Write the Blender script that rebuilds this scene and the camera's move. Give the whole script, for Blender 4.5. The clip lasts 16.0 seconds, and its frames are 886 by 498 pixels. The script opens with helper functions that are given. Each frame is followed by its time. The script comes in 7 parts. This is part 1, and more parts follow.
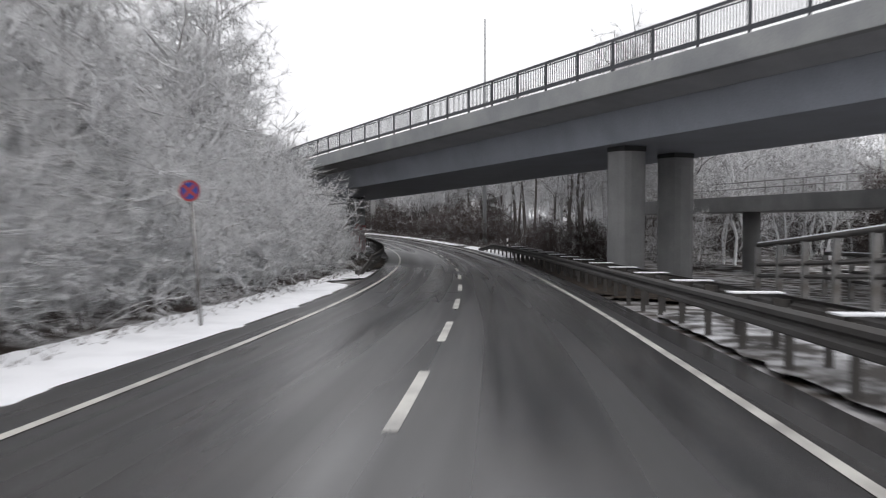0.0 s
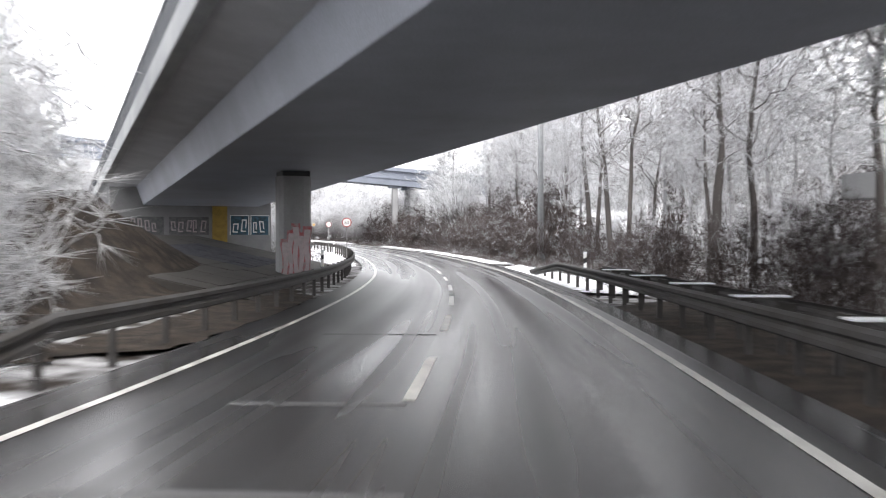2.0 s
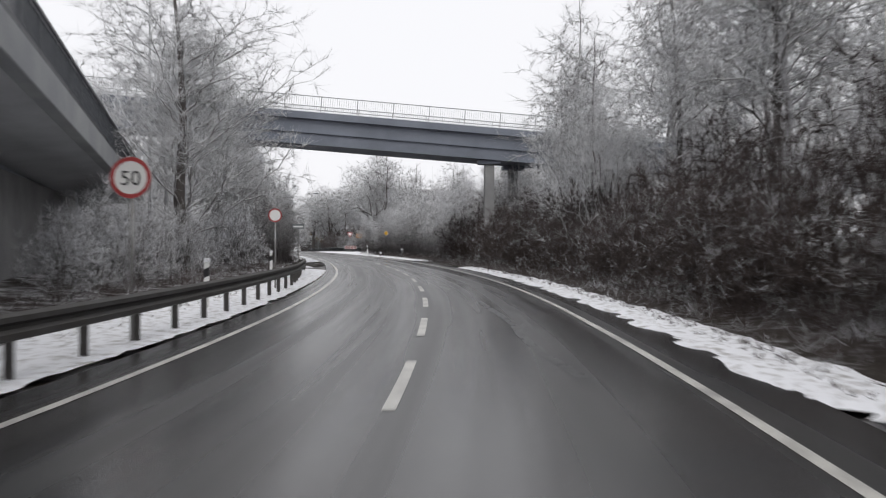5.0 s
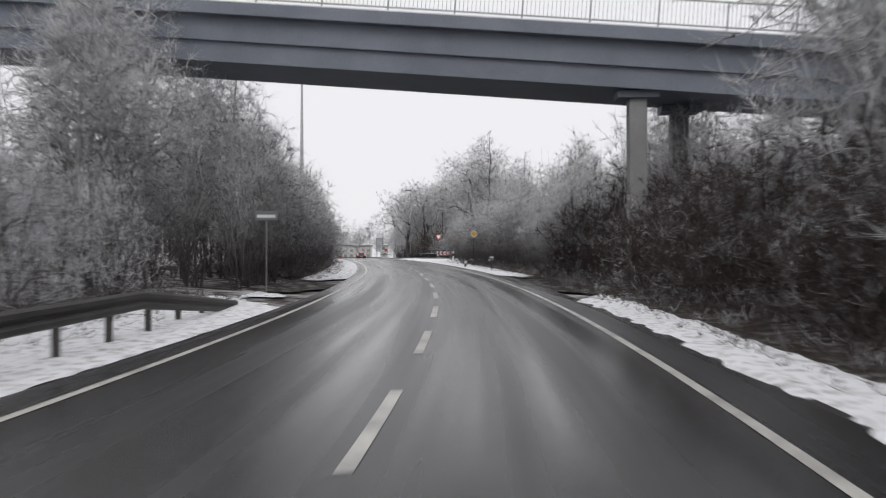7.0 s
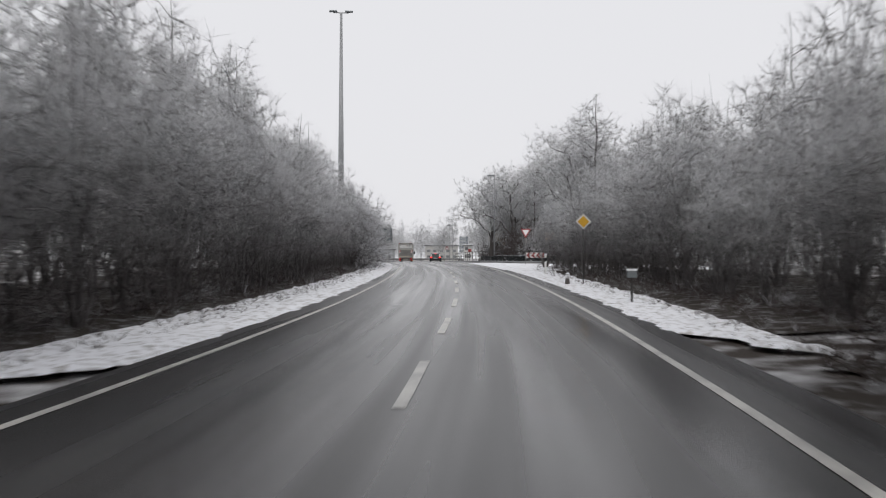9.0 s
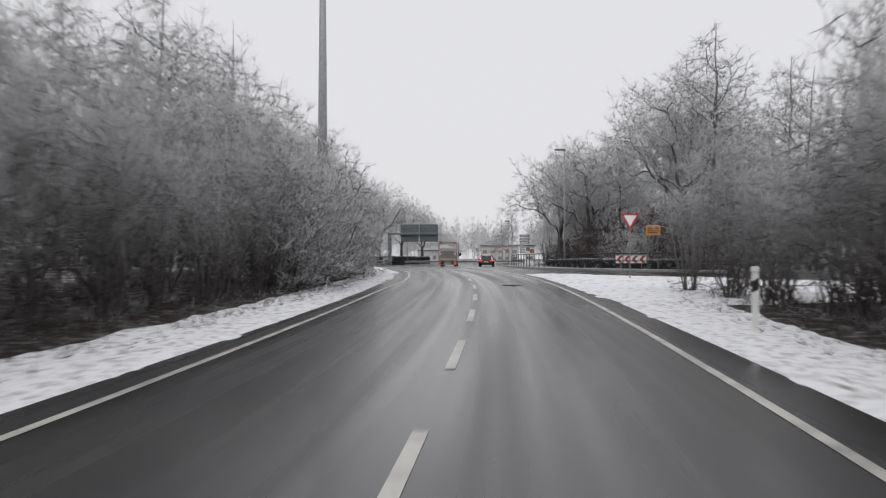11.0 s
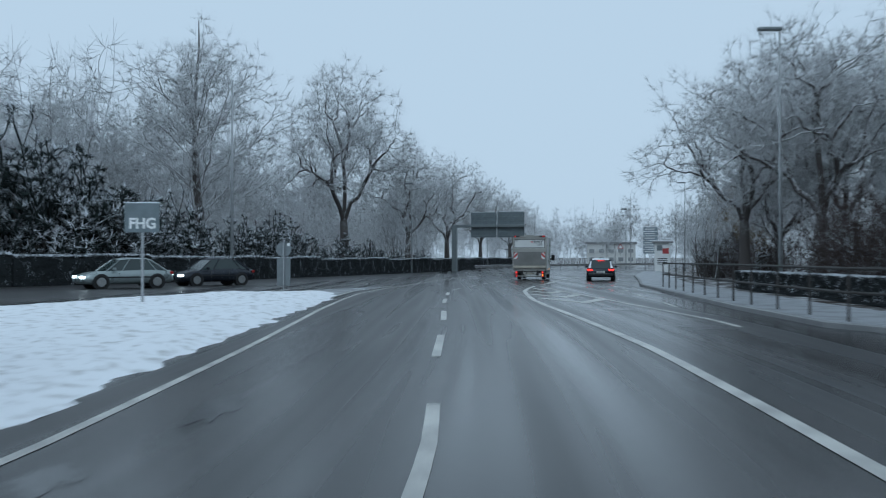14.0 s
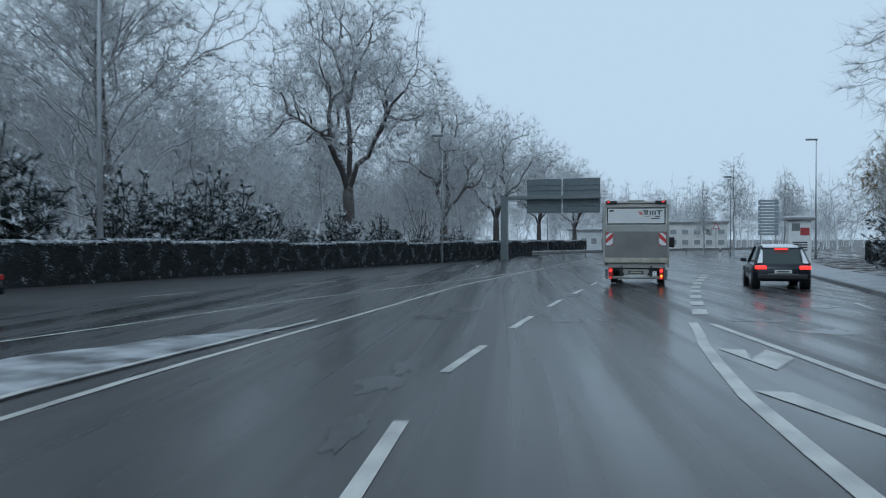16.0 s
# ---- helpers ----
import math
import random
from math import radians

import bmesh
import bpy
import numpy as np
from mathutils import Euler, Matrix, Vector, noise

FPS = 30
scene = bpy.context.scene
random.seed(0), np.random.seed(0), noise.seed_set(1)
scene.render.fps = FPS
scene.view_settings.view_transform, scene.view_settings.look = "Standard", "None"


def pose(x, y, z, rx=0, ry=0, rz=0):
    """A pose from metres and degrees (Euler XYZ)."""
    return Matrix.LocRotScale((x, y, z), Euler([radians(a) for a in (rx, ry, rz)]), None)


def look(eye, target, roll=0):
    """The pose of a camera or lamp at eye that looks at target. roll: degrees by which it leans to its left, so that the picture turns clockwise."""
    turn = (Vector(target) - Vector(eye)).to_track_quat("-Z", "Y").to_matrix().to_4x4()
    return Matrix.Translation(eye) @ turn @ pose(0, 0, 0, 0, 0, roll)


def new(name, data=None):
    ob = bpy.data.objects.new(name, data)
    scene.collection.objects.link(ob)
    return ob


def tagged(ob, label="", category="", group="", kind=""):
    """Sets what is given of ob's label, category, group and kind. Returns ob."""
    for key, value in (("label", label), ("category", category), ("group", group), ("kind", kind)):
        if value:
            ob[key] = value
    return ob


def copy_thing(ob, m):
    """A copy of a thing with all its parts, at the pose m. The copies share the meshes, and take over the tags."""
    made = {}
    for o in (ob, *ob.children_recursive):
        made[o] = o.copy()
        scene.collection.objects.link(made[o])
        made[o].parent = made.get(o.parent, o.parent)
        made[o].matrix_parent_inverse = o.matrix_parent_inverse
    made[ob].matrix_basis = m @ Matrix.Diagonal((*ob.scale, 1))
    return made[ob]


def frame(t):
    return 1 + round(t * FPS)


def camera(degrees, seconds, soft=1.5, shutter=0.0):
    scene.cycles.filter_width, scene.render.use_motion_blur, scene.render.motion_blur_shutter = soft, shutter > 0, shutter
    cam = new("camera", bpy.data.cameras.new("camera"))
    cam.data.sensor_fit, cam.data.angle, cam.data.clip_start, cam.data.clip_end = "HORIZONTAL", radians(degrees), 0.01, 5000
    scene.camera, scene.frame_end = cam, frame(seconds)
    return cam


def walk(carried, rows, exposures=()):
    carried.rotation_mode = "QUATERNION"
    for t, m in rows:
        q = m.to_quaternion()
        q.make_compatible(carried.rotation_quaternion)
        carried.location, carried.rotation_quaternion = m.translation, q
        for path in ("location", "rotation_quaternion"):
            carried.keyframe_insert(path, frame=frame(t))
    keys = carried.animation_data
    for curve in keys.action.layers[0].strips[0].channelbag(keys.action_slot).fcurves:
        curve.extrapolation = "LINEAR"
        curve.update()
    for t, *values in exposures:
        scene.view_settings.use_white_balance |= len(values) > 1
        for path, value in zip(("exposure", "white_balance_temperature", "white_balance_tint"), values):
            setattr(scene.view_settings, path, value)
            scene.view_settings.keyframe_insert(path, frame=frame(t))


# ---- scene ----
# A wet two-lane slip road through frosted woods, under two bridges, to a junction.
# Seconds, x, y, z, pitch, roll, yaw of the carried camera.
cam = camera(53.0, 16.0, soft=1.1, shutter=0.4)
ROWS = [
    (0, 0.000, 0.000, 1.470, -1.78, 0.0, 0.00),
    (0.5, 0.573, 8.080, 1.243, -1.50, 0.0, 0.90),
    (1, 1.020, 16.167, 1.046, -1.21, 0.0, 1.79),
    (1.5, 1.346, 24.261, 0.880, -1.42, 0.0, 2.62),
    (2, 1.545, 32.358, 0.745, -0.76, 0.0, 3.61),
    (2.5, 1.595, 40.458, 0.640, -0.93, 0.0, 4.72),
    (3, 1.476, 48.557, 0.566, -0.45, 0.0, 6.01),
    (3.5, 1.174, 56.492, 0.523, -0.27, 0.0, 7.42),
    (4, 0.685, 64.093, 0.509, -0.11, 0.0, 9.01),
    (4.5, 0.010, 71.328, 0.522, 0.08, 0.0, 10.71),
    (5, -0.839, 78.164, 0.556, 0.27, 0.0, 12.50),
    (5.5, -1.868, 84.754, 0.611, 0.45, 0.0, 14.30),
    (6, -3.125, 91.410, 0.686, 0.58, 0.0, 16.11),
    (6.5, -4.666, 98.338, 0.772, 0.59, 0.0, 18.01),
    (7, -6.527, 105.540, 0.861, 0.59, 0.0, 19.99),
    (7.5, -8.712, 112.949, 0.953, 0.59, 0.0, 21.88),
    (8, -11.165, 120.400, 1.048, 0.59, 0.0, 23.56),
    (8.5, -13.845, 127.871, 1.143, 0.59, 0.0, 24.90),
    (9, -16.733, 135.379, 1.239, 0.59, 0.0, 26.20),
    (9.5, -19.812, 142.871, 1.337, 0.59, 0.0, 27.49),
    (10, -23.052, 150.295, 1.434, 0.60, 0.0, 28.67),
    (10.5, -26.428, 157.657, 1.531, 0.60, 0.0, 29.58),
    (11, -29.908, 164.972, 1.628, 0.60, 0.0, 30.29),
    (11.5, -33.471, 172.246, 1.725, 0.60, 0.0, 30.91),
    (12, -37.116, 179.480, 1.823, 0.60, 0.0, 31.61),
    (12.5, -40.855, 186.664, 1.920, 0.55, 0.0, 32.33),
    (13, -44.693, 193.748, 2.016, 0.85, 0.0, 33.54),
    (13.5, -48.650, 200.661, 2.112, 0.78, 0.0, 35.11),
    (14, -52.757, 207.381, 2.192, 0.50, 0.0, 36.89),
    (14.5, -57.013, 213.913, 2.247, -0.11, 0.0, 38.48),
    (15, -61.405, 220.274, 2.277, 0.03, 0.0, 39.92),
    (15.5, -65.417, 225.840, 2.284, 0.04, 0.0, 40.72),
    (16, -68.726, 230.351, 2.275, -0.67, 0.0, 40.56),
]
EXPOSURES = [
    (0.0, 0.35, 6500, 10), (0.5, 0.45, 6500, 10), (1.0, 0.8, 6500, 10), (1.5, 1.35, 6500, 10), (2.1, 2.0, 6500, 10), (2.7, 2.1, 6500, 10), (3.2, 1.8, 6500, 10),
    (4.2, 0.4, 6500, 10), (5.3, 0.12, 6500, 10), (7.0, 0.0, 6500, 10), (8.5, -0.12, 6500, 10), (10.2, -0.15, 6500, 10), (12.3, -0.25, 6500, 10), (13.02, -0.28, 6450, 10),
    (13.18, -0.5, 5150, -3), (14.0, -0.5, 5060, -4), (16.0, -0.45, 5050, -4),
]
walk(cam, [(t, pose(x, y, z, 90 + p, r, yaw)) for t, x, y, z, p, r, yaw in ROWS], EXPOSURES)

# ---- world and light: low white winter overcast ----
world = bpy.data.worlds.new("overcast_sky")
scene.world = world
world.use_nodes = True
wn, wl = world.node_tree.nodes, world.node_tree.links
wbg = wn["Background"]
sky = wn.new("ShaderNodeTexSky")
sky.sky_type, sky.sun_disc = "NISHITA", False
sky.sun_elevation, sky.sun_rotation = radians(45), radians(160)
sky.air_density, sky.dust_density, sky.ozone_density = 1.0, 6.0, 1.0
wmix = wn.new("ShaderNodeMix")
wmix.data_type = "RGBA"
wmix.inputs[0].default_value = 0.96
wmix.inputs[7].default_value = (7.78, 7.78, 8.02, 1)
wl.new(sky.outputs[0], wmix.inputs[6])
wl.new(wmix.outputs[2], wbg.inputs[0])
wbg.inputs[1].default_value = 0.115
sun_data = bpy.data.lights.new("sun", "SUN")
sun_data.energy, sun_data.angle, sun_data.color = 0.55, radians(25), (1.0, 0.97, 0.93)
sun = new("sun", sun_data)
sun.matrix_world = look((0, 0, 60), (-20.5, 56.4, 0))

# ---- the road's alignment: distance s along it, offset to its right, height over the carriageway ----
HEAD = [(0, -4.5), (10, -3.38), (20, -2.33), (30, -1.2), (40, 0.15), (50, 1.75), (60, 3.6), (70, 5.86), (80, 8.47), (90, 11.13), (100, 13.82),
        (110, 16.41), (120, 18.69), (130, 20.43), (140, 22.04), (150, 23.6), (160, 24.86), (170, 25.76), (180, 26.54), (190, 27.45),
        (200, 28.65), (210, 30.48), (220, 32.62), (230, 34.62), (240, 36.09), (250, 36.3)]
SLOPE = [(-200, -0.03), (0, -0.03), (90, 0.012), (210, 0.012), (260, -0.008), (340, 0), (900, 0)]
_S = np.arange(-200, 700, 0.25)
_PSI = np.radians(np.interp(_S, *np.array(HEAD, float).T))
_MID = np.radians(np.interp(_S - 0.125, *np.array(HEAD, float).T))
_X = np.cumsum(-np.sin(_MID)) * 0.25
_Y = np.cumsum(np.cos(_MID)) * 0.25
_Z = np.cumsum(np.interp(_S, *np.array(SLOPE, float).T)) * 0.25
_X, _Y, _Z = (_v - np.interp(0, _S, _v) for _v in (_X, _Y, _Z))


def zroad(s):
    return float(np.interp(s, _S, _Z))


def heading(s):
    return float(np.interp(s, _S, _PSI))


def P(s, off=0.0, h=0.0):
    a = heading(s)
    return Vector((np.interp(s, _S, _X) + math.cos(a) * off, np.interp(s, _S, _Y) + math.sin(a) * off, zroad(s) + h))


def place(s, off=0.0, h=0.0, turn=0.0):
    """A pose on the road: its own y axis runs along the road."""
    p = P(s, off, h)
    return Matrix.Translation(p) @ Matrix.Rotation(heading(s) + radians(turn), 4, "Z")


def table(rows):
    a = np.array(rows, float).T
    return lambda s: float(np.interp(s, a[0], a[1]))


def local_of(x, y):
    """s, offset of the nearest point of the alignment, for arrays of x and y."""
    ss, xx, yy, pp = _S[::4], _X[::4], _Y[::4], _PSI[::4]
    best, far = np.zeros(len(x)), np.full(len(x), 1e18)
    for i in range(0, len(ss), 1):
        d = (x - xx[i]) ** 2 + (y - yy[i]) ** 2
        m = d < far
        best[m], far[m] = i, d[m]
    i = best.astype(int)
    return ss[i], np.cos(pp[i]) * (x - xx[i]) + np.sin(pp[i]) * (y - yy[i])


# ---- mesh tools ----
class Geo:
    """Gathers vertices and faces of one part."""

    def __init__(self):
        self.v, self.f = [], []

    def add(self, verts, faces, m=None):
        n = len(self.v)
        self.v += [tuple(m @ Vector(p)) for p in verts] if m is not None else [tuple(p) for p in verts]
        self.f += [[n + i for i in f] for f in faces]
        return self

    def box(self, x0, x1, y0, y1, z0, z1, m=None):
        v = [(x, y, z) for z in (z0, z1) for y in (y0, y1) for x in (x0, x1)]
        return self.add(v, [(0, 2, 3, 1), (4, 5, 7, 6), (0, 1, 5, 4), (2, 6, 7, 3), (0, 4, 6, 2), (1, 3, 7, 5)], m)

    def tube(self, pts, radii, n=6, caps=True, m=None):
        pts = [Vector(p) for p in pts]
        rings = []
        for i, p in enumerate(pts):
            d = (pts[min(i + 1, len(pts) - 1)] - pts[max(i - 1, 0)]).normalized()
            u = d.cross(Vector((0, 0, 1)) if abs(d.z) < 0.9 else Vector((0, 1, 0))).normalized()
            w = d.cross(u)
            rings.append([p + (u * math.cos(2 * math.pi * k / n) + w * math.sin(2 * math.pi * k / n)) * radii[i] for k in range(n)])
        f = [(i * n + k, i * n + (k + 1) % n, (i + 1) * n + (k + 1) % n, (i + 1) * n + k) for i in range(len(pts) - 1) for k in range(n)]
        if caps:
            f += [tuple(range(n))[::-1], tuple((len(pts) - 1) * n + k for k in range(n))]
        return self.add([q for r in rings for q in r], f, m)

    def loft(self, outline, stations, close=True, caps=True):
        """An outline of (offset, height) carried along stations (s, offset, height)."""
        n = len(outline)
        v = [P(s, o + a, h + b) for s, o, h in stations for a, b in outline]
        ring = range(n if close else n - 1)
        f = [(i * n + k, i * n + (k + 1) % n, (i + 1) * n + (k + 1) % n, (i + 1) * n + k) for i in range(len(stations) - 1) for k in ring]
        if close and caps:
            f += [tuple(range(n))[::-1], tuple((len(stations) - 1) * n + k for k in range(n))]
        return self.add(v, f)

    def prism(self, outline, x0, x1, m=None):
        """A closed outline of (y, z) drawn out from x0 to x1."""
        n = len(outline)
        v = [(x, y, z) for x in (x0, x1) for y, z in outline]
        f = [(k, (k + 1) % n, n + (k + 1) % n, n + k) for k in range(n)] + [tuple(range(n))[::-1], tuple(range(n, 2 * n))]
        return self.add(v, f, m)

    def mesh(self, name, material, smooth=False, bevel=0.0, segments=2):
        me = bpy.data.meshes.new(name)
        me.from_pydata(self.v, [], self.f)
        bm = bmesh.new()
        bm.from_mesh(me)
        if len(self.f) < 60000:
            bmesh.ops.recalc_face_normals(bm, faces=bm.faces)
        if bevel:
            sharp = [e for e in bm.edges if len(e.link_faces) == 2 and e.calc_face_angle(0) > 0.5]
            bmesh.ops.bevel(bm, geom=sharp, offset=bevel, segments=segments, profile=0.5, affect="EDGES", clamp_overlap=True)
        bm.to_mesh(me)
        bm.free()
        if smooth:
            me.polygons.foreach_set("use_smooth", [True] * len(me.polygons))
        me.materials.append(material)
        return me


def part(name, geo, material, parent=None, label="", smooth=False, bevel=0.0, m=None):
    ob = new(name, geo.mesh(name, material, smooth, bevel) if isinstance(geo, Geo) else geo)
    if parent is not None:
        ob.parent = parent
    if m is not None:
        ob.matrix_basis = m
    return tagged(ob, label)


def thing(name, label, category, m=None, group="", kind=""):
    ob = new(name)
    ob.empty_display_size = 0.2
    if m is not None:
        ob.matrix_basis = m
    return tagged(ob, label, category, group, kind)


# ---- materials ----
def material(name, colour, rough=0.7, metal=0.0, vary=0.25, scale=3.0, fine=40.0, bump=0.15, spec=0.5, second=None, amount=0.5, emit=0.0, depth=0.01):
    """A surface with two scales of variation: patches between colour and second, and a fine grain with relief."""
    m = bpy.data.materials.new(name)
    m.use_nodes = True
    nd, ln = m.node_tree.nodes, m.node_tree.links
    b = nd["Principled BSDF"]
    co = nd.new("ShaderNodeTexCoord")
    big, small = nd.new("ShaderNodeTexNoise"), nd.new("ShaderNodeTexNoise")
    for n, sc, de in ((big, scale, 5), (small, fine, 3)):
        n.inputs["Scale"].default_value, n.inputs["Detail"].default_value = sc, de
        ln.new(co.outputs["Object"], n.inputs["Vector"])
    ramp = nd.new("ShaderNodeValToRGB")
    c2 = second or tuple(c * (1 - vary) for c in colour)
    ramp.color_ramp.elements[0].position, ramp.color_ramp.elements[1].position = max(0.0, amount - 0.15), min(1.0, amount + 0.15)
    ramp.color_ramp.elements[0].color, ramp.color_ramp.elements[1].color = (*c2, 1), (*colour, 1)
    ln.new(big.outputs[0], ramp.inputs[0])
    mix = nd.new("ShaderNodeMix")
    mix.data_type, mix.blend_type = "RGBA", "OVERLAY"
    mix.inputs[0].default_value = vary
    ln.new(ramp.outputs[0], mix.inputs[6])
    ln.new(small.outputs[1], mix.inputs[7])
    hsv = nd.new("ShaderNodeHueSaturation")
    hsv.inputs["Saturation"].default_value = 1.0
    grey = nd.new("ShaderNodeRGBToBW")
    ln.new(small.outputs[0], grey.inputs[0])
    ln.new(grey.outputs[0], mix.inputs[7])
    ln.new(mix.outputs[2], b.inputs["Base Color"])
    rr = nd.new("ShaderNodeMapRange")
    rr.inputs[3].default_value, rr.inputs[4].default_value = max(0.02, rough - 0.12), min(1.0, rough + 0.12)
    ln.new(big.outputs[0], rr.inputs[0])
    ln.new(rr.outputs[0], b.inputs["Roughness"])
    b.inputs["Metallic"].default_value = metal
    b.inputs["Specular IOR Level"].default_value = spec
    if bump:
        bp = nd.new("ShaderNodeBump")
        bp.inputs["Strength"].default_value, bp.inputs["Distance"].default_value = bump, depth
        ln.new(small.outputs[0], bp.inputs["Height"])
        ln.new(bp.outputs[0], b.inputs["Normal"])
    if emit:
        b.inputs["Emission Color"].default_value = (*colour, 1)
        b.inputs["Emission Strength"].default_value = emit
    nd.remove(hsv)
    return m


def frosted(name, bark, frost, amount, scale=6.0, rime=None, soft=0.0):
    """Bark with rime and snow caught on what faces upwards; rime: heights between which the frost colour fades in."""
    m = bpy.data.materials.new(name)
    m.use_nodes = True
    nd, ln = m.node_tree.nodes, m.node_tree.links
    b = nd["Principled BSDF"]
    geo, sep, co = nd.new("ShaderNodeNewGeometry"), nd.new("ShaderNodeSeparateXYZ"), nd.new("ShaderNodeTexCoord")
    noi = nd.new("ShaderNodeTexNoise")
    noi.inputs["Scale"].default_value, noi.inputs["Detail"].default_value = scale, 4
    ln.new(co.outputs["Object"], noi.inputs["Vector"])
    ln.new(geo.outputs["Normal"], sep.inputs[0])
    up = nd.new("ShaderNodeMapRange")
    up.inputs[1].default_value, up.inputs[2].default_value = 0.75 - amount * 1.3, 1.05 - amount * 1.0
    ln.new(sep.outputs[2], up.inputs[0])
    patch = nd.new("ShaderNodeMapRange")
    patch.inputs[1].default_value, patch.inputs[2].default_value = 0.62 - 0.4 * amount, 0.75 - 0.4 * amount
    ln.new(noi.outputs[0], patch.inputs[0])
    mul = nd.new("ShaderNodeMath")
    mul.operation = "MULTIPLY"
    ln.new(up.outputs[0], mul.inputs[0])
    ln.new(patch.outputs[0], mul.inputs[1])
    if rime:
        # below the first height only about an eighth of the frost colour is left
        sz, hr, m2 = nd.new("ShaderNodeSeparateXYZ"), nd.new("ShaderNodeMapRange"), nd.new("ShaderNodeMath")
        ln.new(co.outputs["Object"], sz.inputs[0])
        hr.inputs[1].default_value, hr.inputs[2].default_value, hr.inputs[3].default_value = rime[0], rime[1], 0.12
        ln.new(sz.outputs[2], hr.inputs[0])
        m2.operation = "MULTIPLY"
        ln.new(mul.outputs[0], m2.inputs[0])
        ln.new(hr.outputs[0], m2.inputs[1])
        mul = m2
    isl = nd.new("ShaderNodeMix")
    isl.data_type = "RGBA"
    isl.inputs[6].default_value, isl.inputs[7].default_value = (*[c * 0.78 for c in bark], 1), (*[c * 1.22 for c in bark], 1)
    ln.new(geo.outputs["Random Per Island"], isl.inputs[0])
    mix = nd.new("ShaderNodeMix")
    mix.data_type = "RGBA"
    ln.new(mul.outputs[0], mix.inputs[0])
    ln.new(isl.outputs[2], mix.inputs[6])
    mix.inputs[7].default_value = (*frost, 1)
    ln.new(mix.outputs[2], b.inputs["Base Color"])
    b.inputs["Roughness"].default_value, b.inputs["Specular IOR Level"].default_value = 0.85, 0.25
    if soft:
        tr, ms = nd.new("ShaderNodeBsdfTranslucent"), nd.new("ShaderNodeMixShader")
        ln.new(mix.outputs[2], tr.inputs[0])
        ms.inputs[0].default_value = soft
        ln.new(b.outputs[0], ms.inputs[1])
        ln.new(tr.outputs[0], ms.inputs[2])
        ln.new(ms.outputs[0], nd["Material Output"].inputs[0])
    return m


def glow(name, colour, strength, base=None):
    m = bpy.data.materials.new(name)
    m.use_nodes = True
    b = m.node_tree.nodes["Principled BSDF"]
    b.inputs["Base Color"].default_value = (*(base or colour), 1)
    b.inputs["Roughness"].default_value = 0.25
    b.inputs["Emission Color"].default_value = (*colour, 1)
    b.inputs["Emission Strength"].default_value = strength
    return m


def wet_asphalt():
    m = material("wet_asphalt", (0.042, 0.04, 0.04), 0.5, 0, 0.5, 0.45, 60, 0.2, 0.32, second=(0.03, 0.03, 0.031), amount=0.5, depth=0.004)
    nd, ln = m.node_tree.nodes, m.node_tree.links
    b = nd["Principled BSDF"]
    # wheel tracks and drying patches: long streaks of wetter, smoother surface
    co, mp, st = nd.new("ShaderNodeTexCoord"), nd.new("ShaderNodeMapping"), nd.new("ShaderNodeTexNoise")
    ln.new(co.outputs["UV"], mp.inputs[0])
    mp.inputs["Scale"].default_value = (1.1, 0.02, 1)
    st.inputs["Scale"].default_value, st.inputs["Detail"].default_value = 1.3, 2
    ln.new(mp.outputs[0], st.inputs["Vector"])
    rr = nd.new("ShaderNodeMapRange")
    rr.inputs[1].default_value, rr.inputs[2].default_value = 0.35, 0.65
    rr.inputs[3].default_value, rr.inputs[4].default_value = 0.15, 0.36
    ln.new(st.outputs[0], rr.inputs[0])
    # drier where the first bridge keeps the rain off, along its left side
    dot, far, near = nd.new("ShaderNodeVectorMath"), nd.new("ShaderNodeMapRange"), nd.new("ShaderNodeMapRange")
    dot.operation = "DOT_PRODUCT"
    ln.new(co.outputs["Object"], dot.inputs[0])
    dot.inputs[1].default_value = (math.cos(radians(27)), math.sin(radians(27)), 0)
    near.inputs[1].default_value, near.inputs[2].default_value = 18.5, 21.0
    far.inputs[1].default_value, far.inputs[2].default_value = 31.0, 27.5
    ln.new(dot.outputs["Value"], near.inputs[0])
    ln.new(dot.outputs["Value"], far.inputs[0])
    both, keep, dry = nd.new("ShaderNodeMath"), nd.new("ShaderNodeMapRange"), nd.new("ShaderNodeMath")
    both.operation = dry.operation = "MULTIPLY"
    ln.new(near.outputs[0], both.inputs[0])
    ln.new(far.outputs[0], both.inputs[1])
    keep.inputs[1].default_value, keep.inputs[2].default_value = -1.2, -3.2
    sx = nd.new("ShaderNodeSeparateXYZ")
    ln.new(co.outputs["UV"], sx.inputs[0])
    ln.new(sx.outputs[0], keep.inputs[0])
    ln.new(both.outputs[0], dry.inputs[0])
    ln.new(keep.outputs[0], dry.inputs[1])
    mx = nd.new("ShaderNodeMix")
    ln.new(dry.outputs[0], mx.inputs[0])
    ln.new(rr.outputs[0], mx.inputs[2])
    mx.inputs[3].default_value = 0.42
    ln.new(mx.outputs[0], b.inputs["Roughness"])
    return m


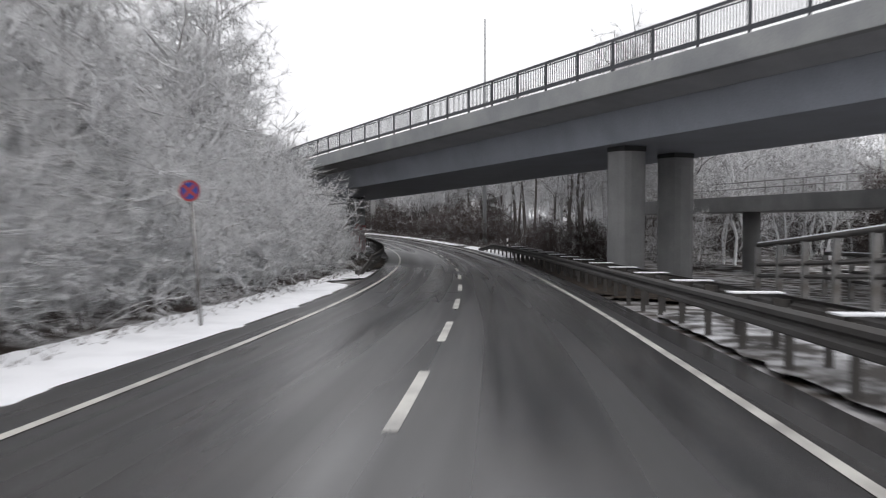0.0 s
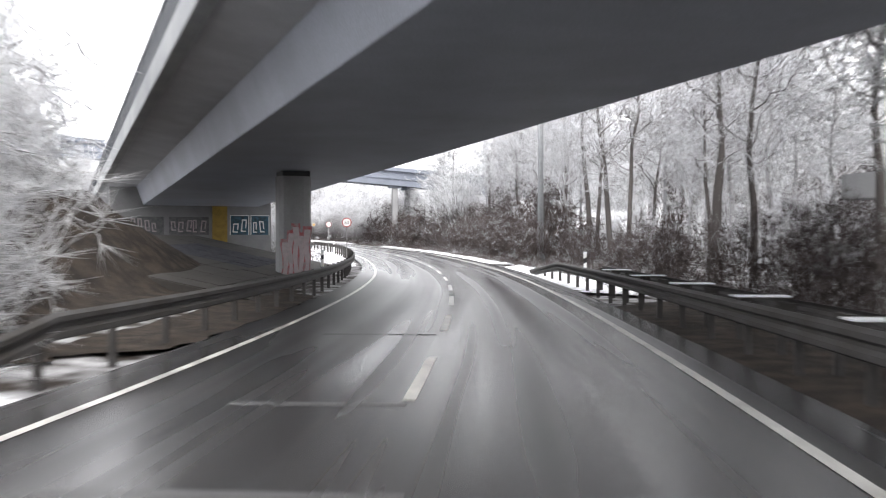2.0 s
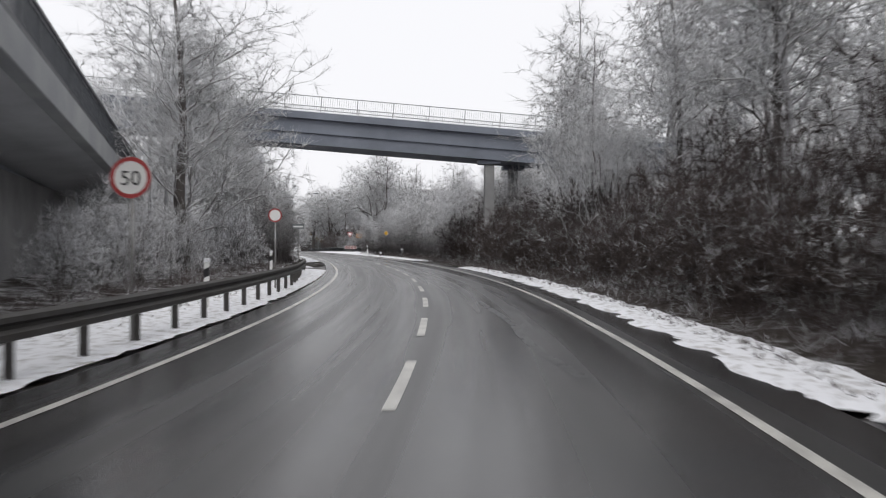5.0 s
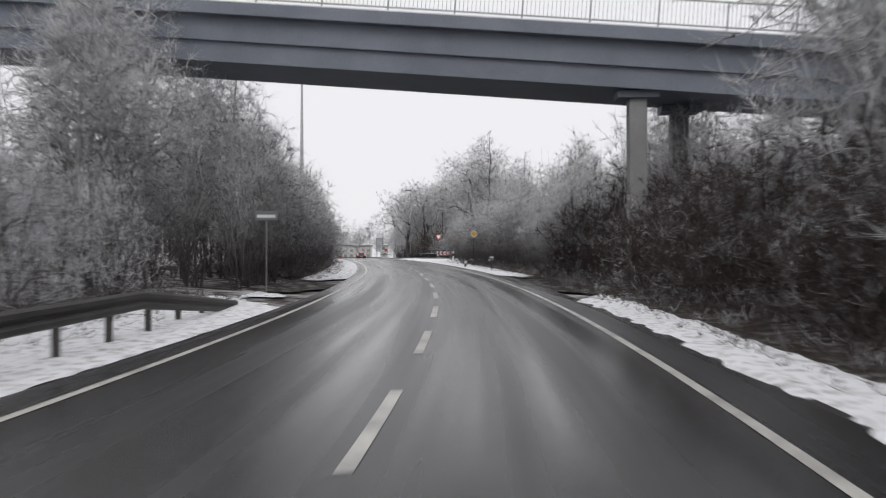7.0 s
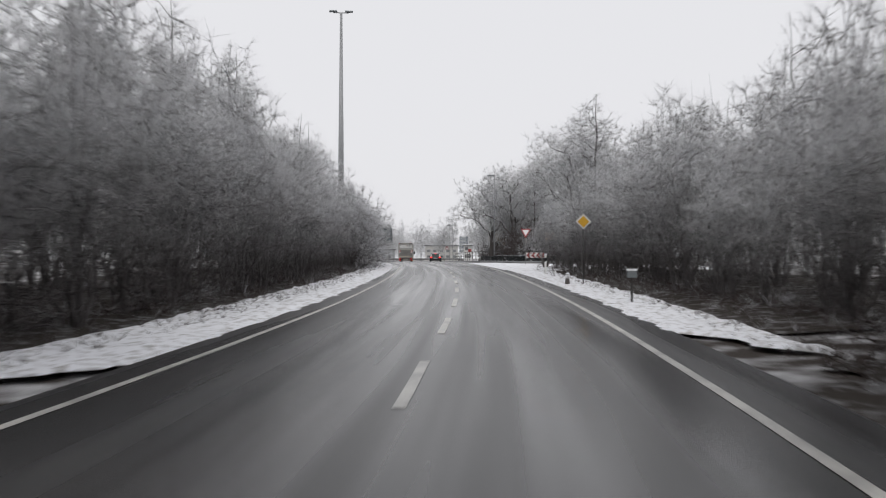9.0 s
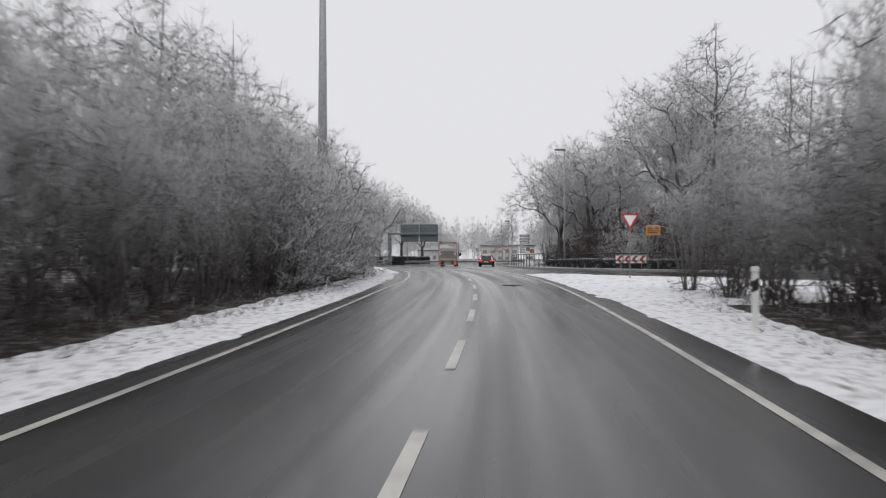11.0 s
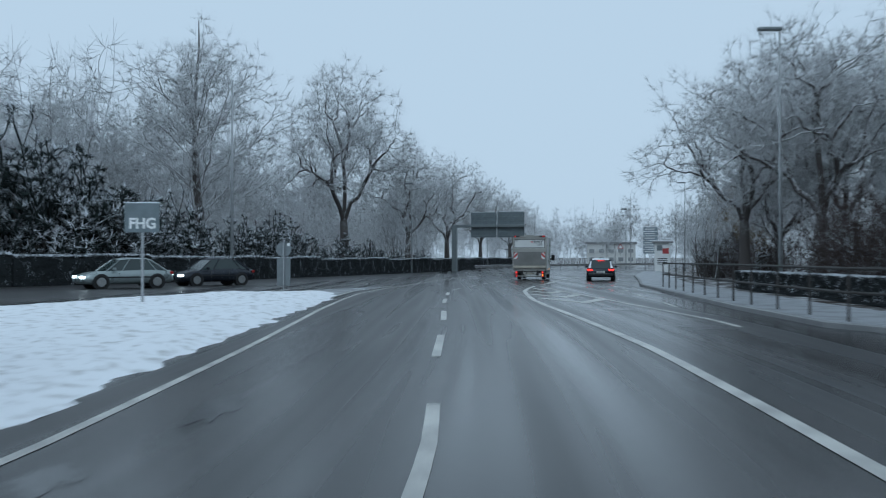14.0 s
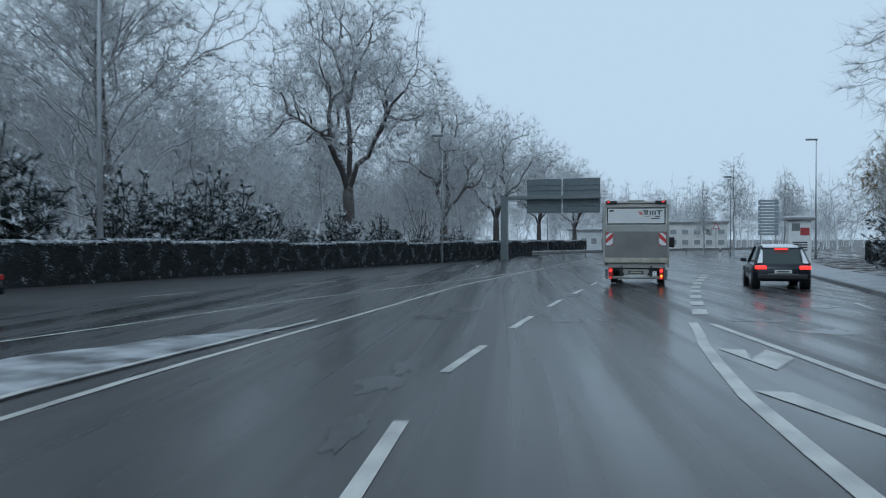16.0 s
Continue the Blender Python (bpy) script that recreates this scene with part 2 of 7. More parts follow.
M_ASPHALT = wet_asphalt()
M_PAINT = material("road_paint", (0.56, 0.55, 0.51), 0.38, 0, 0.4, 1.6, 24, 0.05, second=(0.3, 0.29, 0.275), amount=0.45)
M_SNOW = material("snow", (0.86, 0.87, 0.9), 0.75, 0, 0.12, 1.2, 18, 0.5, 0.3, second=(0.74, 0.75, 0.78), amount=0.4, depth=0.05)
M_FLOOR = material("forest_floor", (0.62, 0.62, 0.63), 0.9, 0, 0.3, 1.1, 14, 0.6, 0.2, second=(0.045, 0.036, 0.03), amount=0.56, depth=0.06)
M_CONCRETE = material("concrete", (0.3, 0.3, 0.3), 0.8, 0, 0.2, 0.8, 25, 0.15, second=(0.22, 0.22, 0.225), amount=0.5)
# Deck concrete, lightened to stand in for light bounced off the snow.
M_SOFFIT = material("bounce_bright_soffit_concrete", (0.5, 0.51, 0.53), 0.8, 0, 0.2, 0.8, 25, 0.15, second=(0.42, 0.43, 0.45), amount=0.5)
M_FASCIA = material("fascia_concrete", (0.36, 0.37, 0.37), 0.8, 0, 0.2, 0.6, 25, 0.15, second=(0.27, 0.28, 0.29), amount=0.5)
# First bridge's girder paint, with the snow's bounce light put into its colour.
M_GIRDER = material("bounce_bright_blue_grey_girder", (0.42, 0.45, 0.51), 0.6, 0, 0.2, 0.5, 20, 0.1, second=(0.35, 0.375, 0.425), amount=0.5)
# Girder paint without that lightening, for the second bridge.
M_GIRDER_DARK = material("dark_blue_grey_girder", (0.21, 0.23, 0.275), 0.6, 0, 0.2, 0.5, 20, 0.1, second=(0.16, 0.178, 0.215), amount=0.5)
M_RAILING = material("dark_railing_paint", (0.06, 0.065, 0.075), 0.5, 0.2, 0.2, 5, 60, 0.1)
M_GREYRAIL = material("grey_railing_paint", (0.4, 0.41, 0.42), 0.5, 0.2, 0.2, 5, 60, 0.1)
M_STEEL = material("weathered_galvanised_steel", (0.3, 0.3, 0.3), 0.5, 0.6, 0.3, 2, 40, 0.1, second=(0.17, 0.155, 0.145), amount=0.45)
# Dirty steel, darkened further so guard rails carry the bridge's shade.
M_DARKSTEEL = material("dirty_shade_dark_steel", (0.07, 0.067, 0.066), 0.75, 0.15, 0.3, 2, 40, 0.1, second=(0.045, 0.04, 0.036), amount=0.45)
M_BARK = frosted("bark_with_rime", (0.1, 0.09, 0.085), (0.78, 0.79, 0.82), 0.5)
M_BARK_WHITE = frosted("bark_white_with_rime", (0.14, 0.13, 0.125), (0.8, 0.81, 0.84), 0.72)
M_WILLOW = frosted("willow_twigs", (0.2, 0.14, 0.06), (0.75, 0.76, 0.78), 0.2, 2.0)
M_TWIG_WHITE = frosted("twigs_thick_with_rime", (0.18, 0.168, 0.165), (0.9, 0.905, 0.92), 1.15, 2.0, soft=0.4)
M_RIME = frosted("bush_twigs_white_with_rime", (0.27, 0.26, 0.26), (0.93, 0.935, 0.95), 1.2, 2.0, soft=0.5)
M_TWIG = frosted("twigs_with_rime", (0.12, 0.105, 0.1), (0.85, 0.855, 0.88), 0.95, 2.0, soft=0.3)
M_TWIG_DARK = frosted("bare_brown_twigs", (0.072, 0.056, 0.052), (0.7, 0.71, 0.74), 0.31, 1.2)
M_TWIG_TOP = frosted("thicket_twigs_pale_at_the_top", (0.09, 0.074, 0.072), (0.88, 0.885, 0.9), 1.1, 2.0, (1.2, 4.9), 0.4)
M_NEEDLE = frosted("needles_with_snow", (0.022, 0.03, 0.029), (0.78, 0.8, 0.84), 0.5, 2.2)
M_HEDGE = frosted("hedge_leaves_with_snow", (0.035, 0.04, 0.042), (0.7, 0.72, 0.76), 0.3, 1.5)
M_WHITE = material("white_paint", (0.78, 0.78, 0.77), 0.35, 0, 0.06, 1.5, 20, 0.02, second=(0.68, 0.68, 0.66), amount=0.35)
M_BLACK = material("black_plastic", (0.02, 0.02, 0.022), 0.5, 0, 0.2, 6, 60, 0.1)
M_RUBBER = material("tyre_rubber", (0.02, 0.02, 0.02), 0.85, 0, 0.3, 8, 60, 0.2)
M_RED = material("red_sign_paint", (0.38, 0.055, 0.055), 0.45, 0, 0.1, 4, 30, 0.03)
M_YELLOW = material("yellow_sign_paint", (0.75, 0.42, 0.04), 0.45, 0, 0.1, 4, 30, 0.03)
M_ORANGE = material("orange_board_paint", (0.72, 0.28, 0.03), 0.5, 0, 0.1, 4, 30, 0.03)
M_BLUE = material("blue_sign_paint", (0.03, 0.06, 0.3), 0.45, 0, 0.1, 4, 30, 0.03)
M_SIGNBACK = material("grey_sign_back", (0.22, 0.24, 0.25), 0.5, 0.4, 0.15, 4, 30, 0.03)
M_DARKBOARD = material("dark_board_back", (0.17, 0.2, 0.215), 0.55, 0.1, 0.2, 3, 30, 0.05)
M_FINGER = material("pale_blue_grey_board", (0.3, 0.34, 0.38), 0.5, 0.1, 0.15, 3, 30, 0.03)
M_RIMECAP = material("patchy_rime_on_leaves", (0.62, 0.64, 0.68), 0.85, 0, 0.35, 3.5, 22, 0.8, 0.2, second=(0.06, 0.065, 0.065), amount=0.5, depth=0.06)
M_TRUCK = material("truck_white_paint", (0.74, 0.74, 0.73), 0.35, 0, 0.06, 0.7, 12, 0.02, second=(0.6, 0.6, 0.58), amount=0.33)
M_ALU = material("dull_aluminium", (0.46, 0.45, 0.42), 0.5, 0.5, 0.2, 1.2, 20, 0.06, second=(0.34, 0.33, 0.3), amount=0.45)
M_PLATFORM = material("dirty_grey_platform", (0.25, 0.245, 0.235), 0.6, 0.2, 0.25, 1.0, 24, 0.08, second=(0.19, 0.185, 0.175), amount=0.5)
M_SILL = material("dirty_cream_sill", (0.5, 0.46, 0.38), 0.65, 0, 0.3, 2, 20, 0.08, second=(0.3, 0.27, 0.22), amount=0.42)
M_SEAM = material("dark_seal", (0.06, 0.06, 0.06), 0.6, 0, 0.2, 5, 30, 0.05)
M_GREEN = material("green_print", (0.13, 0.42, 0.06), 0.45, 0, 0.08, 3, 30, 0.02)
M_PRINT = material("dark_print", (0.05, 0.05, 0.055), 0.5, 0, 0.1, 3, 30, 0.02)
M_REDPRINT = material("red_print", (0.55, 0.05, 0.05), 0.45, 0, 0.1, 3, 30, 0.02)
# Window glass of far buildings, haze painted in as a paler colour.
M_FARGLASS = material("haze_pale_window_glass", (0.34, 0.35, 0.36), 0.15, 0, 0.1, 1, 5, 0.0, 0.6)
# Brownish dirt plus the bridge's shade, both put into the paving colour.
M_SLOPE = material("dirty_shade_dark_slope_paving", (0.06, 0.054, 0.049), 0.8, 0, 0.3, 0.8, 25, 0.2, second=(0.036, 0.032, 0.028), amount=0.5)
M_GLASS = material("tinted_glass", (0.03, 0.045, 0.045), 0.06, 0, 0.05, 1, 5, 0.0, 0.6)
M_TAIL = glow("lit_red_lamp", (1.0, 0.03, 0.02), 2.2, (0.5, 0.02, 0.02))
M_TAIL_OFF = material("red_lens", (0.4, 0.03, 0.03), 0.25, 0, 0.1, 4, 30, 0.0)
M_AMBER = glow("lit_amber_lamp", (1.0, 0.35, 0.02), 2.5, (0.6, 0.25, 0.02))
M_HEAD = glow("lit_headlamp", (1.0, 0.97, 0.9), 6.0, (0.9, 0.9, 0.9))
M_RIM = material("silver_wheel_paint", (0.42, 0.42, 0.42), 0.4, 0.6, 0.2, 6, 40, 0.05)
M_NIGHT = material("dark_blue_car_paint", (0.018, 0.022, 0.032), 0.25, 0.2, 0.15, 2, 20, 0.02)
M_SILVER = material("silver_green_car_paint", (0.33, 0.37, 0.37), 0.3, 0.5, 0.1, 2, 20, 0.02)



# ---- ground, carriageway, markings, snow ----
dash_line = table([(-60, -0.95), (50, -0.9), (80, -0.88), (95, -0.98), (110, -1.0), (130, -0.9), (150, -0.92), (165, -0.74), (205, -0.54), (211, -0.54), (216, -0.49), (225, -0.51), (231, -0.78),
                   (245, -0.95), (253.6, -0.86), (256.5, -0.7), (259.2, -0.33), (264.5, 0.48), (269.8, 1.35), (287, 4.5), (330, 12.5), (400, 31)])
left_line = table([(-60, -3.88), (20, -3.86), (70, -3.88), (95, -4.08), (110, -4.2), (137, -4.17), (150, -4.0), (161, -3.87), (197, -3.88), (203, -3.78), (209, -3.5), (216, -3.42), (225, -3.44), (232, -3.72), (241, -4.13), (248, -4.26), (252, -4.27), (256.5, -3.97), (265, -3.03), (278, -1.7), (309, 3.6), (340, 10), (400, 26)])
right_line = table([(-60, 2.2), (80, 2.25), (95, 2.1), (150, 2.25), (165, 2.35), (205, 2.62), (218, 2.6), (232, 2.45), (238, 2.2), (244, 1.95), (246.9, 1.9), (250.3, 2.02), (252.5, 2.13), (255, 2.28), (257.5, 2.57), (259.8, 2.88), (261.2, 3.13), (263.8, 3.52)])
left_edge = table([(-60, -4.7), (80, -4.65), (110, -4.85), (165, -4.5), (222, -4.3), (226, -40), (250, -34), (262, -22), (275, -16.2), (284, -14.2), (298, -9.9), (313, -5.2), (330, -0.5), (358, 5), (420, 22)])
right_edge = table([(-60, 2.95), (190, 3.2), (197, 3.3), (199, 32), (216, 32), (222, 20), (225, 14.4), (228, 10.25), (236, 6.6), (242, 6.7), (251, 7.4), (263, 8.7), (279, 11.9), (295, 14.9), (320, 21), (345, 30), (420, 55)])


def bank(s, off):
    """Height of the land beside the road over the carriageway."""
    o = np.abs(off)
    left = np.clip((o - 6) / 9, 0, 1.6) * np.interp(s, [-20, 30, 55, 110, 130, 215, 226], [1.6, 1.3, 1.0, 0.4, 0.7, 0.5, 0.0])
    right = np.clip((o - 4.6) / 8, 0, 1.5) * np.interp(s, [-20, 40, 80, 95, 130, 180, 197, 205], [-0.5, -0.4, 0.1, 0.8, 0.9, 0.4, 0.0, 0.0])
    return np.where(off < 0, left, right)


def land():
    xs = np.unique(np.r_[np.linspace(-1400, -190, 12), np.arange(-190, 70, 2.0), np.linspace(70, 1200, 12)])
    ys = np.unique(np.r_[np.linspace(-900, -70, 8), np.arange(-70, 390, 2.0), np.linspace(390, 1800, 12)])
    X, Y = np.meshgrid(xs, ys)
    s, off = local_of(X.ravel(), Y.ravel())
    z = np.interp(s, _S, _Z) - 0.12 + bank(s, off)
    wild = np.clip((np.abs(off) - 6) / 10, 0, 1) * (np.abs(off) < 150)
    z += wild * np.array([0.25 * noise.noise((x * 0.2, y * 0.2, 0)) for x, y in zip(X.ravel(), Y.ravel())])
    g = Geo()
    g.v = list(zip(X.ravel().tolist(), Y.ravel().tolist(), z.tolist()))
    w = len(xs)
    g.f = [(j * w + i, j * w + i + 1, (j + 1) * w + i + 1, (j + 1) * w + i) for j in range(len(ys) - 1) for i in range(w - 1)]
    return tagged(part("ground", g, M_FLOOR, smooth=True), "leaf-strewn woodland ground with patchy thin snow", "ground", kind="structure")


land()


def carriageway():
    g, uv = Geo(), []
    ss = np.unique(np.r_[np.arange(-60, 196, 2.0), np.arange(196, 232, 0.5), np.arange(232, 421, 2.0)])
    n = 21
    for s in ss:
        a, b = left_edge(s), right_edge(s)
        for k in range(n):
            o = a + (b - a) * k / (n - 1)
            g.v.append(tuple(P(s, o, 0)))
            uv.append((o, s))
    g.f = [(j * n + k, j * n + k + 1, (j + 1) * n + k + 1, (j + 1) * n + k) for j in range(len(ss) - 1) for k in range(n - 1)]
    ob = part("road", g, M_ASPHALT, smooth=True)
    layer = ob.data.uv_layers.new(name="UVMap")
    index = np.zeros(len(ob.data.loops), int)
    ob.data.loops.foreach_get("vertex_index", index)
    layer.data.foreach_set("uv", np.array(uv, float)[index].ravel())
    return tagged(ob, "wet dark asphalt carriageway with drying streaks", "road", kind="structure")


carriageway()


def stripe(name, s0, s1, line, width, lift=0.006, shift=0.0, label="worn white painted edge line"):
    g = Geo()
    ss = np.arange(s0, s1 + 0.01, max(0.75, (s1 - s0) / 200))
    for s in ss:
        o = line(s) + shift
        jag = 0.006 * noise.noise((s * 3.1, o, 2))
        g.v += [tuple(P(s, o - width / 2 + jag, lift)), tuple(P(s, o + width / 2 + jag, lift))]
    g.f = [(2 * j, 2 * j + 1, 2 * j + 3, 2 * j + 2) for j in range(len(ss) - 1)]
    return tagged(part(name, g, M_PAINT), label, "road marking", kind="structure")


stripe("edge_line", -60, 262, left_line, 0.115)
stripe("edge_line", 262, 330, left_line, 0.115)
stripe("edge_line", -60, 216, right_line, 0.125)
stripe("edge_line", 216, 263.8, right_line, 0.17)

# centre dashes: 3.35 m long, spacing drifts a little along the road
phase = table([(0, 0.58), (23, 0.6), (54, 0.94), (96, 0.8), (122, 0.81), (132, 0.82), (160, 1.17), (209, 1.72), (235, 2.15), (247, 2.25), (253.6, 2.14), (259.1, 1.99), (264.5, 1.82), (280, 1.4), (300, 1.0)])
DASH_STEP = 6.48
for k in range(-6, 48):
    lo, hi = -60.0, 330.0
    for _ in range(40):
        mid = (lo + hi) / 2
        lo, hi = (mid, hi) if mid / DASH_STEP - phase(mid) < k else (lo, mid)
    g, top = Geo(), lo
    for j in range(5):
        s = top - (3.35 if top < 246 else 2.7) * (1 - j / 4)
        g.v += [tuple(P(s, dash_line(s) - 0.065, 0.006)), tuple(P(s, dash_line(s) + 0.065, 0.006))]
    g.f = [(2 * j, 2 * j + 1, 2 * j + 3, 2 * j + 2) for j in range(4)]
    tagged(part("lane_dash", g, M_PAINT), "short white painted lane dash on wet asphalt", "road marking", "centre line dashes", "structure")


def mark(points, name="gore_marking"):
    """A painted quad with corners (s, offset)."""
    g = Geo()
    g.v, g.f = [tuple(P(s, o, 0.007)) for s, o in points], [tuple(range(len(points)))]
    return tagged(part(name, g, M_PAINT), "white painted hatching on wet asphalt", "road marking", kind="structure")


gore = table([(238, 5.0), (244.7, 4.47), (251, 4.08), (253.6, 3.9), (256, 3.82), (259.5, 3.78), (263.2, 3.72)])
stripe("edge_line", 236, 263.2, gore, 0.14)
for a, b, c in (((248.4, 2.05), (244.8, 3.3), (247.7, 4.25)), ((251.6, 2.13), (248.6, 3.15), (251.4, 4.0)), ((255.4, 2.44), (252.5, 3.05), (254.9, 3.8)), ((259, 2.92), (256.9, 3.1), (258.6, 3.65))):
    mark([a, (a[0] - 0.1, a[1] + 0.35), (b[0] + 0.9, b[1] - 0.05), (b[0], b[1])])
    mark([(b[0], b[1]), (b[0] + 0.9, b[1] - 0.05), (c[0] + 0.3, c[1] - 0.1), (c[0] - 0.6, c[1])])
block = table([(265, 3.95), (270.6, 5.0), (274, 5.68), (279.5, 6.85), (283.8, 7.9), (300, 12)])
for i in range(9):
    s = 265.2 + 2.9 * i
    mark([(s, block(s) - 0.16), (s, block(s) + 0.16), (s + 1.5, block(s + 1.5) + 0.16), (s + 1.5, block(s + 1.5) - 0.16)], "lane_block")
far_left = table([(255, -8.4), (261, -7.1), (270, -5.4), (281.5, -2.2), (310, 5)])
stripe("edge_line", 250, 310, far_left, 0.1)
opposite = table([(250, -14), (260, -12.6), (267.5, -10.96), (272, -9.7), (280, -7.0), (300, -2)])
for i in range(6):
    stripe("lane_dash", 262 + 8 * i, 265 + 8 * i, opposite, 0.12, label="short white painted lane dash on wet asphalt")
kerb_line = table([(222, 20), (225, 14.4), (228, 10.25), (236, 6.6), (242, 6.7), (251, 7.4), (263, 8.7), (279, 11.9), (295, 14.9), (320, 21)])
for i in range(8):
    stripe("lane_dash", 243 + 6 * i, 245.5 + 6 * i, kerb_line, 0.1, shift=-1.3, label="short white painted lane dash on wet asphalt")


def drain(s, off, r=0.42):
    t = thing("manhole_cover", "round dark cast iron manhole cover in asphalt", "manhole cover", place(s, off, 0.004))
    ring, lid = Geo(), Geo()
    n = 24
    for q, z in ((r, 0.0), (r, 0.012), (r * 0.84, 0.012), (r * 0.84, 0.0)):
        ring.v += [(q * math.cos(2 * math.pi * k / n), q * math.sin(2 * math.pi * k / n), z) for k in range(n)]
    ring.f = [(j * n + k, j * n + (k + 1) % n, (j + 1) * n + (k + 1) % n, (j + 1) * n + k) for j in range(3) for k in range(n)]
    part("frame", ring, M_DARKSTEEL, t)
    lid.tube([(0, 0, -0.004), (0, 0, 0.008)], [r * 0.82] * 2, 24)
    lid_ob = part("lid", lid, M_DARKSTEEL, t)
    for i in range(-3, 4):
        w = math.sqrt(max(0.01, (r * 0.75) ** 2 - (i * r * 0.2) ** 2))
        part("rib", Geo().box(-w, w, i * r * 0.2 - 0.012, i * r * 0.2 + 0.012, 0.0085, 0.014), M_DARKSTEEL, lid_ob)


drain(204.8, 0.95)

# a tarred crack that wanders along the lane
g = Geo()
crack = table([(88, 1.08), (90.2, 0.8), (92.5, 0.66), (95, 0.66), (98.7, 0.46), (101, 0.38)])
for j, s in enumerate(np.arange(88, 101, 0.3)):
    w = 0.075 + 0.03 * noise.noise((s * 1.7, 0, 5))
    o = crack(s) + 0.05 * noise.noise((s * 2.3, 3, 0))
    g.v += [tuple(P(s, o - w, 0.004)), tuple(P(s, o + w, 0.004))]
    if j:
        g.f.append((2 * j - 2, 2 * j - 1, 2 * j + 1, 2 * j))
M_TAR = material("tar_seal", (0.02, 0.02, 0.021), 0.3, 0, 0.2, 3, 30, 0.2)
tagged(part("tar_seam", g, M_TAR), "dark wandering tar seam along the lane", "road repair", kind="structure")


def snow_strip(name, s0, s1, inner, outer, label, height=0.09, ragged=0.16, step=0.3, mat=None):
    """A verge of snow whose road-side edge is ragged and whose surface is lumpy."""
    g, cols = Geo(), 9
    ss = np.arange(s0, s1 + 0.01, step)
    for s in ss:
        a, b = inner(s), outer(s)
        r = ragged * noise.fractal((s * 0.9, a, 1), 1.0, 2.0, 4) + 0.3 * ragged * noise.noise((s * 4.1, a, 3))
        end = min(s - s0, s1 - s) + 1.6 * noise.fractal((s * 0.8, a, 7), 1.0, 2.0, 3)
        a += (b - a) * max(0.0, min(0.96, 1 - end / 3.2))
        for k in range(cols):
            u = k / (cols - 1)
            o = (a + r * (1 - u)) + (b - a - r * (1 - u)) * u
            p = P(s, o, 0)
            lump = 0.5 + 0.7 * noise.fractal((p.x * 0.8, p.y * 0.8, 0), 1.0, 2.0, 3) + 0.16 * noise.noise((p.x * 4, p.y * 4, 0))
            h = -0.03 + min(1.0, u * 4) * height * max(0.15, lump)
            soil = float(bank(np.array([s]), np.array([o]))[0])
            p.z += h + (soil if abs(o) > 5 else 0)
            g.v.append(tuple(p))
    g.f = [(j * cols + k, j * cols + k + 1, (j + 1) * cols + k + 1, (j + 1) * cols + k) for j in range(len(ss) - 1) for k in range(cols - 1)]
    return tagged(part(name, g, mat or M_VERGE, smooth=True), label, "snow", kind="structure")


M_VERGE = material("verge_snow", (0.86, 0.87, 0.9), 0.75, 0, 0.25, 5.5, 26, 0.25, 0.3, second=(0.2, 0.18, 0.15), amount=0.36, depth=0.04)
M_SOIL = material("bare_soil", (0.032, 0.027, 0.023), 0.9, 0, 0.4, 2.5, 30, 0.8, 0.2, second=(0.075, 0.058, 0.045), amount=0.45, depth=0.05)
M_LITTER = material("leaf_litter", (0.04, 0.033, 0.027), 0.9, 0, 0.3, 3.2, 34, 0.8, 0.2, second=(0.3, 0.3, 0.31), amount=0.36, depth=0.05)
M_THAW = material("thawing_dirty_snow", (0.8, 0.81, 0.84), 0.7, 0, 0.2, 1.6, 22, 0.6, 0.3, second=(0.05, 0.045, 0.042), amount=0.56, depth=0.05)
snow_strip("snow_verge", -40, 33, table([(-60, -4.34), (60, -4.34)]), table([(-60, -6.4), (60, -6.4)]), "smooth white snow verge along the bushes", 0.08, mat=M_SNOW)
snow_strip("leaf_litter", 43, 62, table([(33, -4.6), (62, -4.9)]), table([(33, -6.2), (62, -6.6)]), "brown leaf litter under the guard rail", 0.06, mat=M_SOIL)
snow_strip("leaf_litter", 22, 58, table([(20, 3.0), (60, 3.1)]), table([(20, 6.5), (60, 6.5)]), "dark soil and leaf litter under the guard rails", 0.05, mat=M_SOIL)
snow_strip("snow_verge", 33, 43, table([(33, -4.6), (60, -4.9)]), table([(33, -6.2), (60, -6.6)]), "thin snow verge under the guard rail", 0.06)
snow_strip("snow_verge", 80, 132, table([(80, -5.0), (110, -5.0), (132, -4.7)]), table([(80, -8.0), (110, -8), (132, -7.2)]), "patchy snow verge behind the guard rail", 0.07)
snow_strip("snow_verge", 132, 135.4, table([(132, -4.75), (136, -4.75)]), table([(132, -6.6), (136, -6.6)]), "snow verge beside the second bridge")
snow_strip("leaf_litter", 135.4, 146.2, table([(135, -4.7), (147, -4.6)]), table([(135, -6.8), (147, -6.8)]), "dark leaf litter sheltered by the bridge", 0.06, mat=M_LITTER)
snow_strip("snow_verge", 146.2, 224, table([(146, -4.4), (165, -4.16), (203, -4.1), (210, -3.88), (224, -3.83)]), table([(146, -6.6), (224, -6.2)]), "snow verge with fallen leaves along the wood")
snow_strip("snow_verge", -40, 22, table([(-60, 3.35), (60, 3.35)]), table([(-60, 5.6), (60, 5.6)]), "patchy snow under the guard rail", 0.05, mat=M_THAW)
snow_strip("snow_verge", 58, 84, table([(50, 3.3), (84, 2.9)]), table([(50, 5.4), (84, 4.6)]), "thin snow verge behind the guard rail", 0.07)
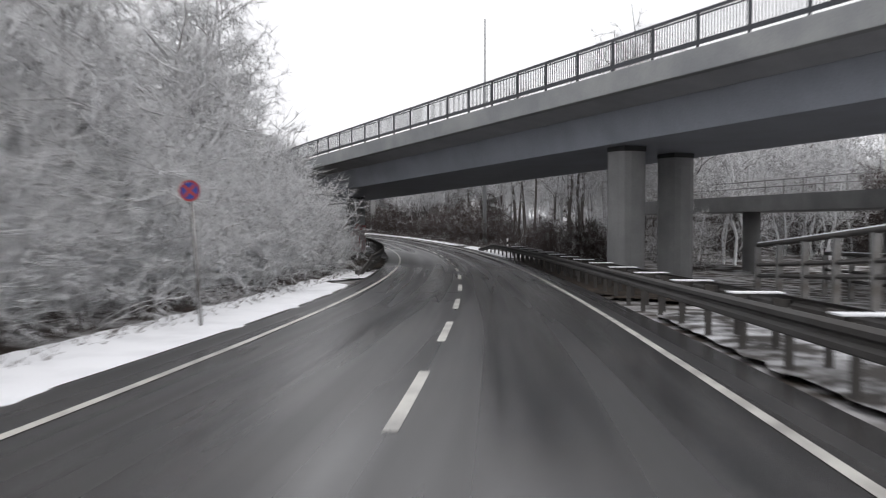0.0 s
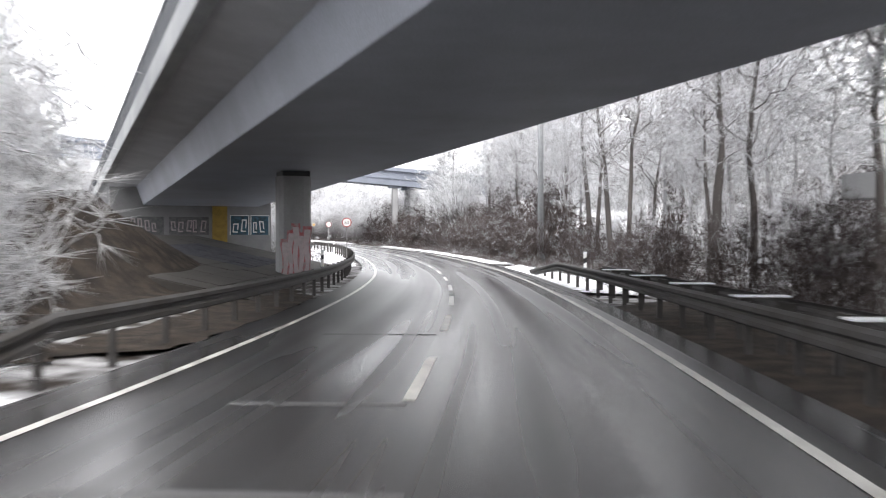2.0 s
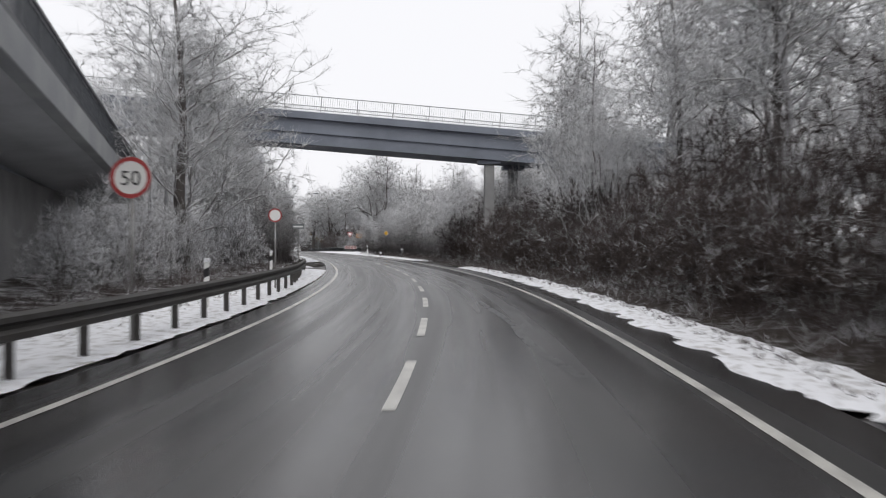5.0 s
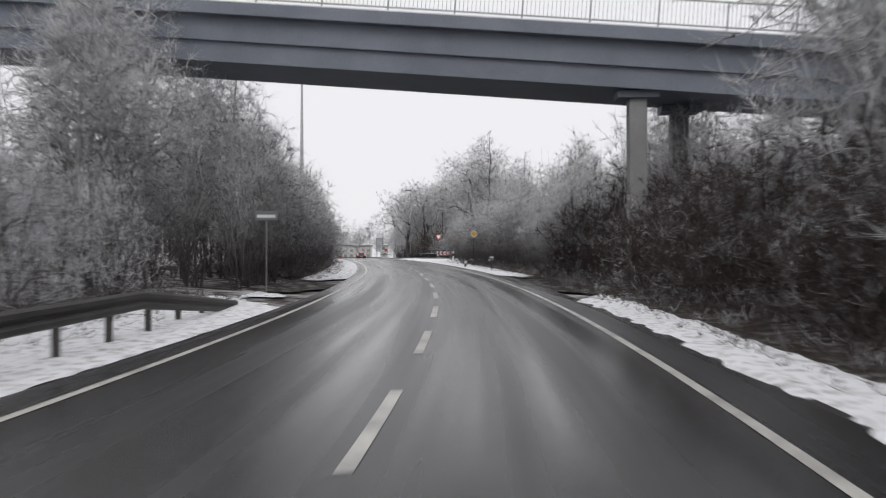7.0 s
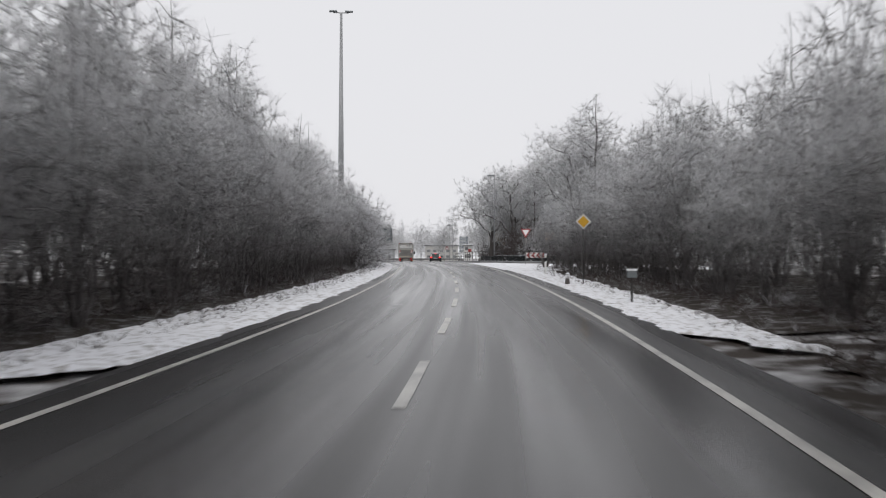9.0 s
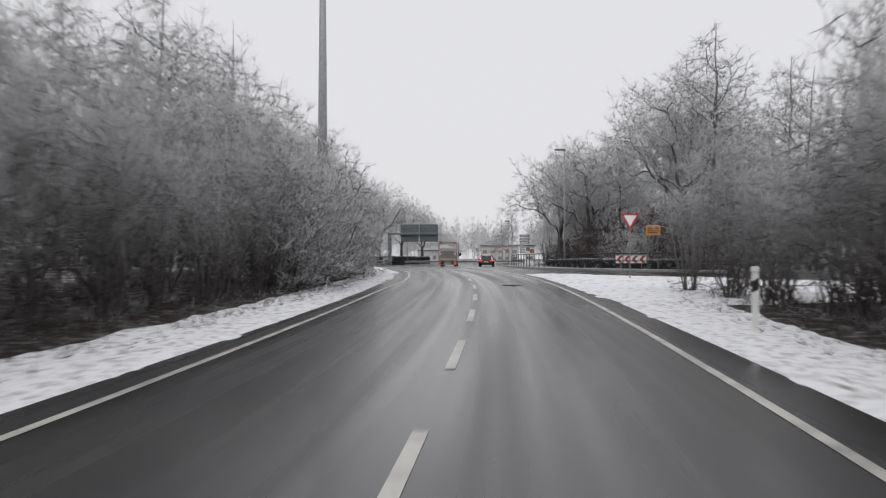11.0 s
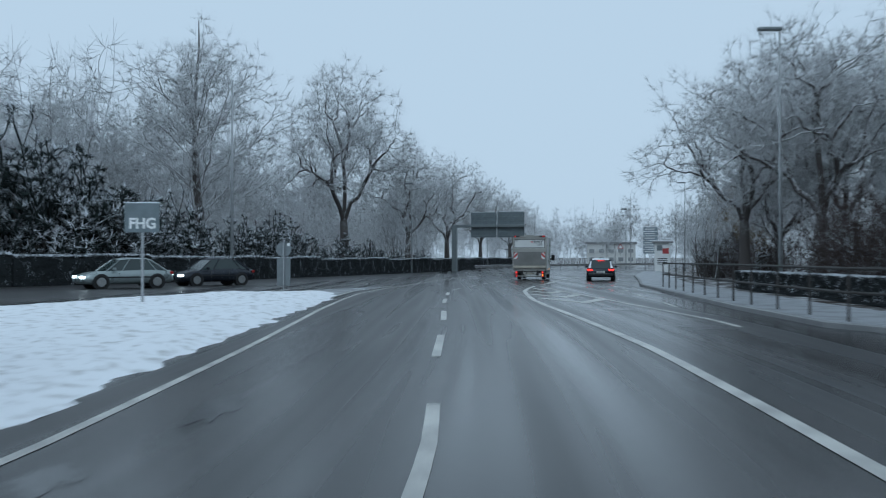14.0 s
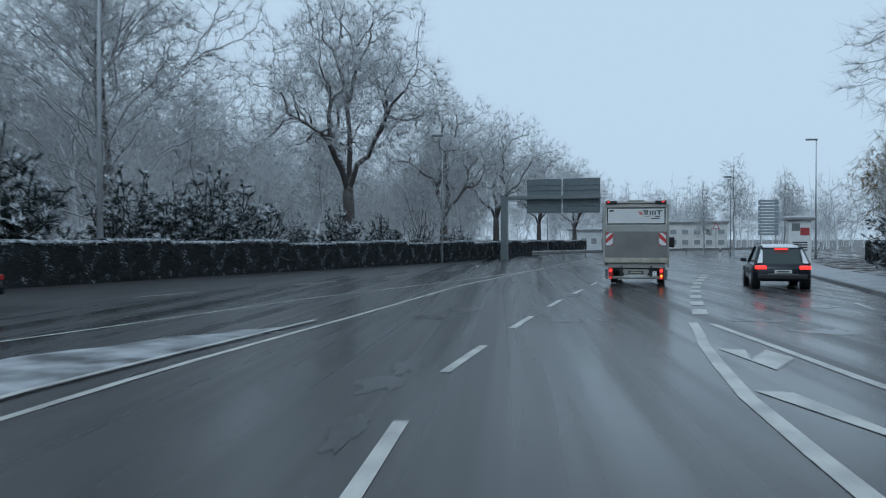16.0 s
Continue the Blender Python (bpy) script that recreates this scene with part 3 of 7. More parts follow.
snow_strip("snow_verge", 84, 134.6, table([(84, 2.75), (100, 2.7), (135, 2.85)]), table([(84, 4.3), (100, 4.0), (135, 4.4)]), "white snow verge with grass tips")
snow_strip("leaf_litter", 76, 134.6, table([(76, 4.3), (84, 4.2), (100, 3.9), (135, 4.3)]), table([(76, 9), (135, 9)]), "dark leaf litter under the thicket", 0.05, mat=M_LITTER)
snow_strip("leaf_litter", 134.6, 150.4, table([(134, 2.8), (151, 2.85)]), table([(134, 5.0), (151, 5.0)]), "dark grass and litter sheltered by the bridge", 0.06, mat=M_LITTER)
snow_strip("snow_verge", 150.4, 198, table([(150, 2.78), (198, 3.0)]), table([(150, 4.7), (185, 5.2), (198, 6)]), "white snow verge with grass tips", 0.1)


def inside(pt, poly):
    x, y = pt
    hit = False
    for (x0, y0), (x1, y1) in zip(poly, poly[1:] + poly[:1]):
        if (y0 > y) != (y1 > y) and x < (x1 - x0) * (y - y0) / (y1 - y0) + x0:
            hit = not hit
    return hit


def reach(pt, poly):
    """Distance to the polygon's outline."""
    q, best = Vector(pt), 1e9
    for a, b in zip(poly, poly[1:] + poly[:1]):
        a, b = Vector(a), Vector(b)
        u = max(0.0, min(1.0, (q - a).dot(b - a) / (b - a).length_squared))
        best = min(best, (q - a - (b - a) * u).length)
    return best


snow_strip("leaf_litter", 146.2, 228, table([(146, -6.4), (224, -6.0), (228, -6.6)]), table([(146, -13), (228, -13)]), "dark leaf litter with snow between the stems", 0.08, mat=M_LITTER, step=0.5)
snow_strip("leaf_litter", 150.4, 197, table([(150, 4.6), (185, 5.1), (197, 5.8)]), table([(150, 12), (197, 12)]), "dark leaf litter with snow between the stems", 0.08, mat=M_LITTER, step=0.5)
M_ISLAND = material("trodden_snow", (0.86, 0.87, 0.9), 0.75, 0, 0.25, 3.4, 16, 0.4, 0.3, second=(0.34, 0.33, 0.32), amount=0.34, depth=0.06)


def snow_island(name, poly, label, height=0.13, step=0.25, mat=None):
    ss, os_ = [p[0] for p in poly], [p[1] for p in poly]
    ns, no = int((max(ss) - min(ss)) / step) + 2, int((max(os_) - min(os_)) / step) + 2
    g, index = Geo(), {}
    for i in range(ns):
        for j in range(no):
            s, o = min(ss) + i * step, min(os_) + j * step
            e = reach((s, o), poly) * (1 if inside((s, o), poly) else -1) + 0.3 * noise.fractal((s * 0.9, o * 0.9, 4), 0.8, 2.1, 4)
            if e > -0.45:
                u = max(0.0, min(1.0, e / 0.8))
                h = 0.012 + height * u * u * (3 - 2 * u) * (0.75 + 0.4 * noise.fractal((s * 0.5, o * 0.5, 0), 1.0, 2.0, 4) + 0.3 * noise.noise((s * 2.2, o * 2.2, 7))) + 0.12 * min(0.0, e)
                index[i, j] = len(g.v)
                g.v.append(tuple(P(s, o, h)))
    for i, j in list(index):
        c = [(i, j), (i + 1, j), (i + 1, j + 1), (i, j + 1)]
        if all(k in index for k in c):
            g.f.append(tuple(index[k] for k in c))
    return tagged(part(name, g, mat or M_ISLAND, smooth=True), label, "snow", kind="structure")


snow_island("snow_island", [(222, -4.1), (232, -4.45), (241, -4.75), (247, -4.72), (250, -4.85), (253, -5.2), (253.5, -6.0), (253, -7.9), (251, -10), (247, -11.6), (242, -12.8), (234, -19), (224, -22), (222, -6)],
            "smooth white snow on a traffic island")
snow_island("snow_island", [(196, 3.2), (205, 3.0), (213, 3.05), (220.5, 3.1), (217.6, 5.0), (214, 8.5), (207, 15), (199, 23), (193, 26), (193, 6)],
            "smooth white snow on a wedge-shaped traffic island")

M_ICE = material("thin_icy_slush", (0.42, 0.43, 0.45), 0.5, 0, 0.3, 1.3, 25, 0.4, 0.4, second=(0.07, 0.07, 0.072), amount=0.5, depth=0.02)
snow_island("slush", [(249, -4.95), (255, -4.8), (262, -3.85), (259.5, -5.3), (255.5, -6.9), (252, -8.2)], "thin grey slush at the island's tip", 0.012, mat=M_ICE)
stripe("edge_line", 248, 263.3, table([(248, -4.75), (254.5, -4.7), (257.8, -4.32), (263.3, -3.6)]), 0.1, lift=0.03)

# kerb and pavement of the side road
g = Geo()
st = [(s, kerb_line(s), 0) for s in np.r_[np.arange(222, 240, 0.5), np.arange(240, 321, 2.0)]]
g.loft([(0, -0.1), (0.0, 0.1), (0.02, 0.12), (0.15, 0.12), (0.15, -0.1)], st)
tagged(part("kerb", g, M_CONCRETE), "grey concrete kerb", "kerb", kind="structure")
g = Geo()
g.loft([(0.152, -0.1), (0.152, 0.115), (2.6, 0.125), (2.6, -0.1)], st)
tagged(part("pavement", g, material("wet_paving", (0.13, 0.13, 0.135), 0.45, 0, 0.3, 1.5, 30, 0.2, second=(0.3, 0.31, 0.33), amount=0.62)), "wet grey pavement with snow remnants", "pavement", kind="structure")


def tar_patch(s, off, along, across, seed):
    """A wet tarred mend with an uneven outline."""
    g, n = Geo(), 40
    for k in range(n):
        a = 2 * math.pi * k / n
        q = 0.7 + 0.6 * noise.noise((math.cos(a) * 1.7 + seed * 7.3, math.sin(a) * 1.7, seed)) + 0.25 * noise.noise((math.cos(a) * 6, math.sin(a) * 6, seed))
        g.v.append(tuple(P(s + along * q * math.sin(a), off + across * q * math.cos(a), 0.004)))
    g.f = [tuple(range(n))]
    tagged(part("tar_patch", g, M_WETTAR), "dark wet tarred mend in the asphalt", "road repair", kind="structure")


M_THINICE = material("salted_joint", (0.1, 0.1, 0.1), 0.6, 0, 0.4, 3, 30, 0.1, second=(0.08, 0.08, 0.08), amount=0.5)
M_WETTAR = material("wet_tar", (0.028, 0.028, 0.03), 0.2, 0, 0.3, 2.0, 40, 0.1, 0.6, second=(0.045, 0.045, 0.048), amount=0.5, depth=0.003)
for i, (s, o, a, w) in enumerate(((257, -1.15, 0.9, 0.28), (255.6, -1.3, 0.7, 0.3), (253.3, -1.25, 0.8, 0.2), (266.3, -0.95, 1.2, 0.45), (264, -1.55, 0.8, 0.5), (263.5, 1.1, 0.7, 0.5), (264.8, 0.5, 0.5, 0.4), (263.6, 2.0, 0.6, 0.4),
                                  (263.8, 5.0, 0.6, 0.9), (261.6, 5.3, 0.6, 0.7), (272, 1.8, 1.2, 0.4), (275, 4.2, 1.0, 0.6), (280, 1.5, 1.4, 0.5), (284, 6, 1.5, 0.6), (268, 7.2, 0.7, 0.8), (224, -2.9, 0.5, 0.3), (226.5, -2.6, 0.8, 0.25), (242, 3.6, 1.0, 0.5), (236, 4.3, 0.9, 0.6), (160.6, -2.3, 0.5, 0.28), (22.5, -1.6, 0.16, 0.8))):
    tar_patch(s, o, a, w, i)
# cross joints of old mends under the first bridge
for s, a, b in ((26.0, -3.4, -0.9), (37.5, -3.0, -0.6), (40.6, -2.6, -0.9), (47.2, -2.9, -1.0)):
    stripe_points = [(s, a), (s, b), (s + 0.12, b), (s + 0.14, a)]
    g = Geo()
    g.v, g.f = [tuple(P(q, o, 0.005)) for q, o in stripe_points], [(0, 1, 2, 3)]
    tagged(part("cross_joint", g, M_THINICE), "pale salted joint across the lane", "road repair", kind="structure")

# ---- first bridge: skew over the road on round piers ----
B1 = Matrix.Rotation(radians(27), 4, "Z")  # x across the deck, y along it


def b1top(a):
    return 7.12 - 0.0285 * a


def first_bridge():
    t = thing("road_bridge", "long concrete road bridge with blue-grey girder and dark steel railing", "bridge")
    a0, a1 = -60.0, 118.0

    def slab(name, outline, mat, label):
        g = Geo()
        v = [B1 @ Vector((n, a, b1top(a) + z)) for a in (a0, a1) for n, z in outline]
        k = len(outline)
        g.add(v, [(i, (i + 1) % k, k + (i + 1) % k, k + i) for i in range(k)] + [tuple(range(k))[::-1], tuple(range(k, 2 * k))])
        return part(name, g, mat, t, label, bevel=0.03)

    slab("deck", [(18.8, -0.02), (18.8, -0.55), (20.4, -0.85), (28.2, -0.85), (31.0, -0.6), (31.0, -0.02)], M_SOFFIT, "grey concrete deck")
    for n0, n1 in ((18.45, 18.8), (31.0, 31.35)):
        slab("fascia", [(n0, 0.0), (n0, -0.72), (n1, -0.72), (n1, 0.0)], M_FASCIA, "pale grey fascia beam")
    slab("girder", [(20.4, -0.85), (20.8, -2.0), (27.8, -2.0), (28.2, -0.85)], M_GIRDER, "blue-grey box girder")
    for n in (18.58, 31.22):
        post = Geo().box(-0.035, 0.035, -0.035, 0.035, 0, 1.08)
        pm = post.mesh("post", M_RAILING)
        one = Geo().box(-0.009, 0.009, -0.012, 0.012, 0.2, 0.96).mesh("baluster", M_RAILING)
        rest = Geo()
        for i in range(int((a1 - a0) / 2)):
            a = a0 + 2 * i
            mm = B1 @ Matrix.Translation((n, a, b1top(a)))
            part("post", pm, M_RAILING, t, m=mm)
            for k in range(16):
                if n < 20 and 10 <= a < 46:
                    part("baluster", one, M_RAILING, t, m=mm @ Matrix.Translation((0, 0.12 + k * 0.12, 0)))
                elif a > -20:
                    y = 0.12 + k * 0.12
                    rest.box(-0.009, 0.009, y - 0.012, y + 0.012, 0.2, 0.96, mm)
        tagged(part("railing_infill", rest, M_RAILING, t), kind="stuff")
        for z0, z1, w in ((1.02, 1.1, 0.05), (0.93, 0.97, 0.02), (0.1, 0.24, 0.025)):
            g = Geo()
            g.add([B1 @ Vector((n + x, a, b1top(a) + z)) for a in (a0, a1) for x, z in ((-w, z0), (-w, z1), (w, z1), (w, z0))],
                  [(0, 1, 5, 4), (1, 2, 6, 5), (2, 3, 7, 6), (3, 0, 4, 7), (3, 2, 1, 0), (4, 5, 6, 7)])
            part("rail", g, M_RAILING, t)
    for n, a, r in ((21.9, 27.4, 0.62), (25.6, 28.8, 0.62), (24.6, 62.8, 0.64), (21.9, -8.0, 0.62), (25.6, -8.0, 0.62)):
        c = B1 @ Vector((n, a, 0))
        g = Geo()
        base, top = zroad(30) - 1.0, b1top(a) - 2.0
        prof = [(x * r, y * r) for x, y in ((1, 0.45), (0.8, 0.85), (0.4, 1), (-0.4, 1), (-0.8, 0.85), (-1, 0.45), (-1, -0.45), (-0.8, -0.85), (-0.4, -1), (0.4, -1), (0.8, -0.85), (1, -0.45))]
        v = [B1 @ Vector((n + x, a + y, z)) for z in (base, top - 0.2) for x, y in prof]
        k = len(prof)
        g.add(v, [(i, (i + 1) % k, k + (i + 1) % k, k + i) for i in range(k)] + [tuple(range(k))[::-1], tuple(range(k, 2 * k))])
        pr = part("pier", g, M_CONCRETE, t, "grey concrete pier with rounded corners")
        cap = Geo().box(n - r * 0.85, n + r * 0.85, a - r * 0.85, a + r * 0.85, top - 0.2, top, B1)
        part("bearing", cap, M_BLACK, pr)
        if (n, a) == (24.6, 62.8):
            # tall pale letters with red outlines on the sides that face the road
            for x, z1, w in ((-0.47, 1.5, 0.1), (-0.27, 1.85, 0.085), (-0.06, 2.1, 0.095), (0.16, 1.75, 0.09), (0.38, 2.0, 0.1)):
                for grow, lift, mat, lab in ((0.045, 0.006, M_GRAFFITI_RED, "red graffiti outline"), (0.0, 0.01, M_GRAFFITI_PALE, "pale pink graffiti letter")):
                    s = Geo()
                    for k in range(9):
                        z = zroad(60) - 0.2 + (z1 + grow * 3 + 0.2) * k / 8
                        q = x + 0.03 * math.sin(k * 1.3 + x * 9)
                        ww = (w + grow) * (1.25 if k > 6 else 1.0) * (0.75 if k == 3 else 1.0)
                        s.v += [tuple(B1 @ Vector((n + q - ww, a - r - lift, z))), tuple(B1 @ Vector((n + q + ww, a - r - lift, z)))]
                    s.f = [(2 * k, 2 * k + 1, 2 * k + 3, 2 * k + 2) for k in range(8)]
                    part("graffiti", s, mat, pr, lab)
    return t


M_GRAFFITI_RED = material("red_spray_paint", (0.4, 0.1, 0.11), 0.7, 0, 0.3, 6, 40, 0.05, second=(0.33, 0.3, 0.3), amount=0.45)
M_GRAFFITI_GREEN = material("green_spray_paint", (0.08, 0.25, 0.14), 0.7, 0, 0.3, 6, 40, 0.05, second=(0.3, 0.33, 0.31), amount=0.42)
M_GRAFFITI_BLUE = material("blue_spray_paint", (0.06, 0.14, 0.2), 0.7, 0, 0.3, 6, 40, 0.05, second=(0.03, 0.05, 0.06), amount=0.5)
M_GRAFFITI_DULL = material("faded_grey_spray_paint", (0.12, 0.12, 0.125), 0.8, 0, 0.3, 6, 40, 0.05, second=(0.2, 0.2, 0.2), amount=0.45)
M_GRAFFITI_PALE = material("pale_pink_spray_paint", (0.5, 0.42, 0.43), 0.7, 0, 0.3, 6, 40, 0.05, second=(0.4, 0.36, 0.36), amount=0.45)
M_SETTS = material("dark_blue_setts", (0.045, 0.048, 0.06), 0.8, 0, 0.3, 4, 30, 0.4, 0.2, second=(0.09, 0.09, 0.1), amount=0.4)
M_OCHRE = material("ochre_paint", (0.4, 0.27, 0.06), 0.7, 0, 0.3, 3, 40, 0.05)
first_bridge()


def abutment():
    """Paved slope beside the road under the bridge, and the wall across the bridge's end at its top."""
    g = Geo()
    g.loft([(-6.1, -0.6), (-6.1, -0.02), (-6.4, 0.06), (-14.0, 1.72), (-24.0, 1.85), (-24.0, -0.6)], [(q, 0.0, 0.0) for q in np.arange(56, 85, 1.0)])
    slope_ob = tagged(part("paved_slope", g, M_SLOPE), "grimy concrete-paved slope, darkened for the shade under the bridge", "embankment", kind="structure")
    for i in range(18):
        for j in range(7):
            a, b = 56.06 + 1.5 * i, 57.53 + 1.5 * i
            o0, o1 = -6.44 - 0.99 * j, -6.44 - 0.99 * j - 0.96
            z0, z1 = 0.07 + 0.2184 * 0.99 * j, 0.07 + 0.2184 * (0.99 * j + 0.96)
            lift = 0.03 + 0.012 * noise.noise((i * 1.7, j * 2.3, 0))
            v = [P(q, o, z + h) for h in (-0.04, lift) for q, o, z in ((a, o0, z0), (b, o0, z0), (b, o1, z1), (a, o1, z1))]
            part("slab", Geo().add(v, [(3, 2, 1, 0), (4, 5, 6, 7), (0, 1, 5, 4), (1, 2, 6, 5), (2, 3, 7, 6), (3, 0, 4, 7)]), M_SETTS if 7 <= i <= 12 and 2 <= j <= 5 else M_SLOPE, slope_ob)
    t = thing("abutment_wall", "concrete abutment wall with colourful graffiti", "wall", kind="structure")
    y0 = 85.0
    part("wall", Geo().box(18.9, 28.6, y0, y0 + 0.9, -1.2, b1top(y0) - 0.9, B1), M_CONCRETE, t)
    part("pilaster", Geo().box(24.9, 25.8, y0 - 0.25, y0 - 0.002, -1.2, b1top(y0) - 2.02, B1), M_OCHRE, t, "ochre-painted pilaster")
    rng = random.Random(8)
    for n0, n1, framed in ((20.0, 22.0, False), (22.3, 24.7, False), (26.0, 27.2, True), (27.3, 28.5, True)):
        z0, z1 = 0.9, 2.0 + 0.15 * framed
        p = part("graffiti", Geo().box(n0, n1, y0 - 0.012, y0 - 0.002, z0, z1, B1), M_GRAFFITI_BLUE if framed else M_GRAFFITI_DULL, t, "dark teal graffiti panel" if framed else "faded grey graffiti")
        if framed:
            for a, b, c, d in ((n0, n1, z1 - 0.05, z1), (n0, n0 + 0.05, z0, z1 - 0.05), (n1 - 0.05, n1, z0, z1 - 0.05)):
                part("border", Geo().box(a, b, y0 - 0.02, y0 - 0.014, c, d, B1), M_WHITE, p, "white painted border")
        x = n0 + 0.15
        while x < n1 - 0.35:
            w, h = rng.uniform(0.22, 0.36), rng.uniform(0.55, 0.8)
            lean, mat = rng.uniform(-0.12, 0.12), M_WHITE if framed else M_GRAFFITI_PALE
            z = z0 + rng.uniform(0.12, 0.25)
            # a bowl, a leaning stem and a foot make one sprayed letter
            for q0, q1, r0, r1 in ((0.0, 0.07, 0.0, h), (0.07, w, h - 0.08, h), (w - 0.07, w, 0.3 * h, h - 0.08), (0.07, w, 0.0, 0.08)):
                v = [B1 @ Vector((x + q + lean * r / h, y0 - dy, z + r)) for dy in (0.02, 0.014) for q, r in ((q0, r0), (q1, r0), (q1, r1), (q0, r1))]
                part("letter_stroke", Geo().add(v, [(0, 1, 2, 3), (7, 6, 5, 4), (0, 4, 5, 1), (1, 5, 6, 2), (2, 6, 7, 3), (3, 7, 4, 0)]), mat, p, "pale letter stroke")
            x += w + rng.uniform(0.1, 0.22)
    t = thing("end_abutment", "concrete end abutment with green graffiti", "wall", kind="structure")
    part("wall", Geo().box(24.0, 28.4, 92.0, 116.0, -1.0, b1top(104) - 1.0, B1), M_CONCRETE, t)
    for q in range(5):
        s = Geo()
        y, z = 95.0 + 0.55 * q, 1.0 + 0.12 * math.sin(q * 2.4)
        s.add([B1 @ Vector((28.408, y, z)), B1 @ Vector((28.408, y + 0.44, z)), B1 @ Vector((28.408, y + 0.5, z + 1.35)), B1 @ Vector((28.408, y - 0.05, z + 1.3))], [(0, 1, 2, 3)])
        part("graffiti", s, M_GRAFFITI_GREEN, t, "green sprayed graffiti")


abutment()


def leafy_bank():
    """Steep dark bank beside the paved slope, highest just inside the bridge's edge."""
    crest = table([(43, 0.1), (47, 1.5), (52, 3.0), (59, 3.1), (63, 2.2), (66, 1.2), (68, 0.2)])
    ss, oo = np.arange(43, 68.1, 0.5), np.arange(-7.9, -24.1, -0.5)
    g, k = Geo(), len(oo)
    for q in ss:
        for o in oo:
            u = min(1.0, max(0.0, (-7.9 - o) / 4.4))
            h = 0.2 * (1 - u) + crest(q) * u * u * (3 - 2 * u)
            g.v.append(tuple(P(q, o, h - 0.02 + u * (0.22 * noise.noise((q * 0.5, o * 0.5, 3.0)) + 0.09 * noise.noise((q * 2.1, o * 2.1, 7.0))))))
    g.f = [(a * k + b, a * k + b + 1, (a + 1) * k + b + 1, (a + 1) * k + b) for a in range(len(ss) - 1) for b in range(k - 1)]
    tagged(part("leafy_bank", g, M_SOIL, smooth=True), "steep dark bank covered in brown leaf litter", "embankment", kind="structure")


leafy_bank()

# ---- second bridge: footbridge-like girder high over the road ----
B2_AZ = 17.0
B2 = Matrix.Translation((-16.6, 135.6, 0)) @ Matrix.Rotation(radians(B2_AZ), 4, "Z")  # x along the deck, y across it


def b2bot(x):
    return 7.4 - 0.075 * x


def second_bridge():
    t = thing("girder_bridge", "blue-grey girder bridge with pale slim railing crossing high over the road", "bridge")
    x0, x1, w = -46.0, 34.0, 4.2

    def beam(name, outline, mat, label, a=x0, b=x1):
        g, k = Geo(), len(outline)
        v = [B2 @ Vector((x, y, b2bot(x) + z)) for x in (a, b) for y, z in outline]
        g.add(v, [(i, (i + 1) % k, k + (i + 1) % k, k + i) for i in range(k)] + [tuple(range(k))[::-1], tuple(range(k, 2 * k))])
        return part(name, g, mat, t, label)

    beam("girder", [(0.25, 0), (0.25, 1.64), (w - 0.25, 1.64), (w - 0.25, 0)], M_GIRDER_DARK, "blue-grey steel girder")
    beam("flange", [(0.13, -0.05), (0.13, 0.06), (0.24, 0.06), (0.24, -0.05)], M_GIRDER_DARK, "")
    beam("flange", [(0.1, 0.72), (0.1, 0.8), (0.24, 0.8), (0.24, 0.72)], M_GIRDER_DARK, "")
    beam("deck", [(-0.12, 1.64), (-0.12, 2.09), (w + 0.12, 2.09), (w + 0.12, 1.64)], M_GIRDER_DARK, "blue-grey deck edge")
    beam("snow_edge", [(-0.1, 2.092), (-0.1, 2.14), (0.2, 2.14), (0.2, 2.092)], M_SNOW, "thin line of snow")
    for y in (0.0, w):
        pm = Geo().box(-0.03, 0.03, -0.03, 0.03, 0, 1.05).mesh("post", M_GREYRAIL)
        one = Geo().box(-0.008, 0.008, -0.008, 0.008, 0.12, 1.0).mesh("baluster", M_GREYRAIL)
        rest = Geo()
        for i in range(int((x1 - x0) / 2.4)):
            x = x0 + 2.4 * i
            mm = B2 @ Matrix.Translation((x, y, b2bot(x) + 2.14)) @ Matrix.Rotation(math.atan(0.075), 4, "Y")
            part("post", pm, M_GREYRAIL, t, m=mm)
            for k in range(15):
                if y == 0.0 and -20 < x < 18:
                    part("baluster", one, M_GREYRAIL, t, m=mm @ Matrix.Translation((0.15 + k * 0.15, 0, 0)))
                else:
                    rest.box(0.142 + k * 0.15, 0.158 + k * 0.15, -0.008, 0.008, 0.12, 1.0, mm)
        tagged(part("railing_infill", rest, M_GREYRAIL, t), kind="stuff")
        for z in (1.0, 0.1):
            beam("rail", [(y - 0.03, 2.14 + z), (y - 0.03, 2.19 + z), (y + 0.03, 2.19 + z), (y + 0.03, 2.14 + z)], M_GREYRAIL, "")
    for x, y in ((6.2, 0.9), (8.2, 3.2), (-32.0, 0.9), (-32.0, 3.2)):
        g = Geo().box(x - 0.33, x + 0.33, y - 0.33, y + 0.33, -1.2, b2bot(x) - 0.3, B2)
        pr = part("pier", g, M_CONCRETE, t, "square concrete pier", bevel=0.05)
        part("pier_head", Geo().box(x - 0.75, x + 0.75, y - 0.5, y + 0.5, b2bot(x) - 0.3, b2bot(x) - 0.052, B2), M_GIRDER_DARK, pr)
    return t


second_bridge()

# ---- guard rails ----
RAIL_PROFILE = [(0.0, 0.44), (0.05, 0.47), (0.05, 0.53), (0.0, 0.57), (0.0, 0.61), (0.05, 0.65), (0.05, 0.71), (0.0, 0.75), (-0.02, 0.75), (0.03, 0.7), (0.03, 0.66), (-0.02, 0.62), (-0.02, 0.56), (0.03, 0.52), (0.03, 0.48), (-0.02, 0.44)]


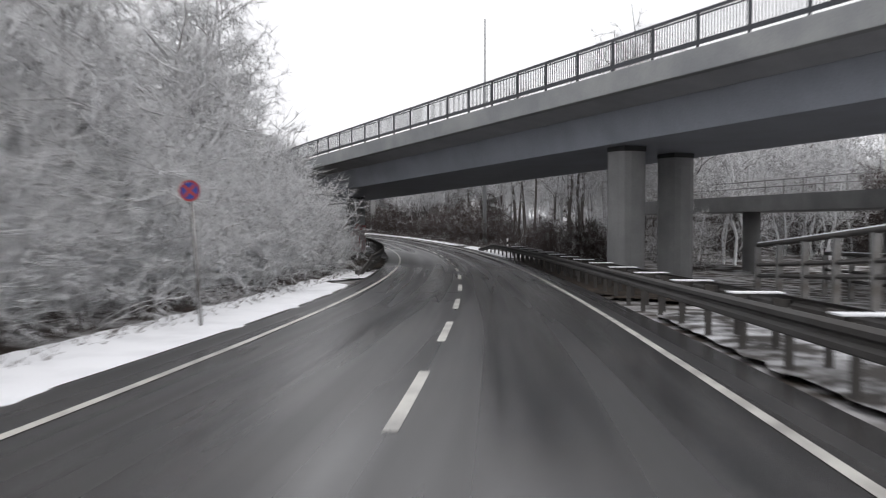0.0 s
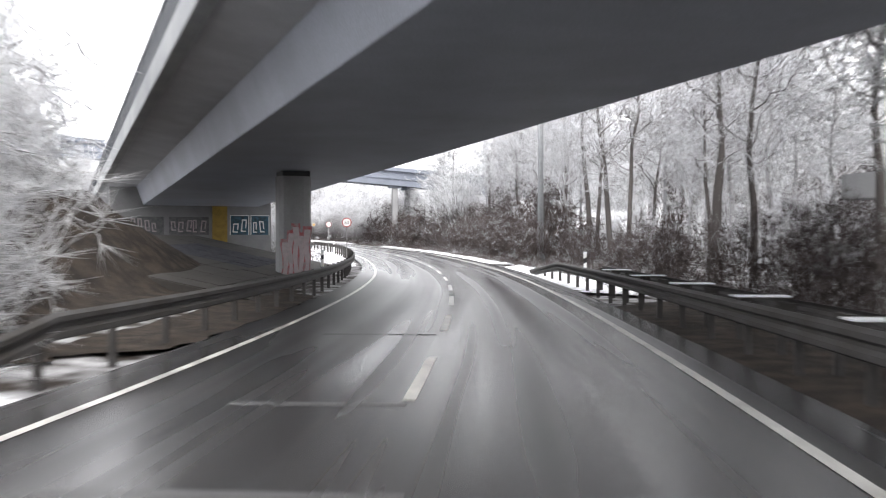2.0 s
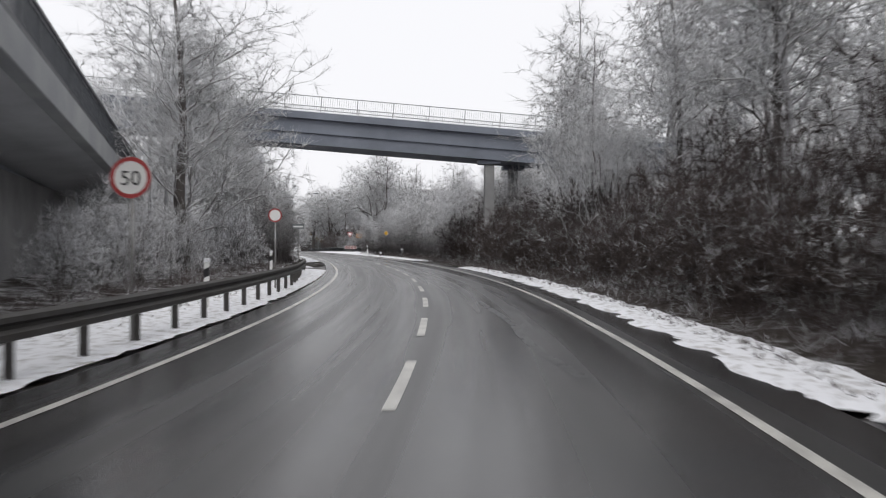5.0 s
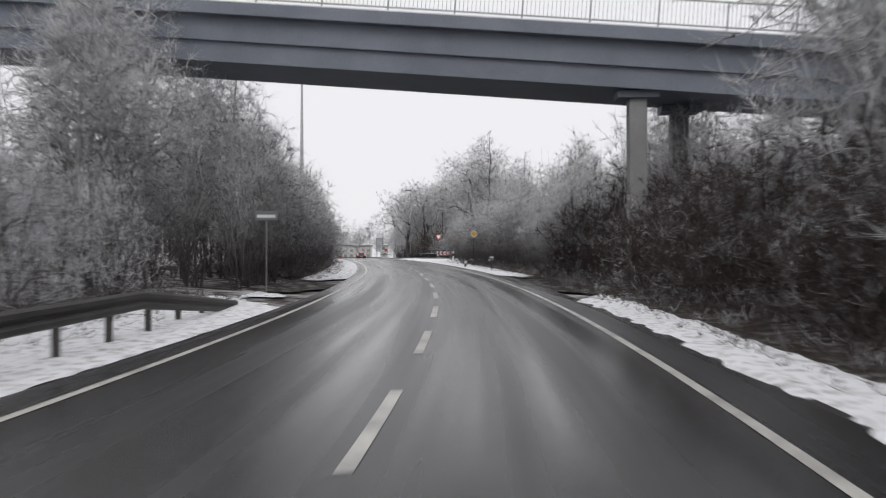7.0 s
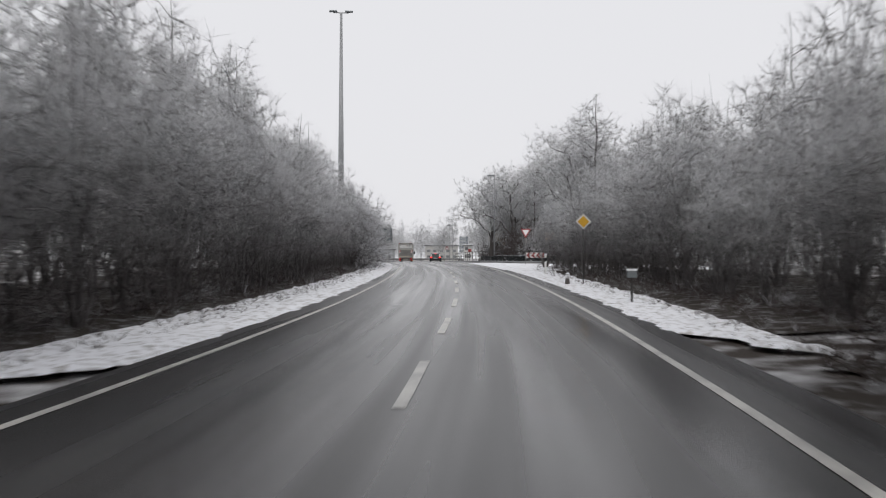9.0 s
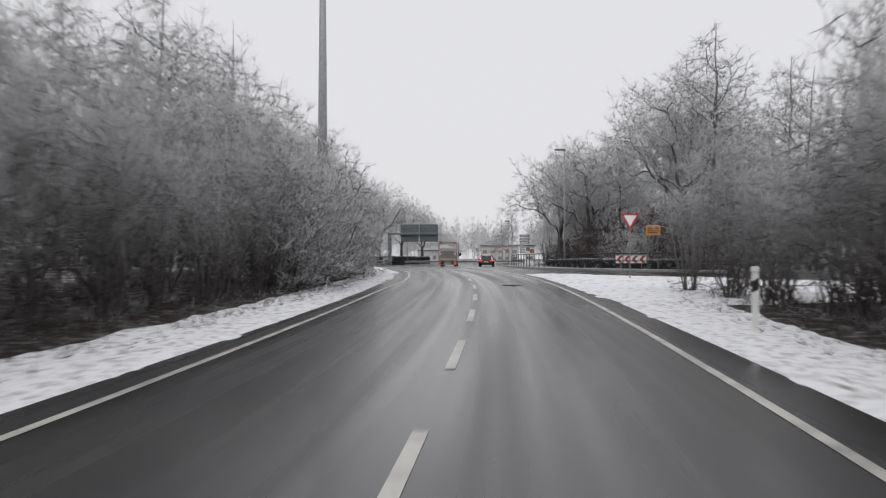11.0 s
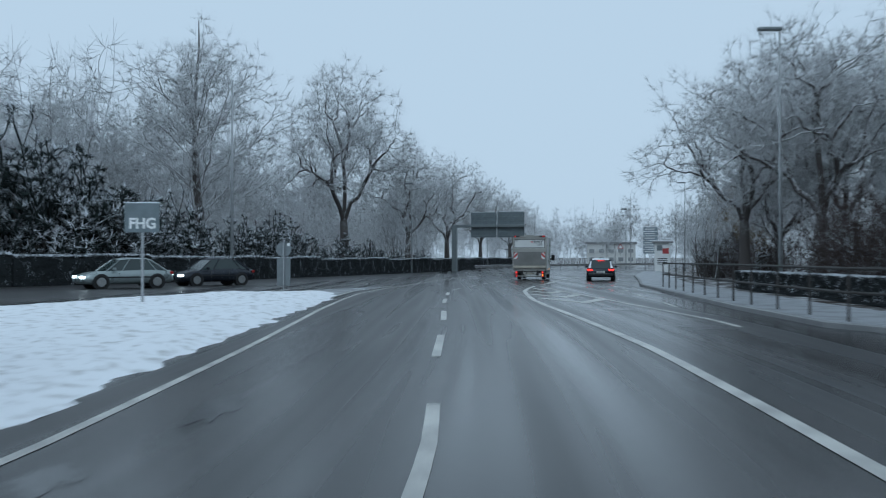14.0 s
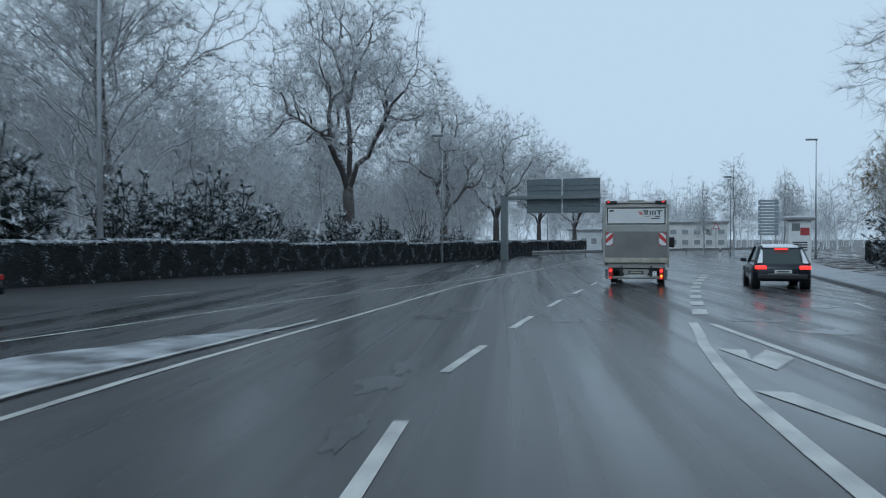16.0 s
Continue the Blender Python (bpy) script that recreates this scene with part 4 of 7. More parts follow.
def guard_rail(s0, s1, off, side, label, mat, snow=True, down0=False, down1=False, spacing=2.0):
    """A W-beam on posts; side is +1 where the road lies to its right."""
    t = thing("guard_rail", label, "guard rail")
    g = Geo()

    def dip(s):
        h = 0.0
        if down0:
            h = min(h, -0.66 * max(0, 1 - (s - s0) / 5))
        if down1:
            h = min(h, -0.62 * max(0, 1 - (s1 - s) / 8))
        return h

    ss = np.arange(s0, s1 + 0.01, 1.0)
    g.loft([(side * a, b) for a, b in RAIL_PROFILE], [(s, off(s), dip(s)) for s in ss])
    part("beam", g, mat, t, "weathered W-shaped steel beam")
    if snow:
        g = Geo()
        st = [(s, off(s), dip(s) + 0.012 * noise.noise((s * 1.3, 0, 0))) for s in ss]
        g.loft([(-0.05, 0.752), (-0.03, 0.775), (0.02, 0.78), (0.05, 0.752)], st)
        part("snow_cap", g, M_SNOW, t, "thin cap of snow")
    pg = Geo().box(-0.05, 0.05, -0.03, 0.03, -0.5, 0.72)
    pm = pg.mesh("post", mat)
    sp = Geo().box(-0.09, 0.09, -0.045, 0.045, 0.52, 0.7).mesh("spacer", mat)
    for s in np.arange(s0 + 1, s1, spacing):
        part("post", pm, mat, t, m=place(s, off(s) - side * 0.2, dip(s)))
        part("spacer", sp, mat, t, m=place(s, off(s) - side * 0.1, dip(s)))
    return t


# these rails wear the steel with under-bridge shade in its colour
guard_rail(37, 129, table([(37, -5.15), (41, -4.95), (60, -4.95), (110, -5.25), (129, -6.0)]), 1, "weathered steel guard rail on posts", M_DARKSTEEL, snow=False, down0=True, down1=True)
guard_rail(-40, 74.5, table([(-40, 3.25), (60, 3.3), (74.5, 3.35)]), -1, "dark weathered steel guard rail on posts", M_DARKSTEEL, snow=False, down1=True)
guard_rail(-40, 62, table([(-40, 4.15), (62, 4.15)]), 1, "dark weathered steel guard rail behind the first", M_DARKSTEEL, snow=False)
g = Geo()
for s in np.arange(-39, 60, 4):
    u = g.loft([(0.02, 0.78), (0.02, 0.8), (0.78, 0.8), (0.78, 0.78)], [(s, 3.3, 0), (s + 0.35, 3.3, 0)])
ob = part("snow_on_rail", g, M_SNOW)
tagged(ob, "small slabs of snow lying across the guard rails", "snow", kind="stuff")

# ---- trees and thickets ----
def lobes(r, count, height, base, radius, lean, seed):
    """Places for the ends of the branchlets: an uneven, rounded crown, denser towards its outside."""
    pts, mid, half = [], (height + base) / 2, (height - base) / 2
    while len(pts) < count:
        d = Vector((r.gauss(0, 1), r.gauss(0, 1), r.gauss(0, 1))).normalized()
        q = r.random() ** 0.42 * (0.82 + 0.55 * noise.noise((d.x * 1.9 + seed, d.y * 1.9, d.z * 1.9)))
        wide = radius * (1.06 - 0.28 * d.z)
        p = Vector((d.x * q * wide, d.y * q * wide, mid + d.z * q * half))
        p.x += lean * p.z
        if p.z > 0.05:
            pts.append(p)
    return pts


def split(r, pts, k):
    """Points in k bunches by nearness."""
    if len(pts) <= k:
        return [[p] for p in pts]
    a = np.array(pts)
    c = a[r.sample(range(len(a)), k)]
    for _ in range(4):
        who = np.argmin(((a[:, None] - c[None]) ** 2).sum(-1), 1)
        c = np.array([a[who == i].mean(0) if (who == i).any() else c[i] for i in range(k)])
    return [[pts[j] for j in np.flatnonzero(who == i)] for i in range(k) if (who == i).any()]


def grow_tree(seed, height, girth, radius, base, count, twigs, twig_len, twig_r=0.008, stems=1, spine=False, flat=0.75, lift=0.15, droop=0.0, foot=0.3, lean=0.0, dark=4.0):
    """A trunk or several stems that fork on and on towards a rounded crown of fine twigs. Returns the tubes of wood and of the crown."""
    r = random.Random(seed)
    wood, crown = [], []
    power = math.log(girth / (1.25 * twig_r)) / math.log(count / stems)

    def rnd():
        return Vector((r.gauss(0, 1), r.gauss(0, 1), r.gauss(0, 1)))

    def thick(n):
        return 1.25 * twig_r * n ** power

    def put(pts, rad):
        (wood if rad[0] > dark * twig_r else crown).append((pts, rad, 6 if rad[0] > 0.07 else 4 if rad[0] > 0.028 else 3))

    def limb(p, d, e, r0, r1):
        """A curved length of wood that leaves p along d and ends at e."""
        v = e - p
        m = p + d * v.length * 0.2 + v * 0.3 + rnd() * v.length * 0.045
        m2 = p.lerp(e, 0.78).lerp(m, 0.12) + rnd() * v.length * 0.04
        pts = [p, m, m2, e] if r0 > 2.6 * twig_r else [p, m, e]
        put(pts, [r0 + (r1 - r0) * i / (len(pts) - 1) for i in range(len(pts))])
        return (e - pts[-2]).normalized()

    def spray(p, q, out):
        for _ in range(twigs):
            a = p.lerp(q, r.uniform(0.25, 1.0))
            w = rnd()
            w.z *= flat
            d = (out * 0.9 + w * 0.75 + Vector((0, 0, lift - droop))).normalized()
            crown.append(([a, a + d * twig_len * r.uniform(0.45, 1.2)], [twig_r * r.uniform(0.75, 1.1), twig_r * 0.3], 3))

    def fork(pts, p, d, depth=0):
        n = len(pts)
        if n <= 2 or depth > 14:
            for q in pts:
                out = limb(p, d, q, twig_r * 1.25, twig_r * 0.9)
                spray(p, q, out)
            return
        for some in split(r, pts, 2 if n < 8 or r.random() < 0.55 else 3):
            c = sum(some, Vector()) / len(some)
            e = p.lerp(c, r.uniform(0.42, 0.6) if len(some) > 3 else 0.7)
            e.z -= droop * 0.08 * (c - p).length
            out = limb(p, d, e, thick(len(some)), thick(len(some)) * 0.82)
            fork(some, e, out, depth + 1)

    pts = lobes(r, count, height, base, radius, lean, seed * 0.37)
    if spine:
        # one leading stem up to the top, limbs all the way
        top = Vector((lean * height + r.gauss(0, 0.05) * height, r.gauss(0, 0.05) * height, height * 0.94))
        axis = [top * (i / 8) + Vector((r.gauss(0, 0.13), r.gauss(0, 0.13), 0)) * (0 < i < 8) for i in range(9)]
        wood.append((axis, [girth * (1.2 if i == 0 else (1.02 - 0.95 * i / 8)) for i in range(9)], 8))

        def on_axis(z):
            u = max(0.0, min(7.99, z / (height * 0.94) * 8))
            return axis[int(u)].lerp(axis[int(u) + 1], u - int(u))

        for some in split(r, pts, max(8, count // 26)):
            c = sum(some, Vector()) / len(some)
            away = (c - on_axis(c.z)).length
            p = on_axis(max(height * 0.12, c.z - away * r.uniform(0.5, 0.95)))
            d = (c - p).normalized()
            e = p.lerp(c, 0.6)
            out = limb(p, (d + Vector((0, 0, -0.25))).normalized(), e, max(thick(len(some)) * 0.8, twig_r * 1.6), thick(len(some)) * 0.6)
            fork(some, e, out)
    elif stems == 1:
        p = Vector((lean * base, 0, height * foot))
        bend = [Vector((0, 0, 0)), Vector((r.gauss(0, 0.08), r.gauss(0, 0.08), height * foot * 0.5)), p, p + Vector((0, 0, 0.7))]
        wood.append((bend, [girth * 1.25, girth * 0.95, girth * 0.8, girth * 0.35], 9))
        for some in split(r, pts, 4):
            c = sum(some, Vector()) / len(some)
            e = p.lerp(c, 0.5)
            e.z = max(e.z, p.z + 0.4)
            out = limb(p, Vector((0, 0, 1)), e, thick(len(some)) * 0.9, thick(len(some)) * 0.75)
            fork(some, e, out)
    else:
        for some in split(r, pts, stems):
            c = sum(some, Vector()) / len(some)
            p = Vector((c.x * 0.3 + r.gauss(0, 0.1), c.y * 0.3 + r.gauss(0, 0.1), 0))
            fork(some, p, Vector((c.x * 0.15, c.y * 0.15, 1)).normalized())
    return wood, crown


def tube_arrays(some):
    """Corners, quads and triangles of many thin tubes; those of two points end in a tip."""
    V, T, Q, n0 = [], [], [], 0
    bunches = {}
    for pts, rad, n in some:
        bunches.setdefault((len(pts), n), []).append((pts, rad))
    for (k, n), rows in bunches.items():
        if k == 2:
            continue
        p = np.array([[tuple(q) for q in pts] for pts, _ in rows], float)
        rad = np.array([r for _, r in rows], float)
        d = np.gradient(p, axis=1)
        d /= np.linalg.norm(d, axis=2, keepdims=True) + 1e-9
        ref = np.where(np.abs(d[:, :1, 2:]) < 0.85, np.array([0.31, 0.17, 0.93]), np.array([0.93, 0.31, 0.17]))
        u = np.cross(d, np.broadcast_to(ref, d.shape))
        u /= np.linalg.norm(u, axis=2, keepdims=True) + 1e-9
        w = np.cross(d, u)
        a = 2 * math.pi * np.arange(n) / n
        ring = p[:, :, None] + (u[:, :, None] * np.cos(a)[:, None] + w[:, :, None] * np.sin(a)[:, None]) * rad[:, :, None, None]
        V.append(ring.reshape(-1, 3))
        b = (np.arange(len(rows)) * k * n)[:, None, None]
        i, c = (np.arange(k - 1) * n)[None, :, None], np.arange(n)[None, None]
        Q.append(np.stack([b + i + c, b + i + n + c, b + i + n + (c + 1) % n, b + i + (c + 1) % n], -1).reshape(-1, 4) + n0)
        n0 += len(rows) * k * n
    tips = [(tuple(q[0]), tuple(q[1]), r[0]) for q, r, _ in some if len(q) == 2]
    if tips:
        a, b, r = (np.array(x, float) for x in zip(*tips))
        d = b - a
        d /= np.linalg.norm(d, axis=1, keepdims=True) + 1e-9
        ref = np.where(np.abs(d[:, 2:]) < 0.85, np.array([[0.31, 0.17, 0.93]]), np.array([[0.93, 0.31, 0.17]]))
        u = np.cross(d, ref)
        u /= np.linalg.norm(u, axis=1, keepdims=True) + 1e-9
        w = np.cross(d, u)
        ring = [a + (u * math.cos(t) + w * math.sin(t)) * r[:, None] for t in (0, 2.0944, 4.18879)] + [b]
        V.append(np.stack(ring, 1).reshape(-1, 3))
        k = np.arange(len(a))[:, None] * 4 + n0
        T.append(np.concatenate([k + [0, 3, 1], k + [1, 3, 2], k + [2, 3, 0]]))
    V = np.concatenate(V) if V else np.zeros((0, 3))
    Q = np.concatenate(Q) if Q else np.zeros((0, 4), int)
    T = np.concatenate(T) if T else np.zeros((0, 3), int)
    return V, Q, T


def mesh_of(name, V, Q, T, mat):
    me = bpy.data.meshes.new(name)
    me.vertices.add(len(V))
    me.vertices.foreach_set("co", V.ravel())
    me.loops.add(Q.size + T.size)
    me.loops.foreach_set("vertex_index", np.r_[Q.ravel(), T.ravel()].astype(np.int32))
    me.polygons.add(len(Q) + len(T))
    me.polygons.foreach_set("loop_start", np.r_[np.arange(len(Q)) * 4, Q.size + np.arange(len(T)) * 3].astype(np.int32))
    me.update(calc_edges=True)
    me.validate()
    me.materials.append(mat)
    return me


def tubes(name, some, mat):
    """One mesh of many thin tubes."""
    return mesh_of(name, *tube_arrays(some), mat)


KINDS = {}


def kind_of(name, variants, twig_mat, wood_mat, **how):
    KINDS[name] = []
    for i in range(variants):
        wood, crown = grow_tree(sum(ord(c) * (k + 3) for k, c in enumerate(name)) % 1000 + i, **how)
        KINDS[name].append((tubes("trunk", wood, wood_mat), tubes("crown", crown, twig_mat)))


kind_of("tall", 3, M_TWIG, M_BARK, height=15, girth=0.16, radius=3.1, base=3.6, count=430, twigs=8, twig_len=0.75, twig_r=0.0085, spine=True)
kind_of("tallwhite", 4, M_TWIG_WHITE, M_BARK_WHITE, height=14, girth=0.13, radius=2.8, base=2.6, count=450, twigs=9, twig_len=0.75, twig_r=0.0095, spine=True)
kind_of("broad", 3, M_TWIG_WHITE, M_BARK, height=15.5, girth=0.36, radius=6.8, base=3.2, count=1800, twigs=11, twig_len=0.85, twig_r=0.009, foot=0.24, lift=0.4, dark=6.0)
kind_of("leader", 2, M_TWIG_WHITE, M_BARK, height=17, girth=0.34, radius=6.6, base=2.0, count=1800, twigs=11, twig_len=0.85, twig_r=0.009, spine=True, lift=0.3, dark=6.0)
kind_of("bush", 4, M_RIME, M_RIME, height=4.1, girth=0.026, radius=1.9, base=-0.6, count=400, twigs=9, twig_len=0.56, twig_r=0.0075, stems=7, flat=0.28, lift=0.0, dark=1.9)
kind_of("dusk", 4, M_TWIG_DARK, M_TWIG_DARK, height=4.4, girth=0.026, radius=1.9, base=-0.6, count=310, twigs=9, twig_len=0.5, twig_r=0.0075, stems=7, lift=0.25, dark=1.9)
kind_of("mixed", 3, M_TWIG, M_BARK, height=4.6, girth=0.026, radius=1.9, base=-0.5, count=320, twigs=9, twig_len=0.5, twig_r=0.0075, stems=6, lift=0.2, dark=1.9)
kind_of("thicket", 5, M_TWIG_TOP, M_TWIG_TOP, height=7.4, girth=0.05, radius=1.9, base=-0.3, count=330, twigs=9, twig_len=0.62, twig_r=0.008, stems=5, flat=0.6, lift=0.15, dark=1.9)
kind_of("multi", 2, M_TWIG_WHITE, M_BARK, height=9.5, girth=0.07, radius=3.2, base=1.0, count=620, twigs=9, twig_len=0.65, twig_r=0.0085, stems=8, lift=0.35)
kind_of("yew", 2, M_NEEDLE, M_BARK, height=4.0, girth=0.07, radius=2.0, base=-1.2, count=560, twigs=20, twig_len=0.27, twig_r=0.017, stems=9, flat=0.7, lift=0.1, dark=2.5)
kind_of("willow", 1, M_WILLOW, M_BARK, height=11, girth=0.25, radius=4.0, base=2.0, count=700, twigs=9, twig_len=1.4, twig_r=0.009, foot=0.3, droop=1.6)

LABELS = {
    "tall": ("tree", "tall bare tree with rime on its twigs", "tree"),
    "tallwhite": ("tree", "slender bare tree thick with white rime", "tree"),
    "leader": ("tree", "large bare tree with a straight trunk and full frosted crown", "tree"),
    "broad": ("tree", "broad spreading bare tree with frosted crown", "tree"),
    "bush": ("bush", "dense roadside bush white with rime and snow", "bush"),
    "dusk": ("bush", "dense bare brown roadside bush with little frost", "bush"),
    "mixed": ("bush", "bare roadside bush dusted with rime", "bush"),
    "thicket": ("thicket_shrub", "tall slender-stemmed thicket shrub with rime, dark below and pale on top", "shrub"),
    "multi": ("tree", "many-stemmed bare tree white with rime", "tree"),
    "yew": ("evergreen_shrub", "dark evergreen shrub with snow on its tufts", "shrub"),
    "willow": ("tree", "yellow-brown weeping willow with hanging twigs", "tree"),
}
_made = {}


def plant(kind, s, off, size=1.0, turn=None, seed=None, at=None):
    r = random.Random(seed if seed is not None else int(s * 977 + off * 131))
    i = r.randrange(len(KINDS[kind]))
    if at is None:
        p = P(s, off, 0)
        p.z += float(bank(np.array([s]), np.array([off]))[0]) - 0.2
    else:
        p = Vector(at)
    q = size * r.uniform(0.88, 1.12)
    m = Matrix.Translation(p) @ Matrix.Rotation(r.uniform(0, 6.28) if turn is None else turn, 4, "Z") @ Matrix.Diagonal((q * r.uniform(0.9, 1.1), q * r.uniform(0.9, 1.1), q, 1))
    name, label, cat = LABELS[kind]
    t = thing(name, label, cat, group="roadside wood" if name == "tree" else "roadside thicket")
    t.matrix_basis = m
    part("trunk", KINDS[kind][i][0], M_BARK, t)
    part("crown", KINDS[kind][i][1], M_BARK, t)
    return t


def belt(kind, s0, s1, step, near, far, size, jitter=0.35, seed=1):
    """A belt of plants between two offsets from the road."""
    r = random.Random(seed)
    s = s0
    while s < s1:
        plant(kind, s + r.uniform(-jitter, jitter) * step, r.uniform(near, far), size * r.uniform(0.8, 1.2))
        s += step


# left of the road before the first bridge: a white wall of bushes, trees behind
belt("bush", 0, 45, 1.9, -7.0, -7.7, 1.0, seed=11)
belt("bush", 2, 49, 2.7, -9.0, -10, 1.55, seed=12)
belt("tallwhite", 6, 46, 2.9, -10, -13.5, 0.9, seed=13)
# right of the first bridge and beyond it
belt("tall", 48, 88, 3.8, 8.0, 13, 0.95, seed=21)
belt("tallwhite", 48, 92, 3.2, 8.5, 15, 1.0, seed=22)
belt("dusk", 64, 92, 2.2, 15, 24, 1.2, seed=27)
belt("dusk", 40, 66, 2.2, 36, 42, 1.5, seed=28)
belt("dusk", 44, 74, 1.8, 27, 33, 1.5, seed=29)
belt("dusk", 48, 86, 2.0, 6.6, 8.5, 0.65, seed=24)
belt("mixed", 50, 88, 4.2, 10, 13, 0.8, seed=25)
# right bank between the bridges: dark thicket, trees above it
belt("dusk", 86, 150, 1.9, 5.7, 6.4, 0.8, seed=31)
belt("dusk", 87, 152, 3.0, 7.6, 8.8, 1.15, seed=32)
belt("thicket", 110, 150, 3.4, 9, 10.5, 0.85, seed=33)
belt("tall", 88, 122, 6.5, 8.0, 11, 1.0, seed=34)
belt("tallwhite", 92, 130, 5, 7.5, 11, 0.95, seed=37)
plant("multi", 117, 7.6, 1.0)
plant("multi", 122.5, 8.2, 1.05)
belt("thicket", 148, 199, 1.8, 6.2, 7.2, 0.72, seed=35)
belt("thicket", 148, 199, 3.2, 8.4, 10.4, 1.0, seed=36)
belt("tallwhite", 150, 200, 7.0, 11, 14, 0.72, seed=38)
# left bank between the bridges and on to the junction
belt("mixed", 100, 130, 3.2, -9.2, -11, 0.75, seed=41)
belt("tallwhite", 118, 216, 5.4, -10.5, -13, 0.82, seed=42)
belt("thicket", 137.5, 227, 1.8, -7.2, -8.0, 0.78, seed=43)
belt("mixed", 198, 226, 1.4, -6.6, -7.6, 1.15, seed=46)
belt("mixed", 53, 60, 1.6, -14, -16, 1.5, seed=47)
belt("bush", 52, 57, 2.0, -13.8, -15, 1.7, seed=48)
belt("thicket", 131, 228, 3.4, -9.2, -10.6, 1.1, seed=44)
plant("leader", 116, -10.3, 0.8)
# junction, left: behind the hedge
for k, s, o, z in (("leader", 294, -22.6, 1.35), ("broad", 315, -12.5, 1.42), ("multi", 303, -15.8, 1.0), ("multi", 323, -8.0, 1.05), ("broad", 336, -6.5, 1.15), ("broad", 350, -1.5, 1.05), ("tallwhite", 342, -9, 1.1),
                   ("broad", 366, 4, 0.95), ("broad", 384, 10, 0.9), ("tallwhite", 400, 16, 0.9), ("tallwhite", 283, -30, 1.25), ("tallwhite", 276, -38, 1.2), ("broad", 266, -44, 1.1), ("tallwhite", 300, -32, 1.3), ("tallwhite", 258, -52, 1.1),
                   ("tallwhite", 312, -24, 1.2), ("tallwhite", 330, -18, 1.2), ("multi", 290, -18.5, 0.8), ("multi", 312, -9.5, 0.7), ("multi", 297, -14.0, 0.75),
                   ("yew", 271.5, -22.4, 2.0), ("yew", 268.5, -24.6, 2.35), ("yew", 265, -27.0, 2.3), ("yew", 274.5, -20.4, 1.45), ("yew", 279, -18.9, 1.5), ("yew", 277, -20.5, 1.3), ("yew", 285.5, -17.2, 1.2), ("yew", 288, -16.2, 1.25), ("yew", 290.3, -15.3, 1.3), ("yew", 293, -14.2, 1.15), ("yew", 297.5, -12.8, 0.8), ("yew", 300, -12.2, 0.75), ("yew", 303.5, -11, 0.95), ("yew", 309.5, -9, 0.9), ("yew", 316, -6.9, 0.8), ("yew", 324, -4.4, 0.85)):
    plant(k, s, o, z)
# junction, right: behind the railing
belt("dusk", 229, 262, 2.3, 15.5, 18.5, 1.15, seed=61)
belt("dusk", 262, 300, 3.0, 20.5, 23.5, 0.9, seed=62)
belt("mixed", 224, 262, 3.2, 20, 25, 1.7, seed=63)
for k, s, o, z in (("broad", 264, 18.2, 1.0), ("broad", 273, 17.2, 0.92), ("broad", 270, 22, 0.9), ("tall", 258, 20, 1.1), ("broad", 252, 24, 1.2), ("broad", 246, 22, 1.25), ("tall", 240, 22, 1.3), ("tall", 236, 26, 1.15), ("tall", 248, 29, 1.2), ("tallwhite", 262, 28, 1.1), ("tall", 231, 24, 1.1), ("tall", 226, 28, 1.1),
                   ("broad", 279, 21.5, 0.72), ("broad", 289, 25, 0.7), ("multi", 291, 20, 0.8), ("broad", 300, 29, 0.8), ("mixed", 236, 15, 0.9), ("mixed", 241, 15.5, 1.0), ("mixed", 246, 16, 0.9), ("mixed", 251, 17, 0.8), ("mixed", 232, 18, 1.1), ("mixed", 228, 22, 1.1), ("yew", 247, 18, 0.8), ("yew", 256, 18.5, 0.7), ("yew", 283, 22, 0.6), ("yew", 305, 25.5, 1.3), ("yew", 300, 25, 1.0), ("willow", 318, 31, 1.0), ("willow", 310, 30, 0.8),
                   ("tallwhite", 352, 26, 0.9), ("tallwhite", 349, 22, 0.55), ("tallwhite", 372, 38, 0.9), ("tallwhite", 385, 30, 0.8), ("tallwhite", 395, 46, 0.9)):
    plant(k, s, o, z)


FAR = []
for k in range(5):
    stem, crown = grow_tree(900 + k, height=14, girth=0.09, radius=3.5, base=-0.8, count=76, twigs=8, twig_len=1.25, twig_r=0.016, spine=True)
    FAR.append(tube_arrays(stem + crown))


def woods(name, spots, label, mat, seed):
    """Distant woodland: many trees as one mass."""
    r = random.Random(seed)
    VV, QQ, TT, n0 = [], [], [], 0
    for s, off, h in spots:
        p = P(s, off, 0)
        p.z += float(bank(np.array([s]), np.array([off]))[0]) - 0.3
        V, Q, T = r.choice(FAR)
        m = np.array(Matrix.Rotation(r.uniform(0, 6.283), 3, "Z")) * (h / 14)
        VV.append(V @ m.T + np.array(p))
        QQ.append(Q + n0)
        TT.append(T + n0)
        n0 += len(V)
    return tagged(part(name, mesh_of(name, np.concatenate(VV), np.concatenate(QQ), np.concatenate(TT), mat), mat), label, "woodland", kind="stuff")


